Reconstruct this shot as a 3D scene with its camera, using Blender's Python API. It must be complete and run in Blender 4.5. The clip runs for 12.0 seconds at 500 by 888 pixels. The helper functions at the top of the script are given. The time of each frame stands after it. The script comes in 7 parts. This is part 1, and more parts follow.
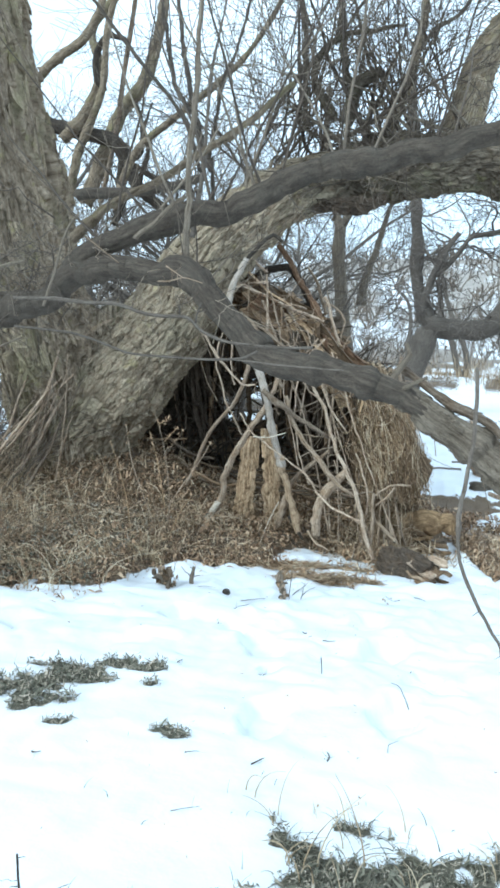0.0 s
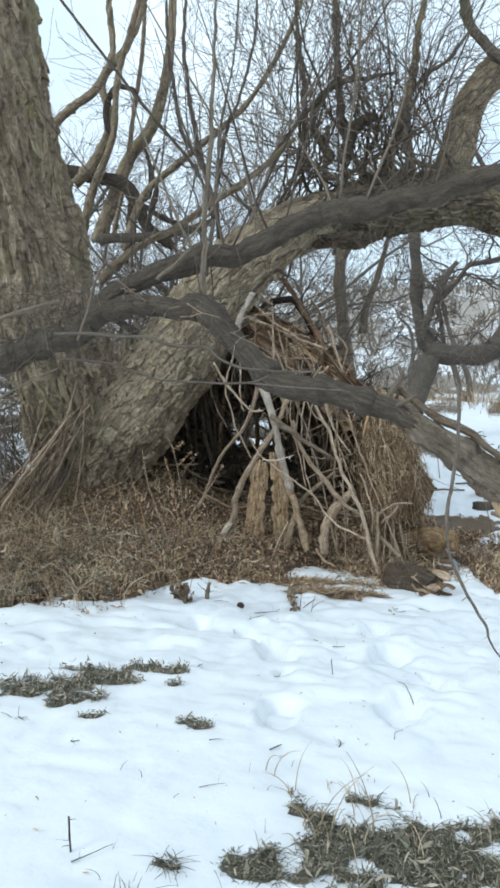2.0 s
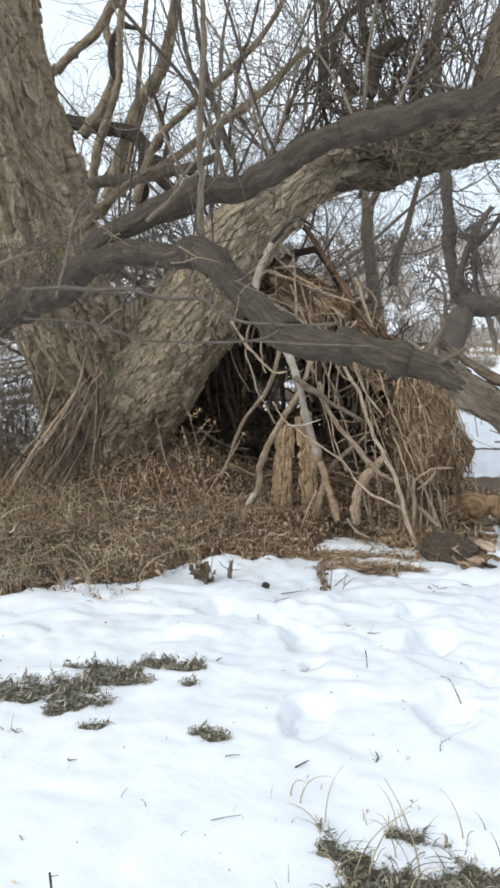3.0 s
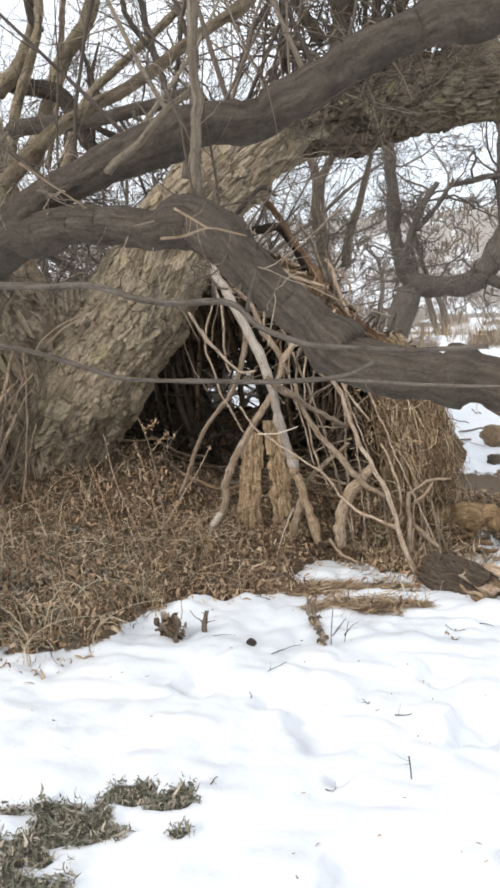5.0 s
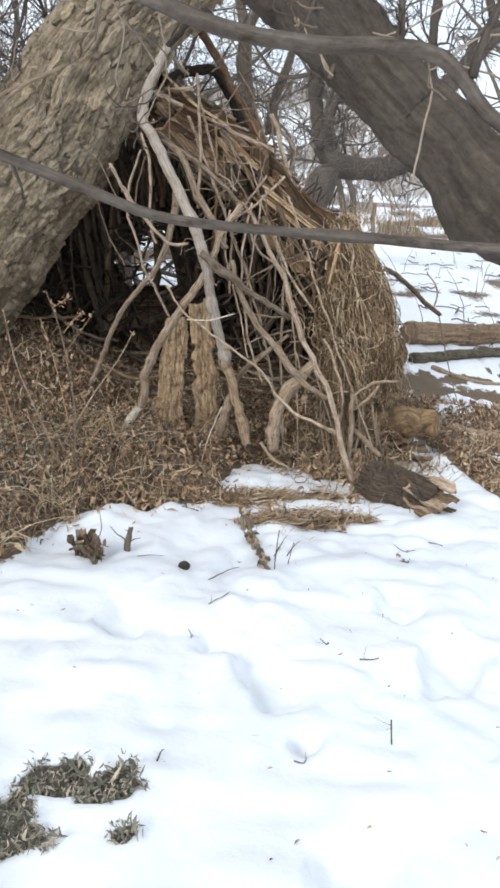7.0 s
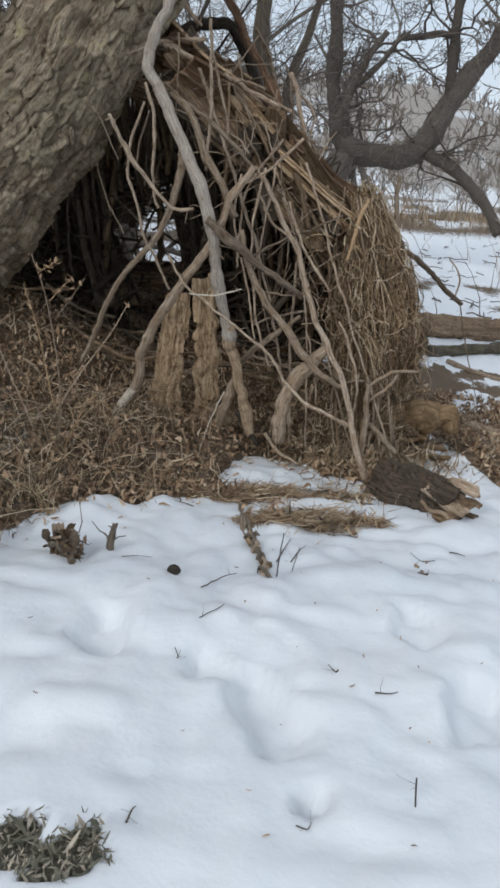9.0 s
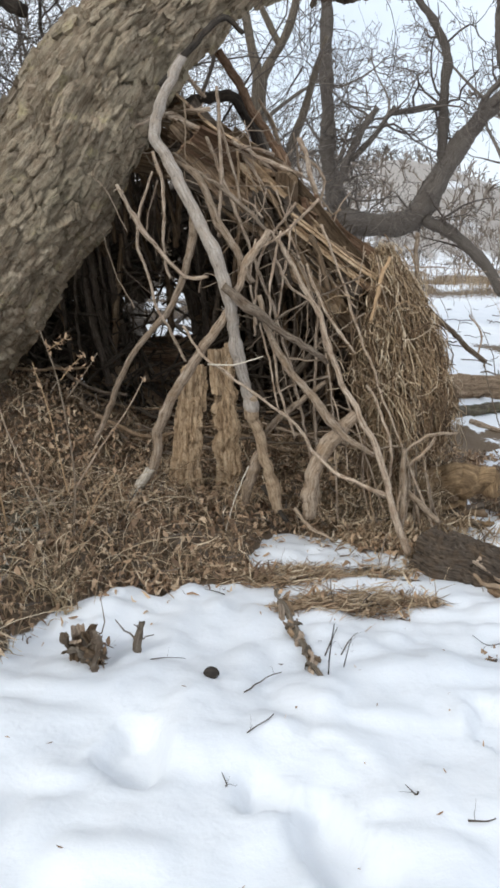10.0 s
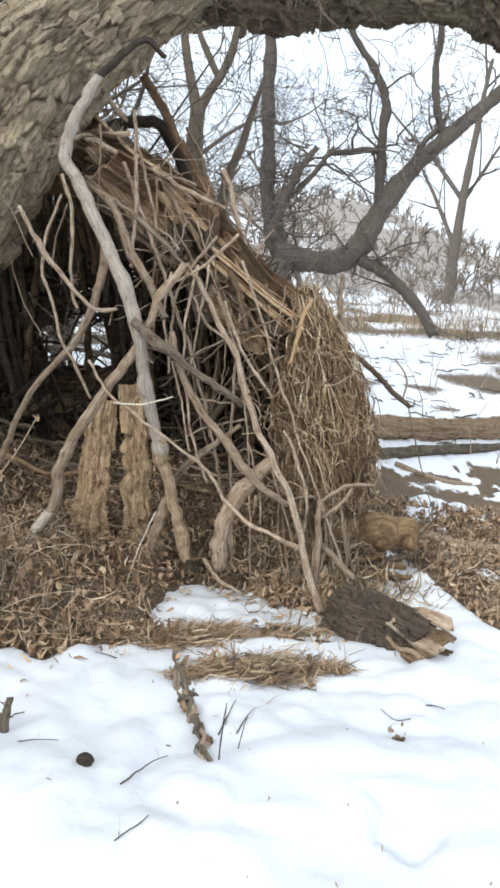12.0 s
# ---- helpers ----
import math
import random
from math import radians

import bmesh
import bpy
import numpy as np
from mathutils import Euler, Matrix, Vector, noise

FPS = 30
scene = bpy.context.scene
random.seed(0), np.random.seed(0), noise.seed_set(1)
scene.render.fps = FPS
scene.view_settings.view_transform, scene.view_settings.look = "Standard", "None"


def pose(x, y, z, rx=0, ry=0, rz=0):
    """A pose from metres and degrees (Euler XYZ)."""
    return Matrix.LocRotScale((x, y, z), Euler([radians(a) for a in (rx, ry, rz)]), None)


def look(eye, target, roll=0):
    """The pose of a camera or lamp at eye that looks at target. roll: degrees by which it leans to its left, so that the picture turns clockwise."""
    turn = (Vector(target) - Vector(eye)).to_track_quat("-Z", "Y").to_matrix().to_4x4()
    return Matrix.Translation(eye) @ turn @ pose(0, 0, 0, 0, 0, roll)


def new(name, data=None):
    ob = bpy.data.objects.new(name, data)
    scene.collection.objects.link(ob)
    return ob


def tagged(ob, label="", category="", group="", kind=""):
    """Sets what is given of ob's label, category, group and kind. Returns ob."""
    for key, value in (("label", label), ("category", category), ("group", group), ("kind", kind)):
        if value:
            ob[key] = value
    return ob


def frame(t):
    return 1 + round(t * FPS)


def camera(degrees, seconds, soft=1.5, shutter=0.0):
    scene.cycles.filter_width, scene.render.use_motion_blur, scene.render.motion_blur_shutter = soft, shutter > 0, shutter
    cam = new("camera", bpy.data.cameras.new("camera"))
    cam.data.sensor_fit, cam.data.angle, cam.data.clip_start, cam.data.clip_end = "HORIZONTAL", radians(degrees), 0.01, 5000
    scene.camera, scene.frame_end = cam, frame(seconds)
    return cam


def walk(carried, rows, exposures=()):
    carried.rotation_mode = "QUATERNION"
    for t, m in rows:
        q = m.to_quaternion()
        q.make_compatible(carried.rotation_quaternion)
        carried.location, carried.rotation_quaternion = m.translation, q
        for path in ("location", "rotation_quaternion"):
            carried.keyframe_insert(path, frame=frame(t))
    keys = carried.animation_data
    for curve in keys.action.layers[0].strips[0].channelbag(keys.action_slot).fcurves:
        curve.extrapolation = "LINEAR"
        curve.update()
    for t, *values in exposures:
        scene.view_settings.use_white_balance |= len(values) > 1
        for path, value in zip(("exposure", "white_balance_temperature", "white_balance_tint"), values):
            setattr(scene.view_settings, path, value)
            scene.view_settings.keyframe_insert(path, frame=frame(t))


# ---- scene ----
cam = camera(38.3, 12.0, soft=3.0)
PATH = [
    (0, (1.878, -6.602, 1.799), (1.377, -4.689, 1.498), -0.2),
    (0.5, (1.987, -7.051, 1.777), (1.489, -5.133, 1.507), -0.5),
    (1, (1.999, -7.006, 1.783), (1.525, -5.079, 1.532), -1.9),
    (1.5, (1.966, -7.037, 1.789), (1.437, -5.118, 1.603), -1.2),
    (2, (1.935, -6.934, 1.787), (1.416, -5.015, 1.568), -1.4),
    (2.5, (1.927, -6.669, 1.781), (1.34, -4.767, 1.581), -3.0),
    (3, (1.876, -6.455, 1.764), (1.273, -4.576, 1.442), -3.4),
    (3.5, (1.661, -6.271, 1.762), (1.102, -4.381, 1.421), -2.5),
    (3.7, (1.571, -6.169, 1.79), (1.065, -4.267, 1.432), -4.5),
    (5.3, (1.344, -5.497, 1.851), (0.945, -3.576, 1.463), -3.5),
    (5.5, (1.315, -5.46, 1.85), (0.936, -3.532, 1.473), -2.8),
    (6, (1.223, -5.31, 1.825), (0.922, -3.371, 1.436), -2.5),
    (6.5, (1.023, -5.096, 1.763), (0.849, -3.21, 1.118), -0.6),
    (6.7, (1.005, -5.041, 1.773), (0.877, -3.174, 1.067), -0.1),
    (8.3, (1.014, -4.653, 1.666), (0.823, -2.784, 0.982), 4.3),
    (8.5, (0.987, -4.586, 1.615), (0.865, -2.734, 0.87), 3.5),
    (9, (0.964, -4.582, 1.615), (0.842, -2.723, 0.888), 2.9),
    (9.5, (0.895, -4.466, 1.578), (0.834, -2.624, 0.801), 3.9),
    (10, (0.84, -4.295, 1.532), (0.684, -2.375, 0.993), -0.5),
    (10.5, (0.921, -4.103, 1.517), (0.76, -2.161, 1.065), 3.1),
    (11, (0.945, -4.027, 1.563), (0.68, -2.082, 1.182), 1.6),
    (11.5, (0.971, -3.954, 1.578), (0.766, -2.003, 1.186), 1.0),
    (12, (0.965, -4.028, 1.566), (0.983, -2.082, 1.104), 2.8),
]
EXPOSURES = [(0.0, 0.72, 5200, -5), (0.5, 0.21, 5430, -3), (2.1, 0.24, 5620, -1), (2.5, 0.37, 5900, 4), (3.0, 0.35, 6000, 5), (3.6, 0.32, 6050, 5), (5.4, 0.56, 6350, 9),
             (6.5, 0.51, 6060, 7), (8.4, 0.1, 5900, 7), (9.0, -0.2, 5870, 6), (9.5, 0.07, 5900, 7), (10.2, 0.3, 6050, 7), (10.8, 0.57, 6070, 7), (11.4, 1.07, 6060, 6), (11.7, 0.86, 6030, 6), (12.0, 0.6, 6000, 6)]
walk(cam, [(t, look(eye, target, roll)) for t, eye, target, roll in PATH], EXPOSURES)

# ---- daylight: bright thin overcast ----
world = bpy.data.worlds.new("sky")
scene.world = world
world.use_nodes = True
wn, wl = world.node_tree.nodes, world.node_tree.links
sky = wn.new("ShaderNodeTexSky")
sky.sky_type, sky.sun_disc = "NISHITA", False
sky.sun_elevation, sky.sun_rotation = radians(38), radians(215)
sky.air_density, sky.dust_density = 1.0, 3.0
cloud = wn.new("ShaderNodeTexNoise")
cloud.inputs["Scale"].default_value, cloud.inputs["Detail"].default_value = 2.2, 6
ramp = wn.new("ShaderNodeMapRange")
ramp.inputs["From Min"].default_value, ramp.inputs["From Max"].default_value = 0.35, 0.62
ramp.inputs["To Min"].default_value, ramp.inputs["To Max"].default_value = 0.64, 1.0
mixw = wn.new("ShaderNodeMix")
mixw.data_type = "RGBA"
mixw.inputs[7].default_value = (9.4, 9.62, 10.05, 1)
wl.new(cloud.outputs["Fac"], ramp.inputs["Value"])
wl.new(ramp.outputs["Result"], mixw.inputs[0])
wl.new(sky.outputs["Color"], mixw.inputs[6])
bg = wn["Background"]
bg.inputs["Strength"].default_value = 0.105
wl.new(mixw.outputs[2], bg.inputs["Color"])
sun = new("sun", bpy.data.lights.new("sun", "SUN"))
sun.data.energy, sun.data.angle, sun.data.color = 1.3, radians(14), (1.0, 0.95, 0.87)
sun.matrix_world = look((0, 0, 20), (0 + 11, 15, 20 - 15))


# ---- noise and mesh tools ----
def lattice(ix, iy, iz, seed):
    h = (ix * 374761393 + iy * 668265263 + iz * 2147483647 + seed * 1274126177) & 0xFFFFFFFF
    h = ((h ^ (h >> 13)) * 1274126177) & 0xFFFFFFFF
    h = h ^ (h >> 16)
    return (h & 0xFFFFFF) / 0x7FFFFF - 1.0


def vnoise(p, scale=1.0, seed=0, octaves=1):
    """Smooth value noise, about -1 to 1, of points (n, 3)."""
    p = np.asarray(p, float) * scale
    total, amp, norm = 0.0, 1.0, 0.0
    for o in range(octaves):
        i = np.floor(p).astype(np.int64)
        f = p - i
        f = f * f * (3 - 2 * f)
        v = 0.0
        for dx in (0, 1):
            for dy in (0, 1):
                for dz in (0, 1):
                    w = (f[..., 0] if dx else 1 - f[..., 0]) * (f[..., 1] if dy else 1 - f[..., 1]) * (f[..., 2] if dz else 1 - f[..., 2])
                    v = v + w * lattice(i[..., 0] + dx, i[..., 1] + dy, i[..., 2] + dz, seed + o)
        total, norm = total + amp * v, norm + amp
        p, amp = p * 2.03, amp * 0.5
    return total / norm


def smooth(a, b, x):
    t = np.clip((x - a) / (b - a), 0, 1)
    return t * t * (3 - 2 * t)


def ground_z(x, y):
    """The lie of the land: a slope down to the shelter, a flat, a bank and a far hill."""
    x, y = np.asarray(x, float), np.asarray(y, float)
    z = -0.17 - 0.09 * np.clip(y, -30, 0.9) - 0.055 * np.clip(x, -5, 5)
    d = np.hypot(x, y + 4)
    az = np.degrees(np.arctan2(x, y + 4))
    top = 13.5 - 8.5 * smooth(7, 21, az) - 3 * smooth(-10, -40, az)
    z = z + 0.5 * smooth(21, 26, d) * smooth(2, 6, y) + top * smooth(42, 125, d) * smooth(5, 20, y)
    p = np.stack([x, y, 0 * x], -1)
    z = z + 0.25 * vnoise(p, 0.11, 3, 3) * smooth(9, 30, d) + 1.4 * vnoise(p, 0.03, 5, 2) * smooth(50, 100, d)
    return z


def litter_edge(x):
    """Where the snow begins in front of the shelter."""
    return np.interp(x, [-6, -3, -1.3, -1.0, -0.9, -0.6, -0.4, -0.3, -0.22, -0.1, 0.07, 0.37, 0.5, 0.62, 0.8, 0.95, 1.2, 1.5, 1.62, 1.74, 1.9, 2.07, 2.16, 2.25, 2.37, 3.0, 4.5, 7],
                     [-2.95, -2.9, -2.85, -2.75, -2.45, -2.5, -2.42, -2.05, -1.72, -1.42, -1.26, -1.08, -1.03, -0.55, -0.1, -0.28, -0.32, -0.5, -0.22, 0.06, 0.4, 0.75, 0.35, -0.15, -0.5, -0.9, -1.3, -1.5])


PATCHES = [(-0.14, -3.95, 0.28, 0.11), (0.1, -3.84, 0.25, 0.1), (0.28, -3.62, 0.22, 0.14), (0.4, -3.44, 0.2, 0.11), (0.53, -3.44, 0.1, 0.04), (0.86, -4.02, 0.1, 0.05), (0.4, -4.12, 0.09, 0.03), (0.06, -4.25, 0.1, 0.03),
           (1.95, -4.68, 0.4, 0.24), (1.62, -4.74, 0.16, 0.2), (2.3, -4.72, 0.4, 0.25), (1.48, -4.54, 0.1, 0.04), (1.68, -4.4, 0.14, 0.035), (1.38, -4.94, 0.12, 0.08), (1.45, -5.22, 0.16, 0.08), (1.08, -5.2, 0.06, 0.035), (1.11, -5.0, 0.07, 0.025), (1.9, -5.15, 0.3, 0.14),
           (0.98, -1.27, 0.3, 0.07), (1.3, -1.17, 0.2, 0.06), (0.62, -0.97, 0.28, 0.06), (1.1, -0.85, 0.34, 0.035), (0.04, -1.97, 0.09, 0.08), (1.56, -1.68, 0.1, 0.03), (1.73, -1.59, 0.05, 0.02), (3.2, 1.6, 0.9, 0.7), (3.6, 0.3, 0.8, 0.9), (2.9, 3.1, 0.7, 0.25), (3.7, 3.2, 0.55, 0.6), (-2.6, -4.2, 0.7, 0.3)]


def bareness(x, y):
    """How far the ground is free of snow: 1 is litter and dead grass."""
    p = np.stack([x, y, 0 * x], -1)
    wob = 0.2 * vnoise(p, 1.6, 11, 2) + 0.2 * vnoise(p, 6, 12, 3)
    e = y - litter_edge(x) + wob
    back = 2.7 + 0.5 * vnoise(p, 0.5, 14) - smooth(1.9, 3.2, x) * 0.6 * vnoise(p, 1.3, 15, 2)
    b = smooth(-0.07, 0.09, e) * (1 - smooth(back - 0.2, back + 0.2, y))
    b = b * (1 - 0.95 * smooth(0.22, 0.42, vnoise(p, 2.4, 27, 3)) * (1 - smooth(0.35, 0.9, e)) * smooth(0.0, -0.5, x))
    b = b * np.where(x > 1.9, smooth(-0.25, 0.15, vnoise(p, 1.1, 16, 3) + 0.25), 1.0)
    for cx, cy, rx, ry in PATCHES:
        q = np.hypot((x - cx) / rx, (y - cy) / ry) + 0.75 * vnoise(p, 5, 17, 2) + 0.85 * vnoise(p, 15, 18, 2)
        b = np.maximum(b, 1 - smooth(0.45, 1.0, q))
    d = np.hypot(x, y + 4)
    bank = np.exp(-((d - 26 - 1.5 * vnoise(p, 0.12, 18, 2)) / 1.6) ** 2) * smooth(3, 8, y) * smooth(-0.35, 0.25, vnoise(p, 0.45, 44, 3) + 0.1)
    far = smooth(-0.1, 0.25, vnoise(p, 0.16, 19, 3) + 0.02) * smooth(27, 30, d) + smooth(0.1, 0.3, vnoise(p, 0.5, 20, 3)) * 0.8 * smooth(7, 9, d)
    far = far * (1 - smooth(40, 60, d)) * 0.9 + 0.66 * smooth(40, 60, d)
    return np.clip(np.maximum(b, np.maximum(bank, far * smooth(2, 5, y))), 0, 1)


FOOTPRINTS = [(0.95, -2.82, 0.13, 0.2, 0.05, 15), (1.08, -3.15, 0.07, 0.06, 0.05, 0), (1.6, -2.68, 0.12, 0.2, 0.05, -20), (1.5, -2.16, 0.11, 0.15, 0.04, 10),
              (0.33, -2.5, 0.1, 0.18, 0.05, 20), (1.9, -3.0, 0.12, 0.2, 0.04, 30), (0.72, -2.62, 0.09, 0.12, 0.03, 0), (1.75, -3.5, 0.13, 0.22, 0.05, -10), (1.2, -3.75, 0.11, 0.2, 0.04, 10)]


def surface_z(x, y):
    x, y = np.asarray(x, float), np.asarray(y, float)
    p = np.stack([x, y, 0 * x], -1)
    b = bareness(x, y)
    z = ground_z(x, y)
    near = 1 - smooth(9, 16, np.hypot(x, y + 3))
    lumps = 0.03 * vnoise(p, 1.2, 31, 2) + (0.038 + 0.045 * vnoise(p, 0.9, 36)) * np.sqrt(vnoise(p, 3.4, 32) ** 2 + 0.03) + 0.034 * np.sqrt(vnoise(p, 6.5, 33) ** 2 + 0.008) + 0.009 * vnoise(p, 18, 38) - 0.04
    billow = 0.03 * vnoise(p, 2.1, 41, 2) + 0.034 * np.sqrt(vnoise(p, 3.2, 43, 2) ** 2 + 0.012)
    snow = 0.035 + (0.5 + 0.4 * smooth(-3.7, -2.8, y)) * lumps + billow * smooth(-4.6, -3.4, y)
    for cx, cy, rx, ry, depth, turn in FOOTPRINTS:
        a = radians(turn)
        u, v = (x - cx) * math.cos(a) + (y - cy) * math.sin(a), -(x - cx) * math.sin(a) + (y - cy) * math.cos(a)
        q = np.hypot(u / rx, v / ry) + 0.45 * vnoise(p, 8, 34, 2)
        snow = snow - 1.7 * depth * (1 - smooth(0.65, 1.05, q))
    mound = 0.15 * smooth(0.0, 0.9, y - litter_edge(x)) * (1 - smooth(1.6, 2.6, x)) * (1 - smooth(1.5, 3, y))
    mound = mound + 0.42 * np.exp(-((x + 1.15) / 0.75) ** 2 - ((y - 0.75) / 0.6) ** 2) + 0.3 * np.exp(-((x - 0.1) / 0.7) ** 2 - ((y - 1.5) / 0.55) ** 2)
    mound = mound + 0.38 * np.exp(-((x + 1.85) / 1.0) ** 2 - ((y - 0.15) / 0.75) ** 2)
    mound = mound + 0.3 * np.exp(-((x - 1.72) / 0.33) ** 2 - ((y - 0.55) / 0.4) ** 2)
    soil = 0.02 + 0.04 * vnoise(p, 3.5, 35, 3) + 0.02 * vnoise(p, 9, 39, 2) + mound
    return z + near * (b * soil + (1 - b) * snow)


def fast_mesh(name, verts, quads, uv=None, smooth_shade=True, tris=None):
    me = bpy.data.meshes.new(name)
    verts, quads = np.asarray(verts, np.float32), np.asarray(quads, np.int32).reshape(-1, 4)
    tris = np.zeros((0, 3), np.int32) if tris is None else np.asarray(tris, np.int32).reshape(-1, 3)
    me.vertices.add(len(verts))
    me.vertices.foreach_set("co", verts.ravel())
    loops = np.concatenate([quads.ravel(), tris.ravel()])
    me.loops.add(len(loops))
    me.loops.foreach_set("vertex_index", loops)
    me.polygons.add(len(quads) + len(tris))
    starts = np.concatenate([np.arange(len(quads)) * 4, len(quads) * 4 + np.arange(len(tris)) * 3])
    me.polygons.foreach_set("loop_start", starts.astype(np.int32))
    me.polygons.foreach_set("use_smooth", np.full(len(starts), smooth_shade))
    if uv is not None:
        layer = me.uv_layers.new(name="UVMap")
        layer.uv.foreach_set("vector", np.asarray(uv, np.float32)[loops].ravel())
    me.update(calc_edges=True)
    me.validate()
    return me


def glide(points, radii, step):
    """A smooth line through the points, with its radii, at even steps."""
    p = np.array([tuple(q) for q in points], float)
    r = np.interp(np.linspace(0, 1, len(p)), np.linspace(0, 1, len(radii)), radii)
    q = np.vstack([2 * p[0] - p[1], p, 2 * p[-1] - p[-2]])
    out, rad = [], []
    for i in range(len(p) - 1):
        n = max(2, int(np.linalg.norm(p[i + 1] - p[i]) / step))
        t = np.linspace(0, 1, n, endpoint=False)[:, None]
        a, b, c, d = q[i], q[i + 1], q[i + 2], q[i + 3]
        out.append(0.5 * (2 * b + (c - a) * t + (2 * a - 5 * b + 4 * c - d) * t ** 2 + (3 * b - a - 3 * c + d) * t ** 3))
        rad.append(r[i] + (r[i + 1] - r[i]) * t[:, 0])
    return np.vstack(out + [p[-1:]]), np.concatenate(rad + [r[-1:]])


def frames_along(p):
    t = np.gradient(p, axis=0)
    t /= np.linalg.norm(t, axis=1)[:, None] + 1e-9
    n = np.zeros_like(p)
    ref = np.array([0.0, 1.0, 0.15]) if abs(t[0][1]) < 0.85 else np.array([1.0, 0, 0])
    n[0] = np.cross(t[0], ref)
    n[0] /= np.linalg.norm(n[0])
    for i in range(1, len(p)):
        v = n[i - 1] - t[i] * np.dot(n[i - 1], t[i])
        n[i] = v / (np.linalg.norm(v) + 1e-9)
    return t, n, np.cross(t, n)


def plates(u, v, around, seed, cell_u, cell_v):
    """Furrowed bark: plates on a jittered grid; returns the height, 0 in the furrows to 1 on the plates, and the lift of each plate's end."""
    count = max(5, int(round(around / cell_v)))
    w = np.stack([u, np.cos(v / around * 2 * np.pi) * around / 6, np.sin(v / around * 2 * np.pi) * around / 6], -1)
    uu = u / cell_u + 0.55 * vnoise(w, 0.7 / cell_v, seed + 1, 2)
    vv = v / around * count + 0.5 * vnoise(w, 0.35 / cell_v, seed + 2, 2)
    iu, iv = np.floor(uu).astype(np.int64), np.floor(vv).astype(np.int64)
    f1, f2 = np.full(u.shape, 9.0), np.full(u.shape, 9.0)
    hh, lift = np.zeros(u.shape), np.zeros(u.shape)
    for du in (-1, 0, 1):
        for dv in (-1, 0, 1):
            cu, cv = iu + du, iv + dv
            m = np.mod(cv, count)
            ju, jv = lattice(cu, m, 0 * cu, seed + 3) * 0.45, lattice(cu, m, 0 * cu + 7, seed + 4) * 0.42
            d = np.hypot(uu - (cu + 0.5 + ju), vv - (cv + 0.5 + jv))
            closer = d < f1
            f2 = np.where(closer, f1, np.minimum(f2, d))
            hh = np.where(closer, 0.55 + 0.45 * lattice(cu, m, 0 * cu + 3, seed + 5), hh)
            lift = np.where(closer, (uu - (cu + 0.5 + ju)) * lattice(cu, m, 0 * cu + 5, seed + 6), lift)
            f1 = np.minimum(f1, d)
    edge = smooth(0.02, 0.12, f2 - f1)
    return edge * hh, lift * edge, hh


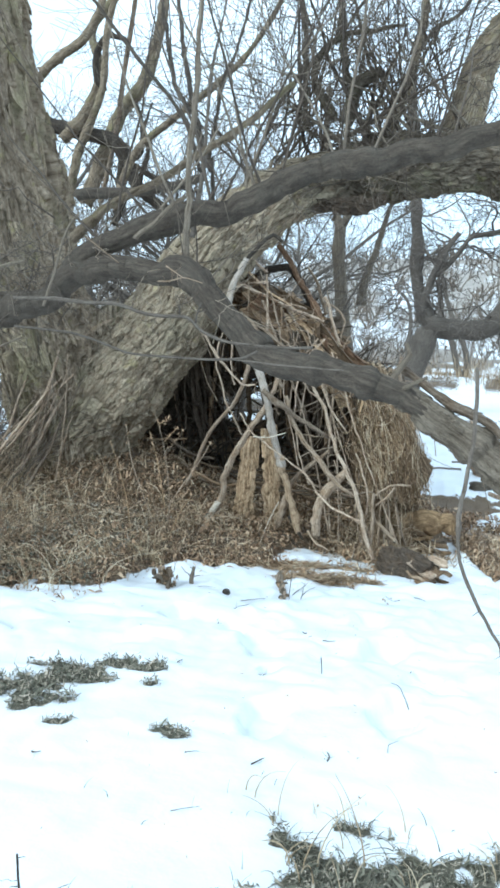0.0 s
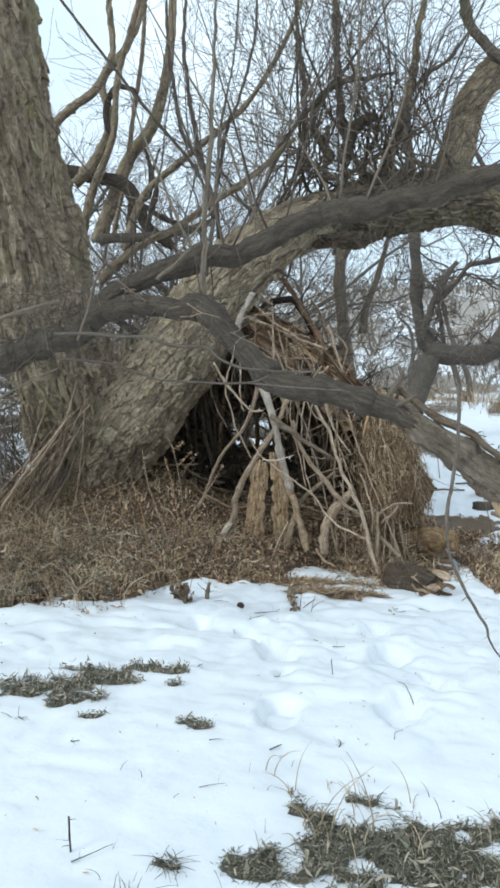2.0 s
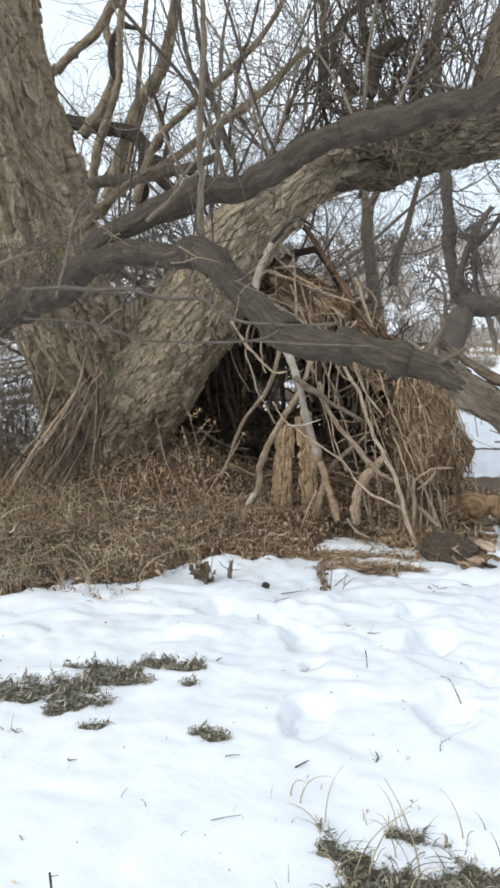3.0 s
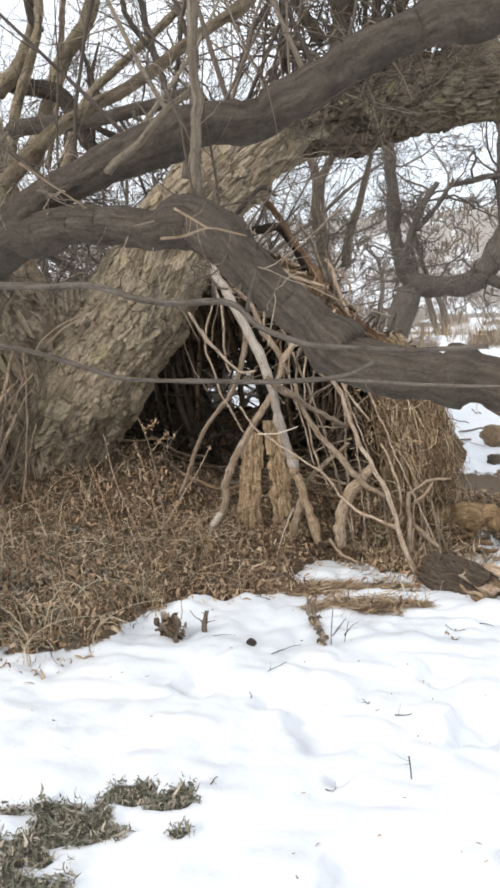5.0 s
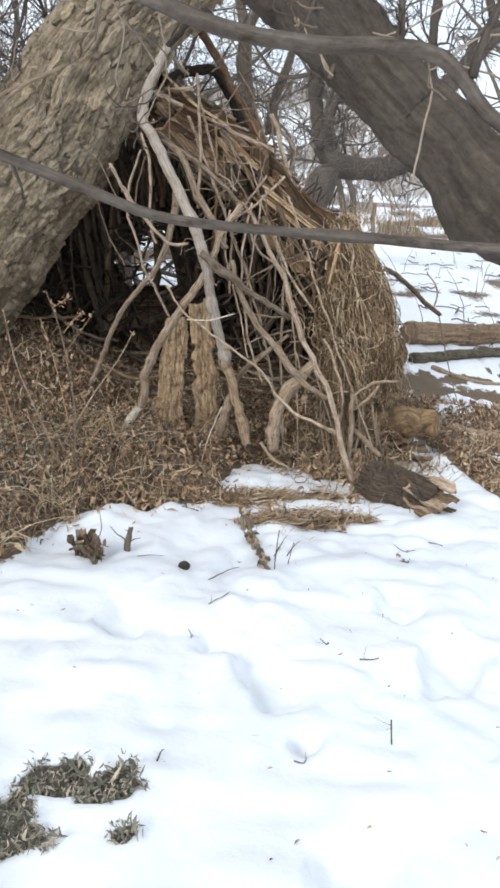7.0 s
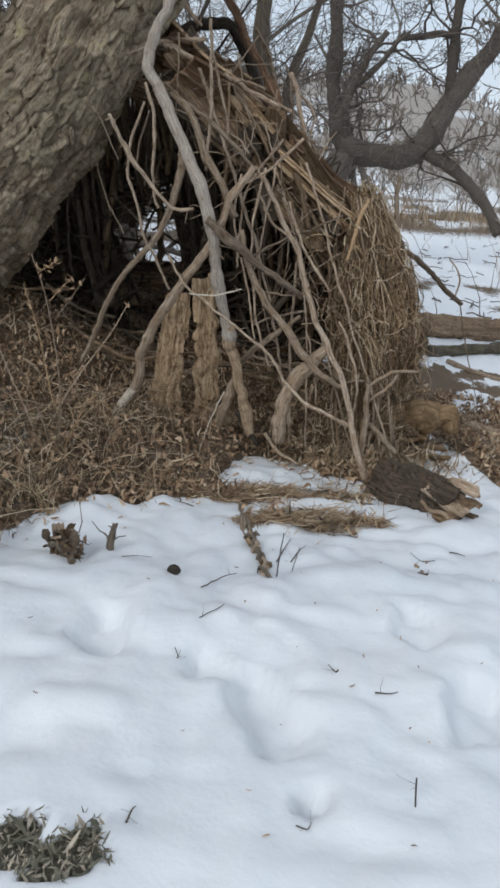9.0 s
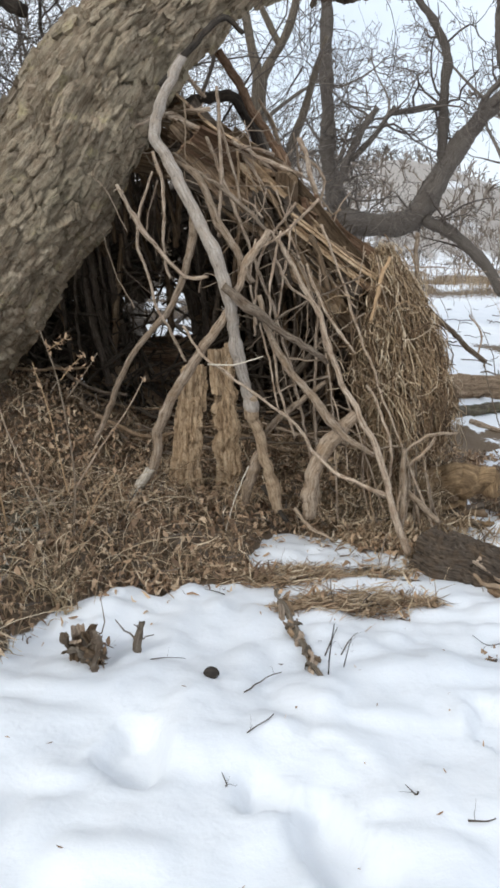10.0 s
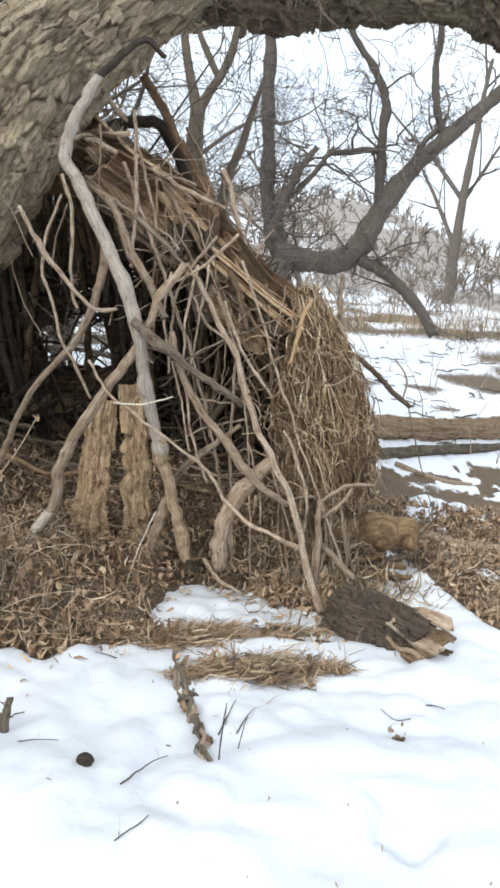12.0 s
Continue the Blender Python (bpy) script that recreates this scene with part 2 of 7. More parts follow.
def tube(name, points, radii, sides=8, step=0.04, rough=0.06, seed=1, bark=None, broken=True, flat=1.0, smooth_shade=True, wobble=0.0, stubs=0, dents=()):
    """A branch: a bent, uneven round with closed, broken ends. bark: (depth, cell along, cell round)."""
    p, r = glide(points, radii, step)
    n = len(p)
    if wobble:
        q = np.concatenate([[0], np.cumsum(np.linalg.norm(np.diff(p, axis=0), axis=1))])
        for axis in range(3):
            v = np.stack([q, q * 0 + axis * 7.3 + seed * 1.7, q * 0], -1)
            p[:, axis] += wobble * (vnoise(v, 9, seed) + 0.6 * vnoise(v, 24, seed + 1))
        knot = np.clip(vnoise(np.stack([q, q * 0 + seed * 0.77, q * 0], -1), 11, seed + 3) - 0.45, 0, 1)
        r = r * (1 + 0.9 * knot)
    t, a, b = frames_along(p)
    ang = np.linspace(0, 2 * np.pi, sides, endpoint=False)
    along = np.concatenate([[0], np.cumsum(np.linalg.norm(np.diff(p, axis=0), axis=1))])
    ring = np.cos(ang)[None, :, None] * a[:, None, :] + flat * np.sin(ang)[None, :, None] * b[:, None, :]
    pos = p[:, None, :] + ring * r[:, None, None]
    mean_r = float(np.mean(r))
    swell = 1 + rough * 1.6 * vnoise(pos, 0.55 / mean_r ** 0.7 if mean_r > 0.1 else 5.0, seed, 2) + rough * vnoise(pos, 0.5 / mean_r, seed + 9, 2)
    radius = r[:, None] * swell
    if bark:
        around = 2 * np.pi * mean_r
        u = np.repeat(along[:, None], sides, 1)
        v = np.repeat((ang / (2 * np.pi) * around)[None, :], n, 0)
        h, lift, tone = plates(u, v, around, seed, bark[1], bark[2])
        h2, _, tone2 = plates(u, v, around, seed + 50, bark[1] * 0.6, bark[2] * 0.4)
        depth = bark[0] * (1.0 if mean_r < 0.2 else np.clip(0.95 + 0.9 * vnoise(pos, 2.2, seed + 31, 2), 0.35, 1.7))
        radius = radius + depth * (h - 0.5 + 0.75 * lift + 0.55 * h2) + bark[0] * 0.22 * vnoise(pos, 45, seed + 20, 2)
        if mean_r > 0.2:
            radius = radius + bark[0] * (0.5 * vnoise(pos, 7, seed + 32, 2) + 0.3 * vnoise(np.stack([u * 5, v * 20, 0 * u], -1), 1, seed + 33, 2))
    for x, y, z, wide, deep in dents:
        far = np.linalg.norm((pos - np.array((x, y, z))) * (1, 0.35, 1), axis=2) / wide
        far = far + 0.35 * vnoise(pos, 9, seed + 34, 2)
        radius = radius - deep * np.exp(-np.clip(far, 0, 9) ** 2)
    pos = p[:, None, :] + ring * radius[:, :, None]
    if broken:
        for k, s in ((0, -1), (n - 1, 1)):
            jag = r[k] * (0.9 * np.abs(vnoise(pos[k], 0.9 / max(r[k], 0.01), seed + 70 + k)) + 0.1)
            pos[k] += t[k] * s * jag[:, None]
    verts = np.vstack([pos.reshape(-1, 3), p[0] - t[0] * r[0] * 0.1, p[-1] + t[-1] * r[-1] * 0.1])
    i, j = np.meshgrid(np.arange(n - 1), np.arange(sides), indexing="ij")
    k = (j + 1) % sides
    quads = np.stack([i * sides + j, i * sides + k, (i + 1) * sides + k, (i + 1) * sides + j], -1).reshape(-1, 4)
    s = np.arange(sides)
    e = (s + 1) % sides
    c = n * sides
    tris = np.vstack([np.stack([e, s, np.full(sides, c)], -1), np.stack([(n - 1) * sides + s, (n - 1) * sides + e, np.full(sides, c + 1)], -1)])
    uvr = np.stack([np.repeat(along[:, None], sides, 1), np.repeat((np.sin(ang / 2) * 2 * mean_r * 2)[None, :], n, 0)], -1).reshape(-1, 2)
    uv = np.vstack([uvr, [[0, 0], [along[-1], 0]]])
    if stubs:
        g = np.random.default_rng(seed + 5000)
        for _ in range(stubs):
            i = int(g.integers(1, n - 1))
            out = g.normal(0, 1, 3)
            out -= t[i] * np.dot(out, t[i])
            out = out / (np.linalg.norm(out) + 1e-9) + t[i] * g.uniform(-0.2, 0.9)
            long, thick = g.uniform(0.8, 7.0) * max(r[i], 0.008), r[i] * g.uniform(0.22, 0.45)
            path = p[i] + np.outer(np.linspace(0, 1, 4), out * long) + g.normal(0, 0.1 * long, (4, 3)) * np.array([0, 0.4, 0.8, 1.0])[:, None]
            w = np.linspace(1.0, 0.45, 4) * thick
            ta, aa, bb = frames_along(path)
            an = np.arange(5) / 5 * 2 * np.pi
            ringed = path[:, None] + w[:, None, None] * (np.cos(an)[None, :, None] * aa[:, None] + np.sin(an)[None, :, None] * bb[:, None])
            o = len(verts)
            verts = np.vstack([verts, ringed.reshape(-1, 3), path[-1:] + ta[-1:] * thick * 0.3])
            ii, jj = np.meshgrid(np.arange(3), np.arange(5), indexing="ij")
            kk = (jj + 1) % 5
            quads = np.vstack([quads, o + np.stack([ii * 5 + jj, ii * 5 + kk, (ii + 1) * 5 + kk, (ii + 1) * 5 + jj], -1).reshape(-1, 4)])
            f = np.arange(5)
            tris = np.vstack([tris, o + np.stack([15 + f, 15 + (f + 1) % 5, np.full(5, 20)], -1), [[i * sides, o, o + 1]]])
            uv = np.vstack([uv, np.stack([np.repeat(np.linspace(0, long, 4), 5), np.tile(an * thick, 4)], -1), [[long, 0]]])
    me = fast_mesh(name, verts, quads, uv, smooth_shade, tris)
    if bark:
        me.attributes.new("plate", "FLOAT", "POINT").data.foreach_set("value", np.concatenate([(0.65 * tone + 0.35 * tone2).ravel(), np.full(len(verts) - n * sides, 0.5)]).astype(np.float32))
    return me


def strands(name, paths, radii, sides=3):
    """Many thin stalks in one mesh. paths (n, k, 3), radii (n, k)."""
    paths, radii = np.asarray(paths, float), np.asarray(radii, float)
    n, k = radii.shape
    t = np.gradient(paths, axis=1)
    t /= np.linalg.norm(t, axis=2, keepdims=True) + 1e-9
    ref = np.where(np.abs(t[..., 2:3]) > 0.8, np.array([1.0, 0.1, 0]), np.array([0.0, 0.1, 1.0]))
    a = np.cross(t, ref)
    a /= np.linalg.norm(a, axis=2, keepdims=True) + 1e-9
    b = np.cross(t, a)
    ang = np.linspace(0, 2 * np.pi, sides, endpoint=False)
    pos = paths[:, :, None, :] + radii[:, :, None, None] * (np.cos(ang)[:, None] * a[:, :, None, :] + np.sin(ang)[:, None] * b[:, :, None, :])
    base = (np.arange(n) * k * sides)[:, None, None]
    i, j = np.meshgrid(np.arange(k - 1), np.arange(sides), indexing="ij")
    m = (j + 1) % sides
    quads = np.stack([i * sides + j, i * sides + m, (i + 1) * sides + m, (i + 1) * sides + j], -1)
    quads = (base[..., None] + quads[None]).reshape(-1, 4)
    along = np.concatenate([np.zeros((n, 1)), np.cumsum(np.linalg.norm(np.diff(paths, axis=1), axis=2), 1)], 1)
    uv = np.stack([np.repeat(along[:, :, None], sides, 2), np.broadcast_to(ang / 60, (n, k, sides))], -1).reshape(-1, 2)
    return fast_mesh(name, pos.reshape(-1, 3), quads, uv)


def blades(name, centres, headings, pitch, length, width, curl, rng):
    """Small bent leaves and blades, three quads each, in one mesh."""
    n = len(centres)
    s = np.linspace(-0.5, 0.5, 4)
    shape = np.array([0.25, 1.0, 0.85, 0.08])
    d = np.stack([np.cos(headings) * np.cos(pitch), np.sin(headings) * np.cos(pitch), np.sin(pitch)], -1)
    side = np.stack([-np.sin(headings), np.cos(headings), rng.normal(0, 0.5, n)], -1)
    side /= np.linalg.norm(side, axis=1)[:, None]
    up = np.cross(d, side)
    mid = centres[:, None, :] + d[:, None, :] * (s[None, :, None] * length[:, None, None]) + up[:, None, :] * (curl * length)[:, None, None] * (4 * s ** 2)[None, :, None]
    off = side[:, None, :] * (width[:, None] * shape[None, :])[:, :, None] * 0.5 + up[:, None, :] * (0.25 * width[:, None] * shape[None, :])[:, :, None]
    off2 = -side[:, None, :] * (width[:, None] * shape[None, :])[:, :, None] * 0.5 + up[:, None, :] * (0.25 * width[:, None] * shape[None, :])[:, :, None]
    verts = np.stack([mid + off, mid + off2], 2).reshape(-1, 3)
    k = np.arange(3)
    q = np.stack([k * 2, k * 2 + 1, k * 2 + 3, k * 2 + 2], -1)
    quads = ((np.arange(n) * 8)[:, None, None] + q[None]).reshape(-1, 4)
    return fast_mesh(name, verts, quads)


def thing(name, at, label, category, group="", kind=""):
    """An Empty at the base of a thing, which parents its parts."""
    ob = new(name)
    ob.location = at
    ob.empty_display_size = 0.1
    return tagged(ob, label, category, group, kind)


def part(name, mesh, material, parent=None, label=""):
    """One mesh object under a thing or a part; its mesh is laid out in the world's own coordinates."""
    ob = new(name, mesh)
    mesh.materials.append(material)
    if parent:
        ob.parent = parent
        ob.matrix_parent_inverse = Matrix.Translation(-parent.location)
    return tagged(ob, label) if label else ob


# ---- materials ----
def stuff_of(name, rough=0.85, spec=0.2):
    m = bpy.data.materials.new(name)
    m.use_nodes = True
    bsdf = m.node_tree.nodes["Principled BSDF"]
    bsdf.inputs["Roughness"].default_value = rough
    bsdf.inputs["Specular IOR Level"].default_value = spec
    return m, m.node_tree.nodes, m.node_tree.links, bsdf


def noise_node(nodes, links, coord, scale, detail=5, mapping=None, rough=0.6):
    n = nodes.new("ShaderNodeTexNoise")
    n.inputs["Scale"].default_value, n.inputs["Detail"].default_value, n.inputs["Roughness"].default_value = scale, detail, rough
    if mapping:
        mp = nodes.new("ShaderNodeMapping")
        mp.inputs["Scale"].default_value = mapping
        links.new(coord, mp.inputs["Vector"])
        coord = mp.outputs["Vector"]
    links.new(coord, n.inputs["Vector"])
    return n.outputs["Fac"]


def ramp_node(nodes, links, fac, stops):
    r = nodes.new("ShaderNodeValToRGB")
    while len(r.color_ramp.elements) < len(stops):
        r.color_ramp.elements.new(0.5)
    for e, (pos, col) in zip(r.color_ramp.elements, stops):
        e.position, e.color = pos, (*col, 1)
    links.new(fac, r.inputs["Fac"])
    return r.outputs["Color"]


def blend(nodes, links, mode, fac, a, b):
    m = nodes.new("ShaderNodeMix")
    m.data_type, m.blend_type = "RGBA", mode
    for value, socket in ((fac, m.inputs[0]), (a, m.inputs[6]), (b, m.inputs[7])):
        if isinstance(value, (int, float)):
            socket.default_value = value
        elif isinstance(value, tuple):
            socket.default_value = (*value, 1)
        else:
            links.new(value, socket)
    return m.outputs[2]


def bump_node(nodes, links, height, strength, distance, bsdf):
    b = nodes.new("ShaderNodeBump")
    b.inputs["Strength"].default_value, b.inputs["Distance"].default_value = strength, distance
    links.new(height, b.inputs["Height"])
    links.new(b.outputs["Normal"], bsdf.inputs["Normal"])


def wood(name, dark, mid, light, grain=(3, 90, 1), stain=(0.1, 0.08, 0.06), stain_amount=0.5, vary=0.35, bump=0.5, moss=None, plated=False, flecks=0.9):
    """Bark or weathered wood: fibres along the piece, blotches, and a tone that differs from piece to piece."""
    m, nodes, links, bsdf = stuff_of(name, 0.9, 0.12)
    uv, obj, info = nodes.new("ShaderNodeUVMap"), nodes.new("ShaderNodeTexCoord"), nodes.new("ShaderNodeObjectInfo")
    fibre = noise_node(nodes, links, uv.outputs["UV"], 1.0, 6, grain, 0.7)
    blot = noise_node(nodes, links, obj.outputs["Object"], 16, 6, None, 0.7)
    fleck = noise_node(nodes, links, uv.outputs["UV"], 1.0, 4, (22, 60, 1), 0.65)
    fine = noise_node(nodes, links, obj.outputs["Object"], 120, 4)
    col = ramp_node(nodes, links, fibre, [(0.3, dark), (0.5, mid), (0.72, light)])
    spots = nodes.new("ShaderNodeMapRange")
    spots.inputs["From Min"].default_value, spots.inputs["From Max"].default_value = 0.45, 0.7
    spots.inputs["To Max"].default_value = stain_amount
    links.new(blot, spots.inputs["Value"])
    col = blend(nodes, links, "MIX", spots.outputs["Result"], col, stain)
    col = blend(nodes, links, "MULTIPLY", flecks, col, ramp_node(nodes, links, fleck, [(0.34, (0.42, 0.38, 0.34)), (0.46, (0.95, 0.95, 0.95)), (0.62, (1.08, 1.08, 1.08)), (0.76, (1.3, 1.32, 1.34))]))
    if moss:
        big = noise_node(nodes, links, obj.outputs["Object"], 2.3, 6)
        mm = nodes.new("ShaderNodeMapRange")
        mm.inputs["From Min"].default_value, mm.inputs["From Max"].default_value, mm.inputs["To Max"].default_value = 0.52, 0.68, 0.7
        links.new(big, mm.inputs["Value"])
        col = blend(nodes, links, "MIX", mm.outputs["Result"], col, moss)
        lich = nodes.new("ShaderNodeMapRange")
        lich.inputs["From Min"].default_value, lich.inputs["From Max"].default_value, lich.inputs["To Max"].default_value = 0.57, 0.66, 0.5
        links.new(noise_node(nodes, links, obj.outputs["Object"], 6.5, 8, None, 0.7), lich.inputs["Value"])
        col = blend(nodes, links, "MIX", lich.outputs["Result"], col, (moss[0] * 1.3, moss[1] * 1.3, moss[2] * 0.95))
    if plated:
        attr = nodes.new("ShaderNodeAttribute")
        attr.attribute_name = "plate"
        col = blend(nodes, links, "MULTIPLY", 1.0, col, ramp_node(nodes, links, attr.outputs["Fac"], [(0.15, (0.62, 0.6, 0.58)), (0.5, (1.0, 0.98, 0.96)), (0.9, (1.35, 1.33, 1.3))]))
    tone = nodes.new("ShaderNodeMapRange")
    tone.inputs["To Min"].default_value, tone.inputs["To Max"].default_value = 1 - vary, 1 + vary
    links.new(info.outputs["Random"], tone.inputs["Value"])
    shade = nodes.new("ShaderNodeVectorMath")
    shade.operation = "SCALE"
    links.new(col, shade.inputs[0])
    links.new(tone.outputs["Result"], shade.inputs["Scale"])
    f2 = ramp_node(nodes, links, fine, [(0.3, (0.75, 0.75, 0.75)), (0.7, (1.15, 1.15, 1.15))])
    col = blend(nodes, links, "MULTIPLY", 0.8, shade.outputs["Vector"], f2)
    links.new(col, bsdf.inputs["Base Color"])
    high = nodes.new("ShaderNodeMath")
    high.operation = "ADD"
    links.new(fibre, high.inputs[0])
    links.new(fine, high.inputs[1])
    bump_node(nodes, links, high.outputs["Value"], bump, 0.006, bsdf)
    return m


def dry_stuff(name, stops, rough=0.8):
    """Grass, leaves and twigs: each blade has its own tone."""
    m, nodes, links, bsdf = stuff_of(name, rough, 0.25)
    geo, obj = nodes.new("ShaderNodeNewGeometry"), nodes.new("ShaderNodeTexCoord")
    col = ramp_node(nodes, links, geo.outputs["Random Per Island"], stops)
    n = noise_node(nodes, links, obj.outputs["Object"], 60, 4)
    f = ramp_node(nodes, links, n, [(0.3, (0.7, 0.7, 0.7)), (0.7, (1.2, 1.2, 1.2))])
    links.new(blend(nodes, links, "MULTIPLY", 0.8, col, f), bsdf.inputs["Base Color"])
    return m


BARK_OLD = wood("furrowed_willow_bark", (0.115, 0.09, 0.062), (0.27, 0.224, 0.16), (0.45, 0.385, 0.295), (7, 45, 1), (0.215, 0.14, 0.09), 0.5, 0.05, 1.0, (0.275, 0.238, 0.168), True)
BARK_LIMB = wood("dark_limb_bark", (0.042, 0.034, 0.027), (0.075, 0.06, 0.047), (0.125, 0.102, 0.078), (9, 26, 1), (0.085, 0.075, 0.06), 0.5, 0.08, 0.7, flecks=0.45)
WORN = wood("worn_grey_wood", (0.085, 0.068, 0.05), (0.18, 0.146, 0.109), (0.3, 0.252, 0.198), (4, 60, 1), (0.13, 0.1, 0.075), 0.5, 0.1, 1.0, flecks=0.6)
# Mossy bark, its tone also lowered for the shade under the crown.
BARK_MOSS_SHADE = wood("mossy_shaded_bark", (0.115, 0.088, 0.062), (0.25, 0.2, 0.145), (0.41, 0.345, 0.26), (7, 45, 1), (0.17, 0.125, 0.08), 0.5, 0.05, 1.0, (0.19, 0.175, 0.1), True)
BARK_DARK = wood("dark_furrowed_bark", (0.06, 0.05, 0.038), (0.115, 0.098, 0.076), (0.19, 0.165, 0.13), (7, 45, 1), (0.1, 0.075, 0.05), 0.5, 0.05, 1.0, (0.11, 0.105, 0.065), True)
# Leaning trunk's bark made darker: the limb's shaded underside is in the colour.
BARK_SHADED = wood("shaded_limb_bark", (0.068, 0.055, 0.042), (0.14, 0.117, 0.089), (0.24, 0.207, 0.16), (7, 45, 1), (0.14, 0.1, 0.065), 0.5, 0.05, 1.0, (0.17, 0.155, 0.1), True)
BARK_FAR = wood("grey_tree_bark", (0.075, 0.062, 0.05), (0.13, 0.11, 0.092), (0.2, 0.175, 0.15), (4, 50, 1), (0.12, 0.1, 0.085), 0.5, 0.2, 0.5)
POLE = wood("weathered_pole_wood", (0.14, 0.1, 0.067), (0.34, 0.258, 0.183), (0.53, 0.44, 0.342), (6, 70, 1), (0.25, 0.165, 0.095), 0.7, 0.25, 0.7)
GREYPOLE = wood("silvered_pole_wood", (0.2, 0.165, 0.135), (0.36, 0.31, 0.26), (0.47, 0.42, 0.365), (5, 70, 1), (0.3, 0.22, 0.15), 0.5, 0.1, 0.7, flecks=0.6)
RUST = wood("reddish_broken_wood", (0.07, 0.04, 0.025), (0.19, 0.115, 0.07), (0.36, 0.25, 0.165), (4, 60, 1), (0.08, 0.05, 0.035), 0.5, 0.1, 0.9)
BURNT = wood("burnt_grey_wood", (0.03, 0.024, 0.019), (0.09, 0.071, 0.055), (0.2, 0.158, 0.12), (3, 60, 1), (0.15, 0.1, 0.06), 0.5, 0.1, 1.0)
PEELED = wood("peeled_orange_wood", (0.2, 0.132, 0.075), (0.39, 0.285, 0.185), (0.54, 0.43, 0.3), (5, 70, 1), (0.17, 0.1, 0.055), 0.6, 0.1, 0.6)
TWIG = wood("grey_brown_stick_bark", (0.135, 0.098, 0.067), (0.315, 0.243, 0.178), (0.52, 0.43, 0.335), (8, 70, 1), (0.19, 0.118, 0.068), 0.7, 0.55, 0.7)
LIMBTWIG = wood("dark_twig_bark", (0.07, 0.056, 0.045), (0.13, 0.108, 0.088), (0.21, 0.178, 0.148), (8, 70, 1), (0.09, 0.07, 0.055), 0.5, 0.25, 0.6)
ROTTEN = wood("rotten_split_wood", (0.14, 0.085, 0.046), (0.5, 0.35, 0.21), (0.7, 0.55, 0.375), (4, 34, 1), (0.16, 0.1, 0.055), 0.6, 0.12, 1.0)
SLAB = wood("decayed_bark_slab", (0.07, 0.049, 0.032), (0.205, 0.142, 0.09), (0.41, 0.305, 0.198), (2.5, 60, 1), (0.2, 0.12, 0.06), 0.55, 0.45, 0.9)
FALLEN = wood("barkless_log_wood", (0.13, 0.085, 0.052), (0.34, 0.24, 0.155), (0.5, 0.385, 0.27), (1.5, 55, 1), (0.13, 0.09, 0.06), 0.6, 0.05, 1.0)
CHAR = wood("blackened_wood", (0.022, 0.019, 0.017), (0.055, 0.046, 0.038), (0.13, 0.107, 0.085), (3, 70, 1), (0.1, 0.07, 0.045), 0.5, 0.2, 0.9)
PALE = wood("fresh_torn_wood", (0.4, 0.33, 0.24), (0.62, 0.54, 0.43), (0.75, 0.68, 0.58), (3, 110, 1), (0.4, 0.3, 0.2), 0.4, 0.08, 0.6)
# Dark wood: the shade inside the shelter is put into its colour.
SHADE_DARK = wood("shade_dark_wood", (0.05, 0.039, 0.03), (0.125, 0.097, 0.073), (0.24, 0.19, 0.142), (3, 60, 1), (0.03, 0.022, 0.016), 0.5, 0.4, 0.8)
STRAW = dry_stuff("dry_stems", [(0.0, (0.085, 0.05, 0.028)), (0.35, (0.27, 0.165, 0.085)), (0.7, (0.48, 0.33, 0.185)), (1.0, (0.68, 0.53, 0.36))])
THATCH = dry_stuff("matted_stems", [(0.0, (0.085, 0.052, 0.03)), (0.35, (0.26, 0.168, 0.094)), (0.7, (0.48, 0.345, 0.205)), (1.0, (0.7, 0.57, 0.405))])
OCHRE = wood("ochre_rotten_wood", (0.08, 0.052, 0.032), (0.24, 0.158, 0.085), (0.46, 0.325, 0.185), (9, 14, 1), (0.12, 0.08, 0.05), 0.6, 0.1, 1.0)
BLEACHED = dry_stuff("bleached_stalks", [(0.0, (0.3, 0.215, 0.125)), (0.5, (0.47, 0.365, 0.23)), (1.0, (0.68, 0.58, 0.42))])
LEAVES = dry_stuff("leaf_litter", [(0.0, (0.11, 0.068, 0.042)), (0.45, (0.32, 0.205, 0.122)), (0.8, (0.49, 0.335, 0.205)), (1.0, (0.64, 0.49, 0.33))])
GRASS = dry_stuff("dead_grass_blades", [(0.0, (0.09, 0.06, 0.036)), (0.4, (0.27, 0.187, 0.11)), (0.75, (0.49, 0.365, 0.23)), (1.0, (0.68, 0.56, 0.4))])
TURF = dry_stuff("winter_turf", [(0.0, (0.065, 0.062, 0.045)), (0.5, (0.135, 0.127, 0.09)), (0.85, (0.24, 0.21, 0.15)), (1.0, (0.38, 0.32, 0.23))])
WEEDS = dry_stuff("grey_weeds", [(0.0, (0.1, 0.096, 0.07)), (0.5, (0.2, 0.187, 0.137)), (0.8, (0.33, 0.28, 0.21)), (1.0, (0.5, 0.43, 0.34))])
TWIGS = dry_stuff("fine_twigs", [(0.0, (0.075, 0.06, 0.05)), (0.6, (0.14, 0.115, 0.095)), (1.0, (0.23, 0.19, 0.155))])
GREYTWIG = dry_stuff("brown_dead_twigs", [(0.0, (0.07, 0.053, 0.04)), (0.6, (0.15, 0.115, 0.085)), (1.0, (0.36, 0.29, 0.21))])
SHOOTS = dry_stuff("willow_shoots", [(0.0, (0.06, 0.046, 0.036)), (0.6, (0.125, 0.098, 0.074)), (1.0, (0.24, 0.195, 0.145))])
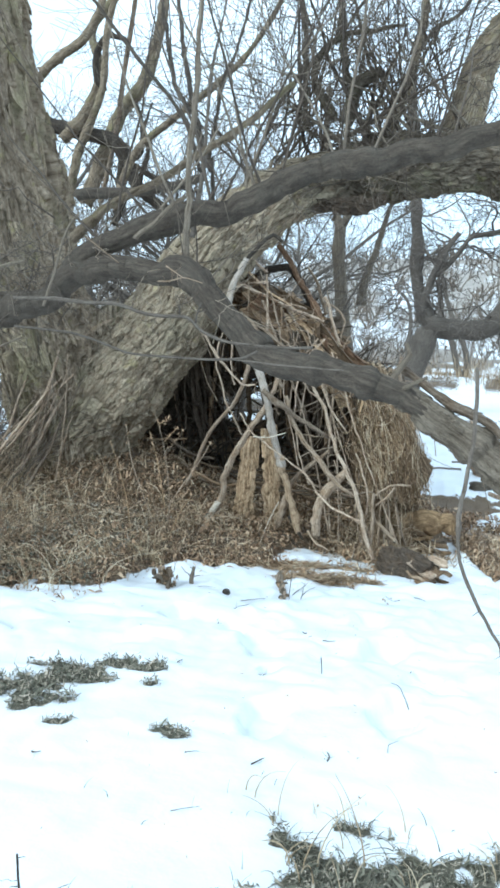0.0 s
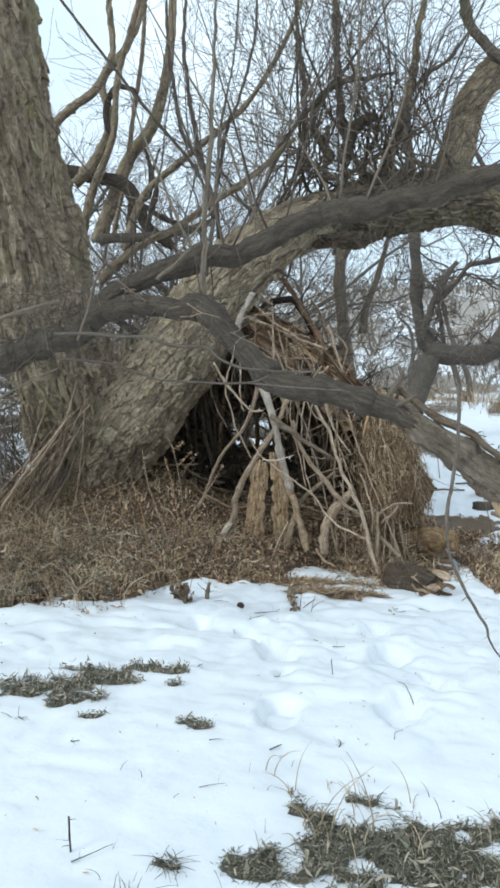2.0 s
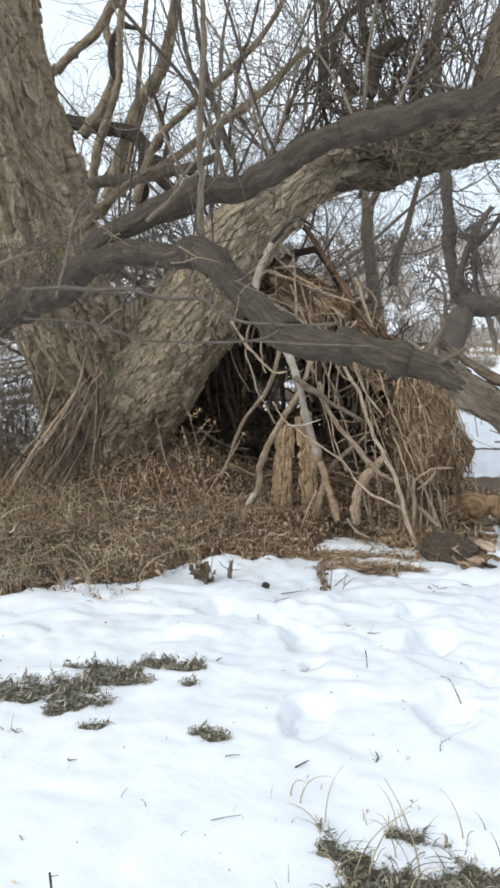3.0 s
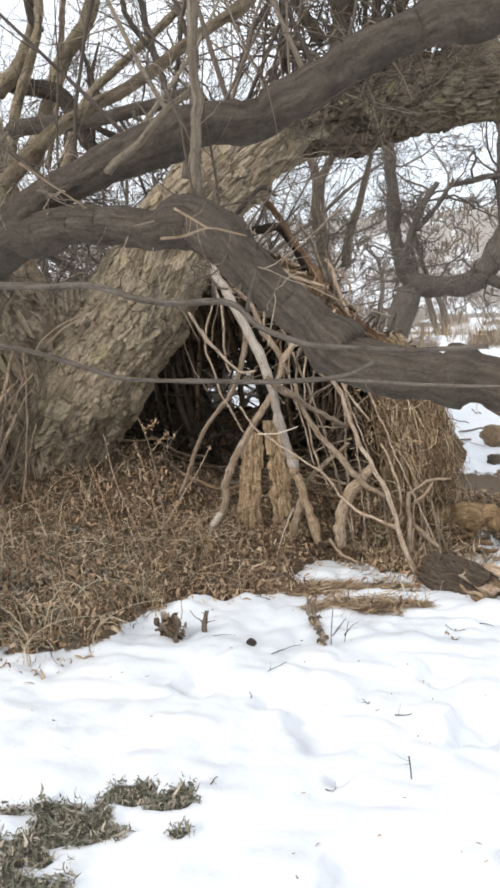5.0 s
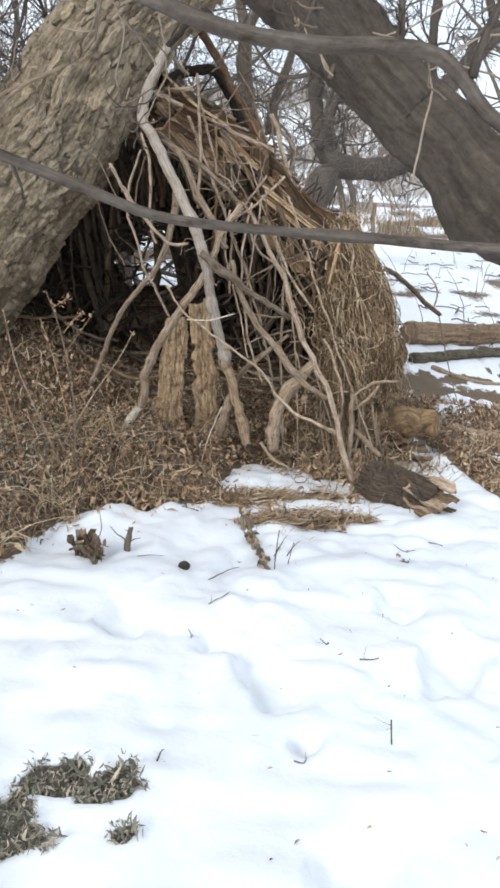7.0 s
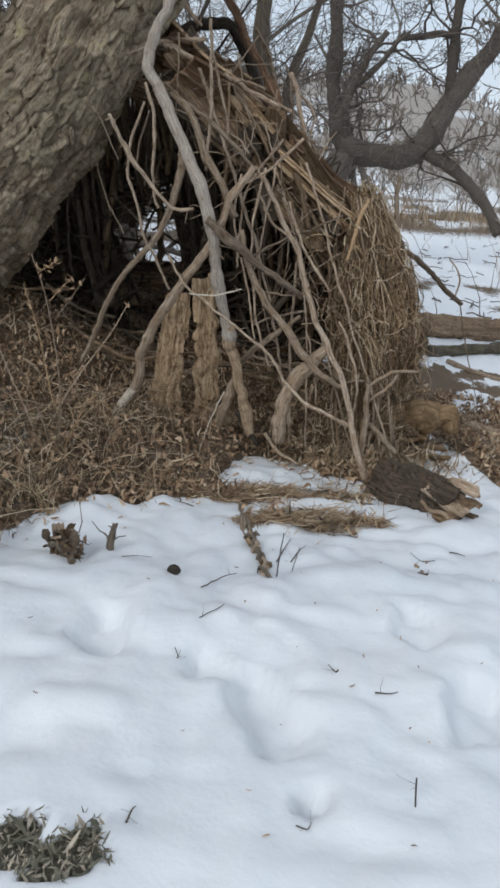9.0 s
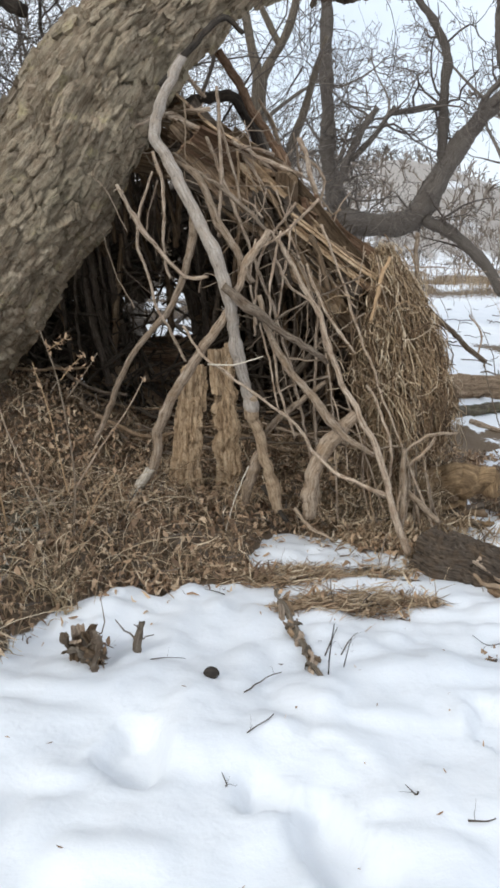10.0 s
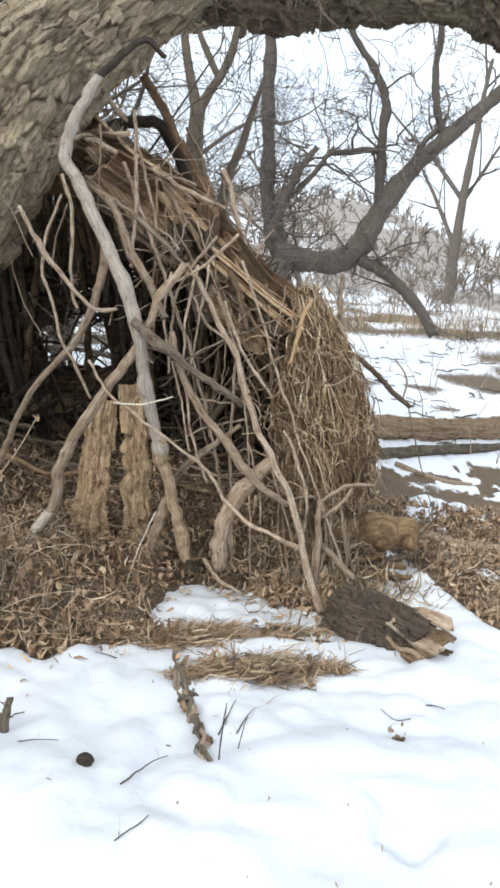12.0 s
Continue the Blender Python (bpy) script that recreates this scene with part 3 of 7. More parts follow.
BRUSH = dry_stuff("far_brush", [(0.0, (0.13, 0.1, 0.078)), (0.6, (0.21, 0.17, 0.136)), (1.0, (0.32, 0.27, 0.22))])


def ground_material():
    m, nodes, links, bsdf = stuff_of("snow_and_litter", 0.6, 0.3)
    obj = nodes.new("ShaderNodeTexCoord").outputs["Object"]
    attr = nodes.new("ShaderNodeAttribute")
    attr.attribute_name = "bare"
    n1, n2, n3 = noise_node(nodes, links, obj, 14, 6), noise_node(nodes, links, obj, 90, 5), noise_node(nodes, links, obj, 2.5, 5)
    edge = nodes.new("ShaderNodeMath")
    edge.operation = "ADD"
    off = nodes.new("ShaderNodeMapRange")
    off.inputs["From Min"].default_value, off.inputs["From Max"].default_value = 0.2, 0.8
    off.inputs["To Min"].default_value, off.inputs["To Max"].default_value = -0.35, 0.35
    links.new(n1, off.inputs["Value"])
    links.new(attr.outputs["Fac"], edge.inputs[0])
    links.new(off.outputs["Result"], edge.inputs[1])
    mask = nodes.new("ShaderNodeMapRange")
    mask.inputs["From Min"].default_value, mask.inputs["From Max"].default_value = 0.42, 0.58
    hill, n4 = nodes.new("ShaderNodeMath"), noise_node(nodes, links, obj, 0.11, 9, (1.0, 0.35, 1.0), 0.62)
    hill.operation = "MULTIPLY_ADD"
    drift = nodes.new("ShaderNodeMapRange")
    drift.inputs["To Min"].default_value, drift.inputs["To Max"].default_value = -1.6, 1.6
    links.new(n4, drift.inputs["Value"])
    distant = nodes.new("ShaderNodeAttribute")
    distant.attribute_name = "faraway"
    links.new(drift.outputs["Result"], hill.inputs[0])
    links.new(distant.outputs["Fac"], hill.inputs[1])
    links.new(edge.outputs["Value"], hill.inputs[2])
    links.new(hill.outputs["Value"], mask.inputs["Value"])
    snow = ramp_node(nodes, links, n3, [(0.3, (0.73, 0.745, 0.77)), (0.7, (0.81, 0.815, 0.825))])
    soil = ramp_node(nodes, links, n2, [(0.25, (0.05, 0.034, 0.022)), (0.5, (0.125, 0.085, 0.054)), (0.75, (0.23, 0.16, 0.104))])
    soil = blend(nodes, links, "MIX", n1, soil, (0.15, 0.112, 0.074))
    green = nodes.new("ShaderNodeAttribute")
    green.attribute_name = "turf"
    soil = blend(nodes, links, "MIX", green.outputs["Fac"], soil, ramp_node(nodes, links, n2, [(0.3, (0.06, 0.055, 0.04)), (0.7, (0.15, 0.132, 0.096))]))
    # Bare ground turns paler with distance: haze put into its colour.
    far_haze = nodes.new("ShaderNodeAttribute")
    far_haze.attribute_name = "faraway"
    soil = blend(nodes, links, "MIX", far_haze.outputs["Fac"], soil, ramp_node(nodes, links, n3, [(0.3, (0.25, 0.22, 0.19)), (0.7, (0.4, 0.36, 0.32))]))
    links.new(blend(nodes, links, "MIX", mask.outputs["Result"], snow, soil), bsdf.inputs["Base Color"])
    rough = nodes.new("ShaderNodeMapRange")
    rough.inputs["To Min"].default_value, rough.inputs["To Max"].default_value = 0.55, 0.95
    links.new(mask.outputs["Result"], rough.inputs["Value"])
    links.new(rough.outputs["Result"], bsdf.inputs["Roughness"])
    add = nodes.new("ShaderNodeMath")
    add.operation = "ADD"
    grit = nodes.new("ShaderNodeMath")
    grit.operation = "MULTIPLY"
    links.new(n2, grit.inputs[0])
    links.new(mask.outputs["Result"], grit.inputs[1])
    links.new(n1, add.inputs[0])
    links.new(grit.outputs["Value"], add.inputs[1])
    bump_node(nodes, links, add.outputs["Value"], 0.42, 0.014, bsdf)
    return m


# ---- ground: one sheet, fine near the shelter, coarse to the horizon ----
def spread(lo, hi, fine, far, growth=1.11):
    out, s = list(np.arange(lo, hi, fine)), fine
    while out[-1] < far:
        s *= growth
        out.append(out[-1] + s)
    s, low = fine, [lo]
    while low[-1] > -far:
        s *= growth
        low.append(low[-1] - s)
    return np.array(low[:0:-1] + out)


gx, gy = spread(-2.2, 3.6, 0.028, 900), spread(-6.2, 1.6, 0.028, 900)
mx, my = np.meshgrid(gx, gy, indexing="ij")
flat_x, flat_y = mx.ravel(), my.ravel()
gverts = np.stack([flat_x, flat_y, surface_z(flat_x, flat_y)], -1)
gi, gj = np.meshgrid(np.arange(len(gx) - 1), np.arange(len(gy) - 1), indexing="ij")
gq = np.stack([gi * len(gy) + gj, (gi + 1) * len(gy) + gj, (gi + 1) * len(gy) + gj + 1, gi * len(gy) + gj + 1], -1).reshape(-1, 4)
gmesh = fast_mesh("ground", gverts, gq)
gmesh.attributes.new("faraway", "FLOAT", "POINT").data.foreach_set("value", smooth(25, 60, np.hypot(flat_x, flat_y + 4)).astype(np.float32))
gmesh.attributes.new("turf", "FLOAT", "POINT").data.foreach_set("value", smooth(-2.6, -3.1, flat_y).astype(np.float32))
gmesh.attributes.new("bare", "FLOAT", "POINT").data.foreach_set("value", bareness(flat_x, flat_y).astype(np.float32))
gz, gb = gverts[:, 2].reshape(len(gx), len(gy)), bareness(flat_x, flat_y).reshape(len(gx), len(gy))


def sample(grid, x, y):
    """The value of the ground sheet at x, y."""
    x, y = np.asarray(x, float), np.asarray(y, float)
    i, j = np.clip(np.searchsorted(gx, x) - 1, 0, len(gx) - 2), np.clip(np.searchsorted(gy, y) - 1, 0, len(gy) - 2)
    u, v = (x - gx[i]) / (gx[i + 1] - gx[i]), (y - gy[j]) / (gy[j + 1] - gy[j])
    return (grid[i, j] * (1 - u) + grid[i + 1, j] * u) * (1 - v) + (grid[i, j + 1] * (1 - u) + grid[i + 1, j + 1] * u) * v


def sz(x, y):
    return float(sample(gz, x, y))


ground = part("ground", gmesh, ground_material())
tagged(ground, "old lumpy snow over brown leaf litter and dead grass", "ground", kind="structure")


# ---- the great willow: two trunks from one foot ----
willow = thing("willow_tree", (-1.35, 0.45, sz(-1.35, 0.45)), "old leaning willow with deeply furrowed grey bark and bare shoots", "tree")
LEAN = [(-2.75, 0.6, -0.3), (-2.1, 0.5, 0.45), (-1.64, 0.43, 0.98), (-1.25, 0.4, 1.45), (-0.76, 0.36, 1.98), (-0.29, 0.38, 2.62), (0.32, 0.55, 3.13)]
LEAN += [(0.78, 0.85, 3.31), (1.23, 1.0, 3.4), (1.64, 1.02, 3.41), (2.0, 1.02, 3.43), (2.4, 1.0, 3.42), (2.75, 0.95, 3.2), (3.05, 0.9, 2.85), (3.25, 0.8, 2.3)]
KNOTS = [(*q, w, d) for q, w, d in zip([(-0.37, -0.05, 2.27), (-0.20, -0.05, 2.55), (0.02, 0.00, 1.97), (-0.06, -0.02, 2.38), (-0.14, -0.05, 1.89), (-0.54, -0.10, 1.67), (-0.68, -0.05, 2.17)], (0.06, 0.11, 0.07, 0.07, 0.06, 0.12, 0.1), (0.13, -0.05, -0.06, -0.04, 0.06, -0.05, 0.04))]
HOLLOW = [(0.6, 0.5, 3.12, 0.09, 0.14), (0.74, 0.55, 3.18, 0.11, 0.24), (0.9, 0.6, 3.2, 0.11, 0.25), (1.06, 0.62, 3.17, 0.1, 0.2)]
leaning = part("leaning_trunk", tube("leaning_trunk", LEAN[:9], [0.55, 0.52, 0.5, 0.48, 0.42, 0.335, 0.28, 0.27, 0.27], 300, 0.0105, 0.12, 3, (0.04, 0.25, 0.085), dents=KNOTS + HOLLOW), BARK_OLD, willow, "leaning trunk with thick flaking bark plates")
part("great_limb", tube("great_limb", LEAN[7:], [0.28, 0.29, 0.28, 0.27, 0.29, 0.27, 0.2, 0.16], 220, 0.013, 0.16, 4, (0.042, 0.16, 0.05), dents=HOLLOW), BARK_SHADED, willow, "thick dark limb that arches over the shelter")
UP = [(-2.0, 0.5, -0.5), (-2.0, 0.35, 0.8), (-2.03, 0.0, 1.8), (-2.04, -0.42, 2.8), (-2.06, -0.8, 3.9), (-2.15, -1.1, 5.2), (-2.35, -1.3, 6.8)]
upright = part("upright_trunk", tube("upright_trunk", UP, [0.55, 0.46, 0.5, 0.54, 0.52, 0.46, 0.4], 240, 0.013, 0.14, 8, (0.06, 0.4, 0.095)), BARK_MOSS_SHADE, willow, "upright trunk with furrowed bark")
part("crotch", tube("crotch", [(-2.0, 0.35, 0.3), (-1.72, 0.3, 1.1), (-1.55, 0.28, 1.7), (-1.5, 0.25, 2.02)], [0.4, 0.36, 0.3, 0.18], 140, 0.014, 0.16, 9, (0.05, 0.25, 0.07)), BARK_MOSS_SHADE, willow, "swollen crotch between the trunks")


def bark_flakes(trunk, line, count, seed, long, wide, thick, material, label):
    """Loose plates of bark with sharp broken edges, lifted at one end, on the open side of a trunk."""
    g = np.random.default_rng(seed)
    n = len(trunk.vertices)
    co, no = np.zeros(n * 3), np.zeros(n * 3)
    trunk.vertices.foreach_get("co", co)
    trunk.vertices.foreach_get("normal", no)
    co, no = co.reshape(-1, 3), no.reshape(-1, 3)
    line = np.array(line, float)
    pick = g.choice(np.flatnonzero(no[:, 1] < 0.35), count)
    c = co[pick]
    seg = np.argmin(np.linalg.norm(c[:, None, 2:] - (line[None, :-1, 2:] + line[None, 1:, 2:]) / 2, axis=2), axis=1)
    t = line[seg + 1] - line[seg]
    t /= np.linalg.norm(t, axis=1)[:, None]
    out = c - (line[seg] + np.sum((c - line[seg]) * t, axis=1)[:, None] * t)
    reach = np.linalg.norm(out, axis=1)[:, None]
    out /= reach
    side = np.cross(t, out)
    k = 11
    ang = np.linspace(0, 2 * np.pi, k, endpoint=False)[None, :] + g.uniform(-0.2, 0.2, (count, k))
    jag = g.uniform(0.62, 1.2, (count, k))
    turn = g.normal(0, 0.28, count)[:, None]
    u0 = np.cos(ang) * jag * g.uniform(*long, count)[:, None] / 2
    v0 = np.sin(ang) * jag * g.uniform(*wide, count)[:, None] / 2
    u, v = u0 * np.cos(turn) - v0 * np.sin(turn), u0 * np.sin(turn) + v0 * np.cos(turn)
    lift = thick * g.uniform(0.3, 1.0, count)[:, None] - u * g.normal(0.03, 0.07, count)[:, None] - v ** 2 / (2 * reach) + 0.003 * g.normal(0, 1, (count, k))
    ring = c[:, None] + u[..., None] * t[:, None] + v[..., None] * side[:, None] + lift[..., None] * out[:, None]
    top = c + (thick * 0.9 * g.uniform(0.4, 1.0, count))[:, None] * out
    low = ring - 0.05 * out[:, None] - 0.25 * (ring - c[:, None])
    verts = np.concatenate([ring, low, top[:, None]], axis=1)
    m = 2 * k + 1
    base = (np.arange(count) * m)[:, None]
    i = np.arange(k)[None, :]
    j = (i + 1) % k
    tris = np.stack([base + i, base + j, base + 2 * k + 0 * i], -1).reshape(-1, 3)
    quads = np.stack([base + i, base + k + i, base + k + j, base + j], -1).reshape(-1, 4)
    uv = np.concatenate([np.stack([u, v], -1), np.stack([u, v], -1), np.zeros((count, 1, 2))], axis=1) + g.uniform(0, 9, (count, 1, 2))
    me = fast_mesh("flaking_bark", verts.reshape(-1, 3), quads, uv.reshape(-1, 2), False, tris)
    me.attributes.new("plate", "FLOAT", "POINT").data.foreach_set("value", np.repeat(g.uniform(0.3, 0.98, count), m).astype(np.float32))
    return tagged(part("flaking_bark", me, material, willow, label), kind="stuff")


bark_flakes(leaning.data, LEAN[:9], 620, 71, (0.05, 0.19), (0.03, 0.085), 0.02, BARK_OLD, "loose flaking plates of grey bark")
bark_flakes(upright.data, UP, 480, 72, (0.12, 0.42), (0.03, 0.085), 0.024, BARK_MOSS_SHADE, "long loose plates of bark")
STEM = [(1.96, 1.20, 3.56), (2.07, 1.15, 4.02), (2.18, 1.10, 4.36), (2.37, 1.00, 4.60), (2.65, 0.90, 4.77), (3.04, 0.80, 5.14)]
part("limb", tube("limb", STEM, [0.2, 0.17, 0.15, 0.15, 0.13, 0.1], 60, 0.03, 0.1, 12, (0.025, 0.12, 0.05)), BARK_OLD, willow)


# ---- the near tree: smooth dark limbs that hang across the way ----
near_tree = thing("near_tree", (-2.1, -3.8, sz(-2.1, -3.8)), "dark-barked tree whose low crooked limbs hang across the way", "tree")
LOW = [(-2.32, -3.7, 0.95), (-1.6, -3.55, 1.35), (-0.9, -3.5, 1.66), (-0.22, -3.55, 1.88), (0.0, -3.62, 1.92), (0.21, -3.69, 1.97), (0.36, -3.745, 2.06), (0.55, -3.81, 2.075), (0.75, -3.88, 2.045), (0.88, -3.93, 2.03), (0.965, -3.955, 2.01),
       (1.025, -3.98, 1.955), (1.09, -4.0, 1.885), (1.17, -4.03, 1.81), (1.25, -4.06, 1.73), (1.33, -4.09, 1.695), (1.43, -4.12, 1.69), (1.55, -4.15, 1.665), (1.68, -4.18, 1.635), (1.8, -4.2, 1.575), (1.95, -4.2, 1.47), (2.1, -4.2, 1.35)]
part("low_limb", tube("low_limb", LOW[:21], [0.11, 0.09, 0.072, 0.062, 0.058, 0.056, 0.054, 0.05, 0.046, 0.045, 0.047, 0.047, 0.047, 0.048, 0.05, 0.048, 0.046, 0.044, 0.042, 0.034, 0.018], 72, 0.009, 0.16, 21, (0.004, 0.06, 0.016), wobble=0.01), BARK_LIMB, near_tree)
part("trunk", tube("trunk", [(-2.25, -3.75, -0.3), (-2.3, -3.7, 1.2), (-2.42, -3.55, 3.0), (-2.5, -3.4, 5.0)], [0.24, 0.2, 0.17, 0.1], 60, 0.03, 0.12, 26, (0.02, 0.2, 0.05)), BARK_DARK, near_tree)
HIGH = [(0.3, -3.73, 2.02), (0.42, -3.76, 2.12), (0.52, -3.77, 2.165), (0.63, -3.78, 2.205), (0.75, -3.79, 2.24), (0.9, -3.8, 2.268), (1.05, -3.8, 2.285), (1.15, -3.8, 2.315), (1.25, -3.8, 2.355), (1.36, -3.8, 2.39), (1.5, -3.8, 2.42), (1.7, -3.8, 2.435), (2.0, -3.78, 2.5), (2.6, -3.7, 2.66), (3.2, -3.5, 2.95)]
part("high_limb", tube("high_limb", HIGH, [0.044, 0.048, 0.049, 0.049, 0.048, 0.048, 0.047, 0.047, 0.047, 0.046, 0.045, 0.044, 0.042, 0.036, 0.03], 64, 0.009, 0.16, 22, (0.004, 0.06, 0.016), wobble=0.012), BARK_LIMB, near_tree)
END = [(1.6, -4.17, 1.645), (1.72, -4.18, 1.62), (1.82, -4.2, 1.565), (1.92, -4.2, 1.495), (2.02, -4.2, 1.415), (2.12, -4.2, 1.345), (2.22, -4.2, 1.29)]
part("broken_limb", tube("broken_limb", END, [0.02, 0.038, 0.046, 0.048, 0.052, 0.056, 0.046], 72, 0.008, 0.16, 23, (0.014, 0.2, 0.022), wobble=0.006, stubs=3), WORN, near_tree, "gnarled worn grey end of the limb")
part("split_end", tube("split_end", [(2.12, -4.2, 1.33), (2.15, -4.22, 1.25), (2.18, -4.22, 1.16)], [0.028, 0.03, 0.01], 24, 0.008, 0.3, 24, (0.012, 0.2, 0.012), flat=0.5), ROTTEN, near_tree, "torn pale wood")
part("branch", tube("branch", [(1.76, -4.10, 1.68), (1.90, -4.20, 1.59), (2.05, -4.22, 1.50), (2.17, -4.22, 1.41), (2.34, -4.20, 1.30)], [0.012, 0.016, 0.016, 0.013, 0.01], 14, 0.01, 0.2, 25, wobble=0.006, stubs=4), TWIG, near_tree)
for k, (pts, r0, r1, m) in enumerate([
        ([(0.5, -4.44, 1.83), (0.68, -4.43, 1.81), (0.765, -4.42, 1.789), (0.851, -4.42, 1.757), (0.896, -4.42, 1.741), (0.956, -4.42, 1.734), (1.044, -4.42, 1.729), (1.13, -4.42, 1.723), (1.2, -4.42, 1.721), (1.268, -4.42, 1.723), (1.302, -4.42, 1.733), (1.33, -4.42, 1.746)], 0.0044, 0.0036, LIMBTWIG),
        ([(1.25, -4.42, 1.722), (1.4, -4.42, 1.705), (1.6, -4.42, 1.69)], 0.0034, 0.0022, LIMBTWIG),
        ([(0.45, -4.36, 1.93), (0.62, -4.38, 1.92), (0.776, -4.4, 1.903), (0.834, -4.4, 1.901), (0.879, -4.4, 1.891), (0.93, -4.4, 1.873), (0.974, -4.4, 1.863), (1.018, -4.4, 1.859), (1.083, -4.4, 1.856), (1.111, -4.4, 1.843), (1.138, -4.4, 1.814), (1.173, -4.4, 1.796), (1.228, -4.4, 1.776), (1.31, -4.4, 1.764), (1.384, -4.4, 1.759), (1.5, -4.4, 1.757)], 0.0062, 0.0045, LIMBTWIG),
        ([(1.07, -4.4, 1.857), (1.071, -4.4, 1.87), (1.07, -4.4, 1.889)], 0.0035, 0.0022, LIMBTWIG),
        ([(1.123, -4.4, 1.84), (1.13, -4.4, 1.868), (1.144, -4.4, 1.899)], 0.0035, 0.0022, LIMBTWIG),
        ([(0.761, -4.4, 1.807), (0.795, -4.4, 1.831), (0.832, -4.4, 1.846)], 0.0016, 0.001, POLE),
        ([(-0.00, -3.00, 2.53), (0.23, -3.00, 2.53), (0.48, -3.00, 2.54), (0.65, -2.90, 2.60)], 0.03, 0.022, BARK_LIMB),
        ([(-0.02, -3.50, 3.76), (0.15, -3.50, 3.53), (0.52, -3.47, 3.04), (0.75, -3.45, 2.75), (0.83, -3.45, 2.51)], 0.006, 0.009, BARK_LIMB),
        ([(0.67, -3.10, 2.28), (0.70, -3.10, 2.42), (0.73, -3.10, 2.59), (0.75, -3.10, 2.78), (0.75, -3.00, 3.08), (0.81, -2.90, 3.50), (0.83, -2.80, 4.03)], 0.014, 0.004, LIMBTWIG),
        ([(0.71, -3.9, 2.174), (0.731, -3.9, 2.193), (0.784, -3.9, 2.224), (0.831, -3.9, 2.264), (0.877, -3.9, 2.294), (0.921, -3.9, 2.319)], 0.011, 0.008, WORN),
        ([(0.38, -3.77, 2.2), (0.46, -3.73, 2.29), (0.553, -3.67, 2.37), (0.69, -3.58, 2.455), (0.813, -3.49, 2.56), (1.0, -3.37, 2.7), (1.2, -3.25, 2.9)], 0.021, 0.014, BARK_MOSS_SHADE),
        ([(0.70, -4.30, 2.13), (0.74, -4.30, 2.10), (0.78, -4.30, 2.07), (0.82, -4.30, 2.04)], 0.0018, 0.0012, POLE),
        ([(0.94, -4.25, 1.98), (0.98, -4.25, 1.98), (1.03, -4.25, 1.99), (1.07, -4.25, 1.98), (1.10, -4.25, 1.97)], 0.0022, 0.0014, POLE),
        ([(0.97, -4.25, 2.03), (1.00, -4.25, 2.01), (1.03, -4.25, 1.99)], 0.002, 0.0014, POLE),
        ([(0.78, -4.30, 1.85), (0.73, -4.30, 1.83), (0.69, -4.30, 1.80), (0.68, -4.30, 1.78)], 0.0014, 0.001, POLE),
        ([(0.41, -4.10, 1.91), (0.46, -4.10, 2.03), (0.52, -4.10, 2.18), (0.55, -4.05, 2.25)], 0.006, 0.004, WORN),
        ([(-0.11, -4.00, 2.00), (0.07, -4.00, 2.05), (0.28, -4.00, 2.09)], 0.01, 0.006, WORN),
        ([(-0.00, -4.20, 1.62), (0.18, -4.20, 1.72), (0.37, -4.20, 1.79)], 0.005, 0.003, WORN)]):
    part("twig" if r0 < 0.02 else "branch", tube("twig", pts, [r0, r1], 8, 0.012, 0.12, 60 + k, wobble=0.25 * r0, stubs=4), m, near_tree)
HANG = [(1.985, -4.5, 1.7), (1.984, -4.5, 1.66), (1.978, -4.5, 1.52), (1.965, -4.5, 1.37), (1.948, -4.5, 1.26), (1.962, -4.5, 1.13), (2.02, -4.5, 1.0), (2.075, -4.5, 0.905), (2.085, -4.5, 0.86), (2.13, -4.5, 0.79), (2.18, -4.5, 0.73)]
part("hanging_twig", tube("hanging_twig", HANG, [0.006, 0.006, 0.006, 0.0065, 0.005, 0.005, 0.004, 0.0035, 0.002], 8, 0.01, 0.2, 77, wobble=0.004, stubs=7), LIMBTWIG, near_tree, "thin twig that hangs down over the snow")

# ---- the shelter: poles, sticks and bark slabs against the leaning trunk ----
shelter = thing("stick_shelter", (0.7, -0.1, sz(0.7, -0.1)), "makeshift shelter of dead poles, sticks and bark slabs against a willow", "shelter")


def stick(name, pts, r, mat=TWIG, seed=[100], sides=10, label="", rough=0.1, parent=None):
    seed[0] += 1
    r = [(0.9 if name == "post" else 0.76 if name in ("pole", "pole_end") else 0.7) * v for v in r]
    count = 0 if name in ("pole_end", "back_stick", "root", "pole", "post", "branch") else 1 + seed[0] % 4 + (3 if max(r) < 0.02 else 0)
    return part(name, tube(name, pts, list(r), sides, 0.014, rough, seed[0], wobble=0.006 + 0.11 * max(r), stubs=count), mat, parent or shelter, label)


long_pole = stick("pole", [(0.15, -0.15, 2.46), (0.08, -0.20, 2.30), (0.01, -0.22, 2.11), (0.08, -0.26, 1.97), (0.19, -0.32, 1.78), (0.30, -0.40, 1.59), (0.37, -0.45, 1.44), (0.41, -0.46, 1.29), (0.45, -0.42, 1.05), (0.50, -0.36, 0.74), (0.53, -0.34, 0.6)], [0.034, 0.036, 0.042, 0.042, 0.043, 0.043, 0.042, 0.043, 0.043, 0.043, 0.042], GREYPOLE, label="long grey debarked pole", sides=14)
stick("pole_end", [(0.515, -0.35, 0.68), (0.528, -0.342, 0.61), (0.55, -0.325, 0.53), (0.58, -0.31, 0.42), (0.61, -0.3, 0.3), (0.64, -0.29, 0.18), (0.68, -0.29, 0.0)], [0.036, 0.0425, 0.043, 0.042, 0.042, 0.043, 0.04], PEELED, label="peeled orange-brown lower end", parent=long_pole, sides=14, rough=0.04)
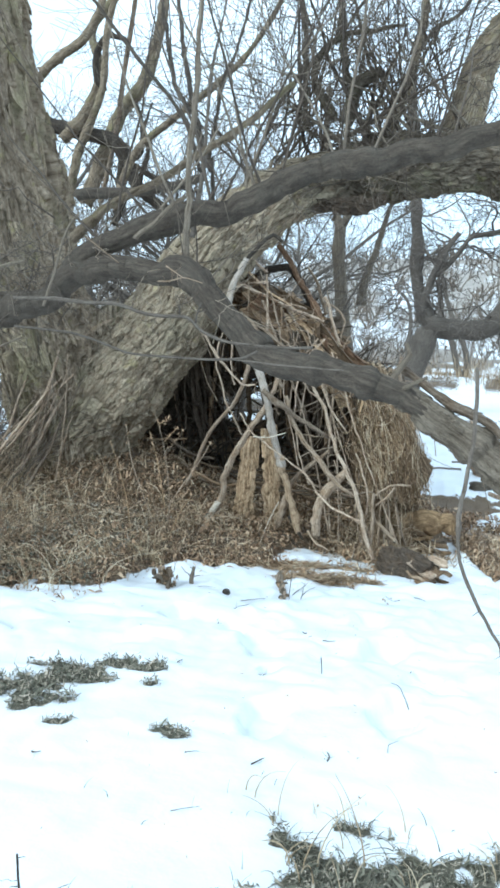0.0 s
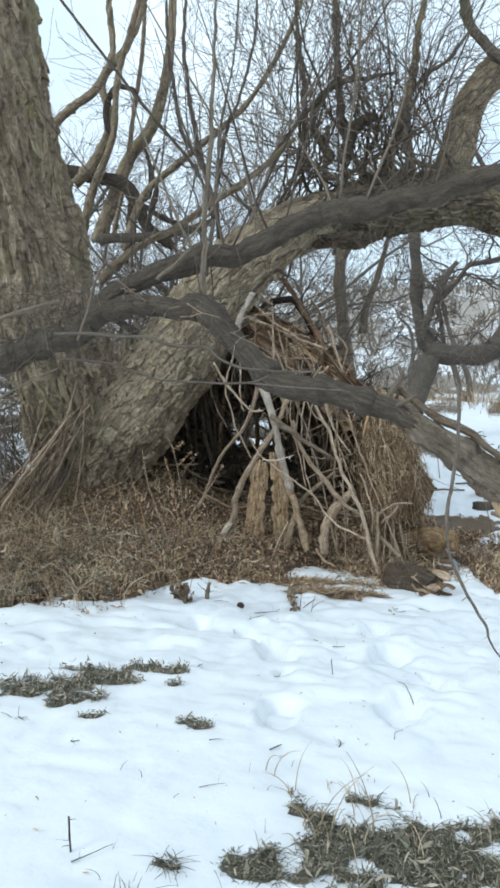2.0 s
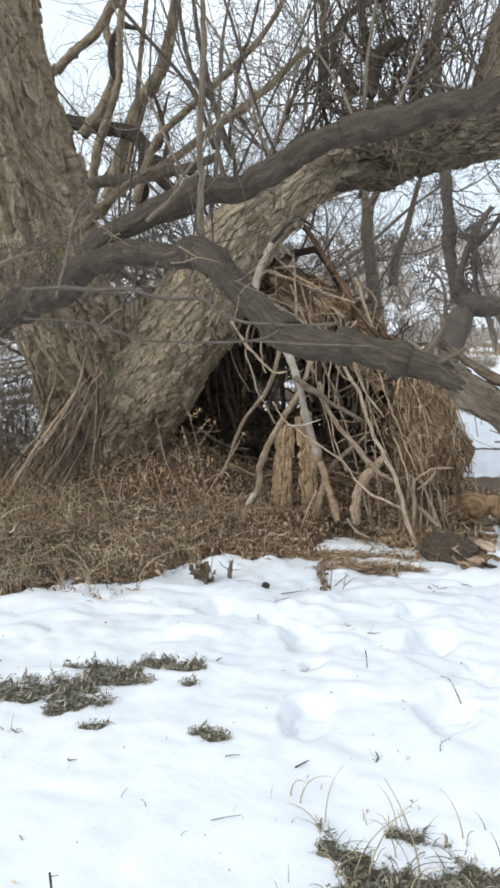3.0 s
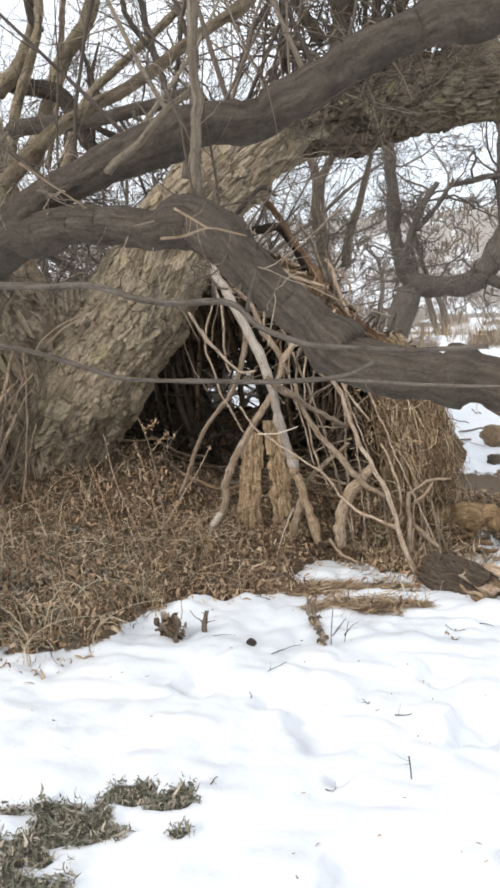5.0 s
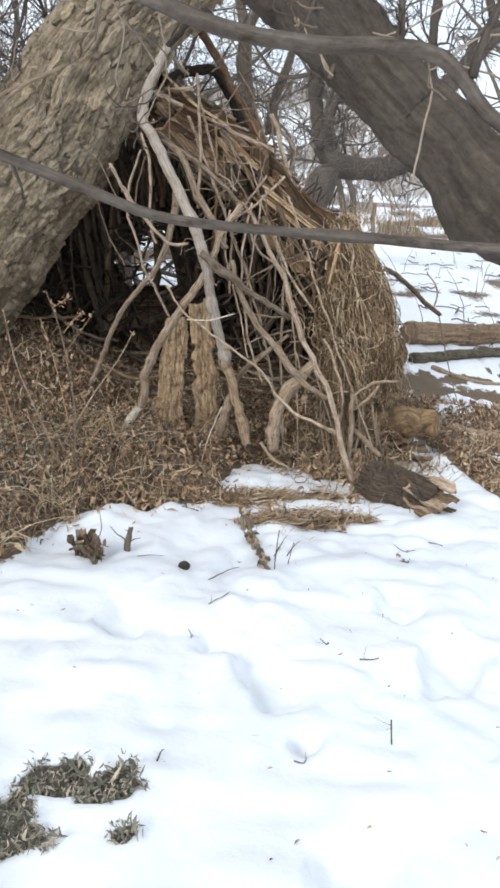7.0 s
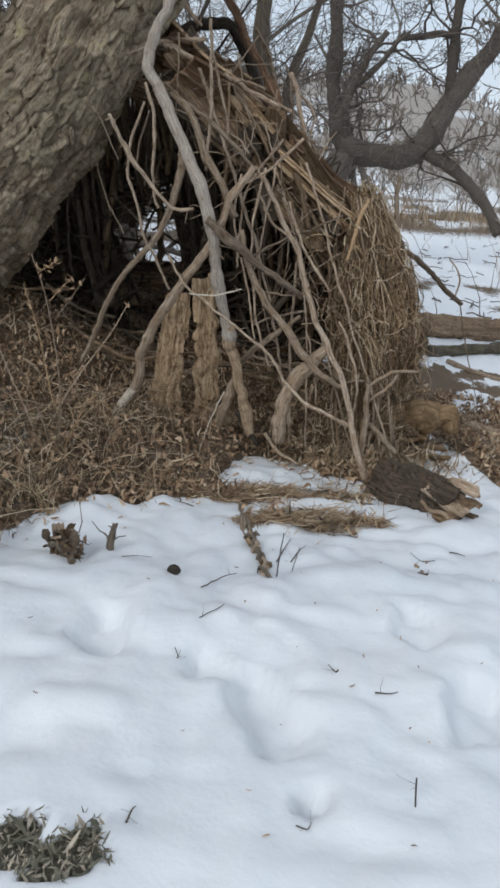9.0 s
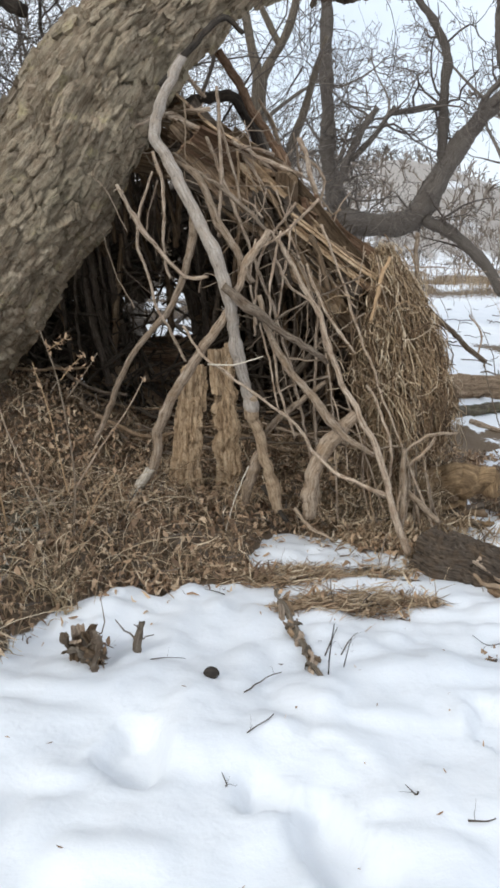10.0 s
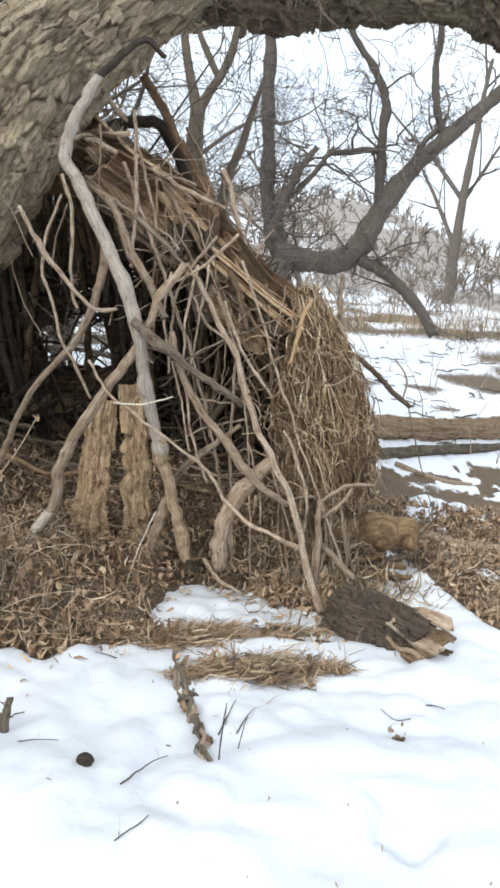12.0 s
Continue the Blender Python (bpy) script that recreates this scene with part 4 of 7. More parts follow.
crooked_pole = stick("pole", [(0.62, -0.30, 1.58), (0.52, -0.38, 1.43), (0.45, -0.42, 1.27), (0.40, -0.44, 1.14), (0.27, -0.42, 0.98), (0.14, -0.38, 0.79), (0.01, -0.33, 0.56), (-0.04, -0.30, 0.33), (-0.10, -0.28, 0.20), (-0.18, -0.28, 0.10)], [0.024, 0.025, 0.028, 0.03, 0.034, 0.037, 0.039, 0.04, 0.041, 0.042], POLE, label="crooked pole with a torn pale foot", sides=14)
stick("pole_end", [(-0.08, -0.33, 0.24), (-0.13, -0.34, 0.17), (-0.19, -0.32, 0.07), (-0.29, -0.28, -0.04)], [0.036, 0.042, 0.036, 0.02], PALE, label="pale torn wood", parent=crooked_pole)
stick("pole", [(0.20, -0.15, 1.68), (0.18, -0.18, 1.49), (0.13, -0.22, 1.32), (0.07, -0.25, 1.18), (-0.04, -0.25, 1.06), (-0.16, -0.25, 0.93), (-0.26, -0.22, 0.74), (-0.35, -0.20, 0.54), (-0.43, -0.20, 0.38)], [0.03, 0.029, 0.027, 0.025, 0.024, 0.023, 0.022, 0.02], POLE)
stick("stick", [(-0.12, -0.54, 1.81), (-0.07, -0.50, 1.70), (0.02, -0.45, 1.54), (0.10, -0.42, 1.44), (0.19, -0.40, 1.36), (0.30, -0.40, 1.36)], [0.014, 0.016, 0.015, 0.012])
stick("stick", [(0.01, -0.30, 1.99), (0.06, -0.30, 1.85), (0.06, -0.30, 1.64), (0.06, -0.30, 1.43), (0.09, -0.30, 1.35)], [0.014, 0.012])
stick("stick", [(-0.00, -0.25, 1.90), (-0.07, -0.28, 1.69), (-0.09, -0.30, 1.52), (-0.03, -0.32, 1.36), (-0.00, -0.34, 1.22), (0.08, -0.36, 1.08), (0.16, -0.35, 0.90)], [0.011, 0.012, 0.011])
stick("stick", [(0.02, -0.20, 1.86), (-0.03, -0.25, 1.69), (-0.04, -0.28, 1.55)], [0.008, 0.006])
stick("pole", [(0.11, -0.10, 1.97), (0.21, -0.15, 1.90), (0.30, -0.20, 1.76), (0.37, -0.25, 1.61), (0.46, -0.30, 1.46), (0.54, -0.32, 1.33)], [0.024, 0.03, 0.029, 0.026], POLE)
stick("stick", [(0.09, -0.12, 2.01), (0.22, -0.14, 1.91), (0.39, -0.20, 1.80), (0.54, -0.20, 1.66), (0.63, -0.15, 1.58)], [0.012, 0.015, 0.014])
stick("pole", [(0.62, -0.10, 1.60), (0.69, -0.15, 1.51), (0.79, -0.20, 1.33), (0.91, -0.25, 1.12), (0.99, -0.33, 0.87), (1.10, -0.42, 0.66), (1.20, -0.50, 0.49), (1.27, -0.58, 0.28), (1.33, -0.64, 0.07), (1.39, -0.66, -0.09)], [0.014, 0.016, 0.018, 0.02, 0.022, 0.022, 0.023, 0.024, 0.026, 0.028], TWIG, label="long thin grey pole")
stick("pole", [(0.41, -0.50, 1.32), (0.50, -0.50, 1.23), (0.58, -0.48, 1.17), (0.73, -0.42, 1.06), (0.90, -0.36, 0.94), (0.95, -0.30, 0.89)], [0.03, 0.033, 0.03, 0.025, 0.022, 0.018], TWIG, label="flaky barked stick")
stick("pole", [(0.57, -0.35, 1.25), (0.62, -0.37, 1.09), (0.71, -0.37, 0.90), (0.84, -0.37, 0.74), (0.99, -0.40, 0.56), (1.09, -0.42, 0.46), (1.22, -0.42, 0.39)], [0.02, 0.024, 0.028, 0.028, 0.027, 0.026, 0.02], POLE)
stick("stick", [(0.17, -0.40, 1.09), (0.25, -0.44, 0.98), (0.39, -0.50, 0.87), (0.52, -0.50, 0.77), (0.65, -0.48, 0.68), (0.77, -0.46, 0.58), (0.88, -0.45, 0.42), (0.97, -0.45, 0.32), (1.10, -0.48, 0.26), (1.29, -0.50, 0.18)], [0.01, 0.01, 0.009, 0.01, 0.012, 0.014, 0.017, 0.018])
stick("stick", [(0.32, -0.50, 0.91), (0.46, -0.50, 0.91), (0.60, -0.50, 0.95)], [0.008, 0.005], PALE)
stick("post", [(1.11, -0.30, 0.59), (1.03, -0.33, 0.51), (0.93, -0.37, 0.40), (0.87, -0.42, 0.25), (0.86, -0.42, 0.03)], [0.036, 0.048, 0.05, 0.046, 0.044], POLE, label="stout crooked stick with dull bark", sides=14)
stick("post", [(0.55, -0.22, 0.33), (0.52, -0.22, 0.20), (0.47, -0.22, 0.03)], [0.026, 0.036, 0.036], POLE)
stick("pole", [(1.37, -0.50, 0.44), (1.37, -0.55, 0.23), (1.35, -0.60, 0.03)], [0.018, 0.024, 0.022], POLE)
stick("pole", [(1.37, -0.50, 0.23), (1.46, -0.52, 0.15), (1.56, -0.55, 0.05)], [0.024, 0.024, 0.02], POLE)
stick("stick", [(1.19, -0.40, 0.39), (1.28, -0.40, 0.43), (1.35, -0.40, 0.44)], [0.012, 0.01], POLE)
stick("stick", [(1.37, -0.42, 0.40), (1.45, -0.42, 0.47), (1.54, -0.40, 0.51), (1.67, -0.35, 0.51)], [0.012, 0.014, 0.01], POLE)
stick("stick", [(1.40, -0.45, 0.34), (1.48, -0.44, 0.41), (1.55, -0.42, 0.49)], [0.014, 0.012], POLE)
stick("stick", [(0.33, -0.10, 2.34), (0.35, -0.12, 2.16), (0.36, -0.16, 1.96), (0.35, -0.20, 1.74), (0.35, -0.25, 1.57)], [0.012, 0.014, 0.015, 0.015])
stick("stick", [(0.33, 0.10, 2.19), (0.39, 0.05, 1.99), (0.45, 0.00, 1.77)], [0.012, 0.01])
stick("stick", [(0.89, -0.20, 1.75), (0.79, -0.20, 1.66), (0.68, -0.20, 1.57), (0.53, -0.20, 1.49)], [0.012, 0.011, 0.008])
stick("stick", [(0.86, 0.00, 1.57), (0.91, -0.05, 1.44), (0.95, -0.10, 1.27)], [0.024, 0.026, 0.022], SLAB)
stick("stick", [(1.15, 0.00, 1.34), (0.97, -0.05, 1.26), (0.79, -0.15, 1.19), (0.62, -0.30, 1.09)], [0.008, 0.009, 0.007])
stick("stick", [(1.29, -0.05, 1.45), (1.24, -0.08, 1.29), (1.20, -0.10, 1.09)], [0.014, 0.016, 0.012], STRAW)
stick("stick", [(0.83, -0.05, 1.41), (0.89, -0.15, 1.24), (0.97, -0.20, 1.10), (1.10, -0.25, 0.93)], [0.012, 0.013, 0.01])
stick("stick", [(0.66, -0.10, 1.44), (0.73, -0.12, 1.29), (0.84, -0.12, 1.22)], [0.012, 0.01])
stick("stick", [(0.54, -0.15, 1.55), (0.52, -0.20, 1.32), (0.56, -0.25, 1.09)], [0.01, 0.008])
stick("stick", [(0.68, -0.10, 1.59), (0.63, -0.15, 1.32), (0.62, -0.20, 1.09)], [0.011, 0.009])
stick("stick", [(0.74, 0.00, 1.59), (0.69, -0.05, 1.32), (0.65, -0.10, 1.01)], [0.01, 0.008])
stick("stick", [(0.58, -0.10, 1.67), (0.53, -0.10, 1.73), (0.47, -0.10, 1.77)], [0.01, 0.007])
stick("stick", [(0.62, -0.30, 1.10), (0.66, -0.30, 0.86), (0.71, -0.30, 0.65), (0.78, -0.30, 0.46)], [0.011, 0.01])
stick("stick", [(0.58, -0.30, 1.10), (0.64, -0.30, 0.83), (0.68, -0.30, 0.62)], [0.009, 0.008])
stick("stick", [(0.94, -0.20, 0.75), (0.78, -0.20, 0.63), (0.63, -0.20, 0.49), (0.57, -0.20, 0.37)], [0.014, 0.026, 0.028, 0.024], POLE)
stick("stick", [(0.96, -0.15, 0.78), (0.80, -0.15, 0.74), (0.65, -0.15, 0.67)], [0.01, 0.008])
stick("stick", [(0.67, -0.30, 0.92), (0.87, -0.32, 0.90), (1.00, -0.30, 0.91)], [0.008, 0.006], POLE)
stick("stick", [(0.99, -0.20, 0.67), (1.07, -0.30, 0.38), (1.08, -0.35, 0.25)], [0.006, 0.005])
stick("stick", [(1.18, -0.20, 0.74), (1.24, -0.30, 0.64), (1.31, -0.40, 0.42), (1.30, -0.40, 0.23)], [0.012, 0.012, 0.01])
stick("root", [(0.59, -0.25, 0.14), (0.67, -0.30, 0.02), (0.73, -0.35, -0.04)], [0.03, 0.025, 0.014], CHAR)
stick("root", [(0.78, -0.35, 0.04), (0.86, -0.45, -0.03), (1.00, -0.55, -0.07)], [0.018, 0.016, 0.008], POLE)
stick("stick", [(0.51, -0.35, 0.29), (0.45, -0.45, 0.15), (0.39, -0.60, -0.04), (0.36, -0.70, -0.12)], [0.006, 0.005, 0.003], PALE)
stick("branch", [(-0.05, 0.95, 2.35), (0.01, 1.00, 2.45), (0.16, 1.05, 2.50), (0.32, 1.10, 2.48), (0.41, 1.15, 2.36), (0.51, 1.20, 2.12)], [0.04, 0.05, 0.052, 0.056, 0.056, 0.05], CHAR, label="black arched branch", sides=14)
stick("branch", [(0.25, 0.80, 2.70), (0.36, 0.80, 2.54), (0.45, 0.78, 2.37), (0.56, 0.75, 2.21), (0.67, 0.70, 2.02), (0.78, 0.65, 1.77)], [0.036, 0.04, 0.036, 0.038, 0.04, 0.038], RUST, label="broken reddish brown branch that juts up", sides=14)
stick("branch", [(0.04, -0.10, 2.35), (0.14, -0.08, 2.47), (0.26, -0.05, 2.59), (0.38, 0.00, 2.69), (0.47, 0.05, 2.63)], [0.028, 0.03, 0.024, 0.024, 0.016], CHAR, sides=12)
stick("stick", [(0.07, 0.40, 2.53), (0.13, 0.50, 2.46), (0.18, 0.60, 2.41)], [0.02, 0.016])
stick("stick", [(0.75, 1.00, 2.11), (0.85, 0.90, 2.05), (0.93, 0.80, 1.93), (0.91, 0.70, 1.75)], [0.014, 0.013, 0.01])
stick("stick", [(0.69, 1.20, 2.02), (0.56, 1.30, 2.36), (0.47, 1.30, 2.52)], [0.03, 0.024, 0.014], POLE)
stick("stick", [(0.79, 0.90, 1.85), (0.76, 0.95, 2.10), (0.72, 1.00, 2.25)], [0.014, 0.008])
stick("stick", [(1.52, 0.50, 1.58), (1.52, 0.45, 1.40), (1.52, 0.40, 1.16)], [0.022, 0.02])
stick("branch", [(1.75, 1.50, 1.01), (1.91, 1.60, 0.91), (2.13, 1.75, 0.71), (2.31, 1.83, 0.57)], [0.03, 0.032, 0.03, 0.028], TWIG)
stick("stick", [(2.31, 1.83, 0.57), (2.35, 1.75, 0.37), (2.42, 1.60, 0.08), (2.49, 1.40, -0.21)], [0.008, 0.007, 0.005])
stick("stick", [(2.25, 1.80, 0.62), (2.26, 1.80, 0.79), (2.16, 1.80, 0.95)], [0.012, 0.012, 0.008])


# ---- roof slabs, back wall and thatch of the shelter ----
def slab(name, a, b, width, thick, roll, seed, mat, parent):
    """A warped, split board with ragged ends."""
    rng = np.random.default_rng(seed)
    a, b = np.array(a, float), np.array(b, float)
    n, m = 9, 6
    d = (b - a) / np.linalg.norm(b - a)
    side = np.cross(d, [0, 1, 0]) * math.sin(roll) + np.cross(d, np.cross(d, [0, 1, 0])) * math.cos(roll)
    side /= np.linalg.norm(side)
    up = np.cross(side, d)
    s, w = np.meshgrid(np.linspace(0, 1, n), np.linspace(-1, 1, m), indexing="ij")
    ragged = np.where(s == 0, -1, np.where(s == 1, 1, 0)) * rng.uniform(0, 0.12, (n, m)) * np.linalg.norm(b - a)
    edge = 1 + 0.18 * vnoise(np.stack([s * 4, w * 0 + seed, w * 0.6], -1), 1, seed)
    top = a + (s * np.linalg.norm(b - a) + ragged)[..., None] * d + (w * edge * width / 2)[..., None] * side
    bend = width * 0.28 * (1 - w ** 2) + 0.02 * np.sin(s * 5 + seed) + 0.006 * vnoise(np.stack([s * 3, w * 9, s * 0 + seed], -1), 1, seed, 2)
    top = top + bend[..., None] * up
    low = top - up * thick * (0.7 + 0.5 * rng.random((n, m)))[..., None]
    verts = np.vstack([top.reshape(-1, 3), low.reshape(-1, 3)])
    i, j = np.meshgrid(np.arange(n - 1), np.arange(m - 1), indexing="ij")
    q = np.stack([i * m + j, (i + 1) * m + j, (i + 1) * m + j + 1, i * m + j + 1], -1).reshape(-1, 4)
    rim = [k * m for k in range(n)] + [(n - 1) * m + k for k in range(1, m)] + [k * m + m - 1 for k in range(n - 2, -1, -1)] + [k for k in range(m - 2, 0, -1)]
    o = n * m
    walls = [(rim[k], rim[(k + 1) % len(rim)], rim[(k + 1) % len(rim)] + o, rim[k] + o) for k in range(len(rim))]
    uvs = np.stack([s * np.linalg.norm(b - a), w * width / 2], -1).reshape(-1, 2)
    mesh = fast_mesh(name, verts, np.vstack([q[:, ::-1], q + o, np.array(walls)]), np.vstack([uvs, uvs]), False)
    return part(name, mesh, mat, parent)


RIDGE = np.array([(-0.45, 0.5, 2.46), (-0.1, 0.5, 2.33), (0.14, 0.5, 2.21), (0.4, 0.5, 2.09), (0.64, 0.48, 1.88), (0.88, 0.45, 1.67), (1.12, 0.4, 1.47), (1.3, 0.35, 1.33)])


def ridge_at(s):
    return np.array([np.interp(s, np.linspace(0, 1, len(RIDGE)), RIDGE[:, k]) for k in range(3)])


rng = np.random.default_rng(41)
for k in range(84):
    s = rng.uniform(0.1, 0.9)
    c = ridge_at(s)
    d = ridge_at(min(1, s + 0.08)) - ridge_at(max(0, s - 0.08))
    d = d / np.linalg.norm(d) + rng.normal(0, 0.24, 3) * (1, 1.3, 0.7)
    c = c + np.array([0, rng.uniform(-0.15, 0.5), 0]) + np.array([-0.5, 0, -0.8]) * rng.uniform(0.0, 0.3 if k % 3 else 0.06)
    half = rng.uniform(0.16, 0.42)
    if (c - d * half)[0] < -0.05:
        c[0] += 0.3
    over = max((c + e * d * half)[2] - np.interp((c + e * d * half)[0], RIDGE[:, 0], RIDGE[:, 2]) for e in (-1, 0, 1))
    c[2] -= max(0.0, over - 0.05)
    slab("bark_slab", c - d * half, c + d * half, rng.uniform(0.08, 0.21), rng.uniform(0.018, 0.045), rng.uniform(0.7, 2.4), 300 + k, (SLAB, SHADE_DARK, SLAB, RUST, SLAB, ROTTEN)[k % 6], shelter)
for k in range(64):
    s = rng.uniform(0.16, 0.86)
    c = ridge_at(s) + np.array([rng.normal(0, 0.05), rng.uniform(-0.16, 0.3), -rng.uniform(0.02, 0.3)])
    d = ridge_at(min(1, s + 0.08)) - ridge_at(max(0, s - 0.08))
    d = (d / np.linalg.norm(d) + rng.normal(0, 0.3, 3) * (1, 1, 0.8)) * rng.uniform(0.1, 0.26)
    c[0] = max(c[0], abs(d[0]) + 0.02)
    c[2] = min(c[2], np.interp(c[0] + abs(d[0]), RIDGE[:, 0], RIDGE[:, 2]) - 0.03)
    slab("bark_slab", c - d, c + d, rng.uniform(0.07, 0.16), rng.uniform(0.025, 0.05), rng.uniform(0.9, 2.2), 1300 + k, (BURNT, SLAB, SHADE_DARK, RUST)[k % 4], shelter)
for k in range(24):
    s = rng.uniform(0.02, 0.95)
    c = ridge_at(s) + np.array([0, rng.uniform(-0.25, 0.3), rng.uniform(-0.16, 0.04)])
    d = ridge_at(min(1, s + 0.08)) - ridge_at(max(0, s - 0.08))
    d = (d / np.linalg.norm(d) + rng.normal(0, 0.35, 3)) * rng.uniform(0.12, 0.4)
    r = rng.uniform(0.011, 0.027)
    stick("stick", [c - d, c + rng.normal(0, 0.02, 3), c + d], [r, r * 0.7], TWIG if k % 2 else SLAB, sides=7)
for k in range(9):
    c = np.array([1.0, 0.3, 1.47]) + rng.normal(0, 1, 3) * (0.06, 0.1, 0.035)
    d = np.array([0.66, -0.05, -0.5]) + rng.normal(0, 0.05, 3)
    slab("split_board", c - d * 0.36, c + d * 0.4, rng.uniform(0.025, 0.06), 0.016, rng.uniform(0.6, 2.0), 380 + k, ROTTEN if k % 2 else SLAB, shelter)
def in_gap(points):
    """Whether a stick would close the gap through which the snow behind shows."""
    q = np.array(points, float)
    t = np.linspace(0, 1, 12)[:, None]
    line = np.vstack([q[k] + (q[k + 1] - q[k]) * t for k in range(len(q) - 1)])
    x = line[:, 0] + 0.25 * (line[:, 1] - 1.9)
    return bool(np.any((x > -0.66) & (x < -0.14) & (line[:, 2] > 0.76) & (line[:, 2] < 1.12)))


for k in range(150):
    s = rng.uniform(-0.35, 1.05)
    topp = ridge_at(min(max(s, 0), 1)) + np.array([min(s, 0) * 2.4, rng.uniform(0.3, 0.9), -0.05])
    foot = np.array([topp[0] + rng.normal(0.05, 0.35), rng.uniform(1.4, 2.3), 0])
    foot[2] = sz(foot[0], foot[1]) - 0.03
    mid = (topp + foot) / 2 + rng.normal(0, 0.08, 3)
    r = rng.uniform(0.008, 0.034)
    if in_gap([topp, mid, foot]) and k % 12:
        foot = topp + (foot - topp) * rng.uniform(0.3, 0.5)
        mid = (topp + foot) / 2
    stick("back_stick", [topp, mid, foot], [r * 1.3, r * 1.2], SHADE_DARK if k % 4 else SLAB, sides=7)
for k in range(11):
    s = rng.uniform(0.3, 1.0)
    topp = ridge_at(s) + np.array([0, rng.uniform(-0.45, 0.1), rng.uniform(-0.25, 0.05)])
    foot = np.array([topp[0] + rng.normal(0.1, 0.5), rng.uniform(-0.45, 0.1), 0])
    foot[2] = sz(foot[0], foot[1])
    if foot[0] < 0.62:
        foot = topp + (foot - topp) * rng.uniform(0.25, 0.5)
    mid = (topp + foot) / 2 + rng.normal(0, 0.06, 3)
    r = rng.uniform(0.006, 0.016)
    stick("stick", [topp, mid, foot], [r, r * 0.8], TWIG if k % 3 else SLAB, sides=7)
for k in range(85):
    c = ridge_at(rng.uniform(0.12, 0.98)) + np.array([rng.normal(0, 0.14), rng.uniform(-0.6, 0.0), rng.uniform(-1.0, 0.05)])
    d = rng.normal(0, 1, 3) * (0.8, 0.35, 1.0)
    d = d / np.linalg.norm(d) * rng.uniform(0.08, 0.28)
    r = rng.uniform(0.003, 0.0075)
    stick("twig", [c - d, c + rng.normal(0, 0.025, 3), c + d], [r, r * 0.6], TWIG if k % 3 else POLE, sides=5)
# Added filler, solid inside the thatch, so that no light passes through.
part("thatch_core", tube("thatch_core", [(1.24, 0.55, 1.3), (1.34, 0.52, 1.05), (1.42, 0.5, 0.7), (1.47, 0.5, 0.42), (1.5, 0.5, 0.05)], [0.06, 0.17, 0.24, 0.25, 0.2], 60, 0.03, 0.3, 91, (0.05, 0.15, 0.05)), SLAB, shelter, "brown filler inside the thatch, added to block light")


def drape(count, seed, rad, span, wander):
    """Dry stems matted over the ridge's end: each wanders over the mound at its own slant, most of them downwards."""
    g = np.random.default_rng(seed)
    k = 10
    t = np.linspace(0, 1, k)[None, :]
    col = lambda v: v[:, None]
    slant = g.normal(0, wander, count)
    length = g.uniform(*span, count)
    a = col(g.uniform(-2.3, 0.75, count)) + col(length * np.sin(slant) * 2.2) * (t - 0.3) + col(g.normal(0, 0.28, count)) * (t - 0.3) ** 2
    q = col(g.uniform(0.0, 0.92, count)) + col(length * np.cos(slant)) * (t - 0.3) + col(g.normal(0, 0.12, count)) * np.sin(np.pi * t)
    q = np.clip(q, 0.0, 1.0 + 0.16 * col(g.random(count)))
    e = 1 - (1 - np.clip(q, 0, 1)) ** 1.9
    depth = col(g.uniform(0.6, 1.0, count) ** 0.7)
    lump = 1 + 0.12 * np.sin(a * 3.7 + q * 7) + 0.09 * np.sin(a * 8.3 - q * 13)
    reach = depth * 0.4 * lump
    bow = col(g.normal(0, 0.03, count)) * np.sin(np.pi * t)
    x = 1.29 + col(g.normal(0, 0.035, count)) + 0.14 * q + (reach + bow) * e * np.cos(a) * 0.85
    y = 0.3 + col(g.normal(0, 0.06, count)) + (reach + bow) * e * np.sin(a) * 1.1
    z = 1.44 + col(g.normal(0, 0.03, count)) - 1.08 * q ** 1.12 + bow
    return np.stack([x, y, z], -1) + g.normal(0, 0.0085, (count, k, 3)), col(g.uniform(*rad, count)) * (1 - 0.45 * t)


p1, r1 = drape(2600, 5, (0.0014, 0.0045), (0.12, 0.45), 1.15)
p2, r2 = drape(260, 6, (0.0035, 0.0075), (0.25, 0.75), 0.5)
p3, r3 = drape(700, 7, (0.0016, 0.004), (0.15, 0.5), 1.7)
tagged(part("thatch", strands("thatch", np.vstack([p1, p2, p3]), np.vstack([r1, r2, r3])), THATCH, shelter, "tangle of dry brown stems"), kind="stuff")
g = np.random.default_rng(9)
s = np.linspace(0, 1, 11)[None, :]
n = 110
cx, cy, cz = g.uniform(1.12, 1.72, n), g.uniform(-0.28, 0.2, n), g.uniform(0.25, 1.3, n)
cx = cx - 0.3 * np.clip(cz - 0.5, 0, 1)
rad, ph, sp = g.uniform(0.04, 0.15, n)[:, None], g.uniform(0, 6.3, n)[:, None], g.uniform(0.8, 3.2, n)[:, None]
tilt = g.uniform(-0.6, 0.6, n)[:, None]
lp = g.normal(0, 0.007, (n, 11, 3)) + np.stack([cx[:, None] + rad * (np.cos(ph + sp * s) - np.cos(ph + sp / 2)), cy[:, None] - 0.04 + rad * tilt * np.sin(ph + sp * s), cz[:, None] + rad * (np.sin(ph + sp * s) - np.sin(ph + sp / 2))], -1)
tagged(part("vine_tangle", strands("vine_tangle", lp, g.uniform(0.0016, 0.004, n)[:, None] * np.ones((1, 11))), THATCH, shelter, "curled dry vines"), kind="stuff")
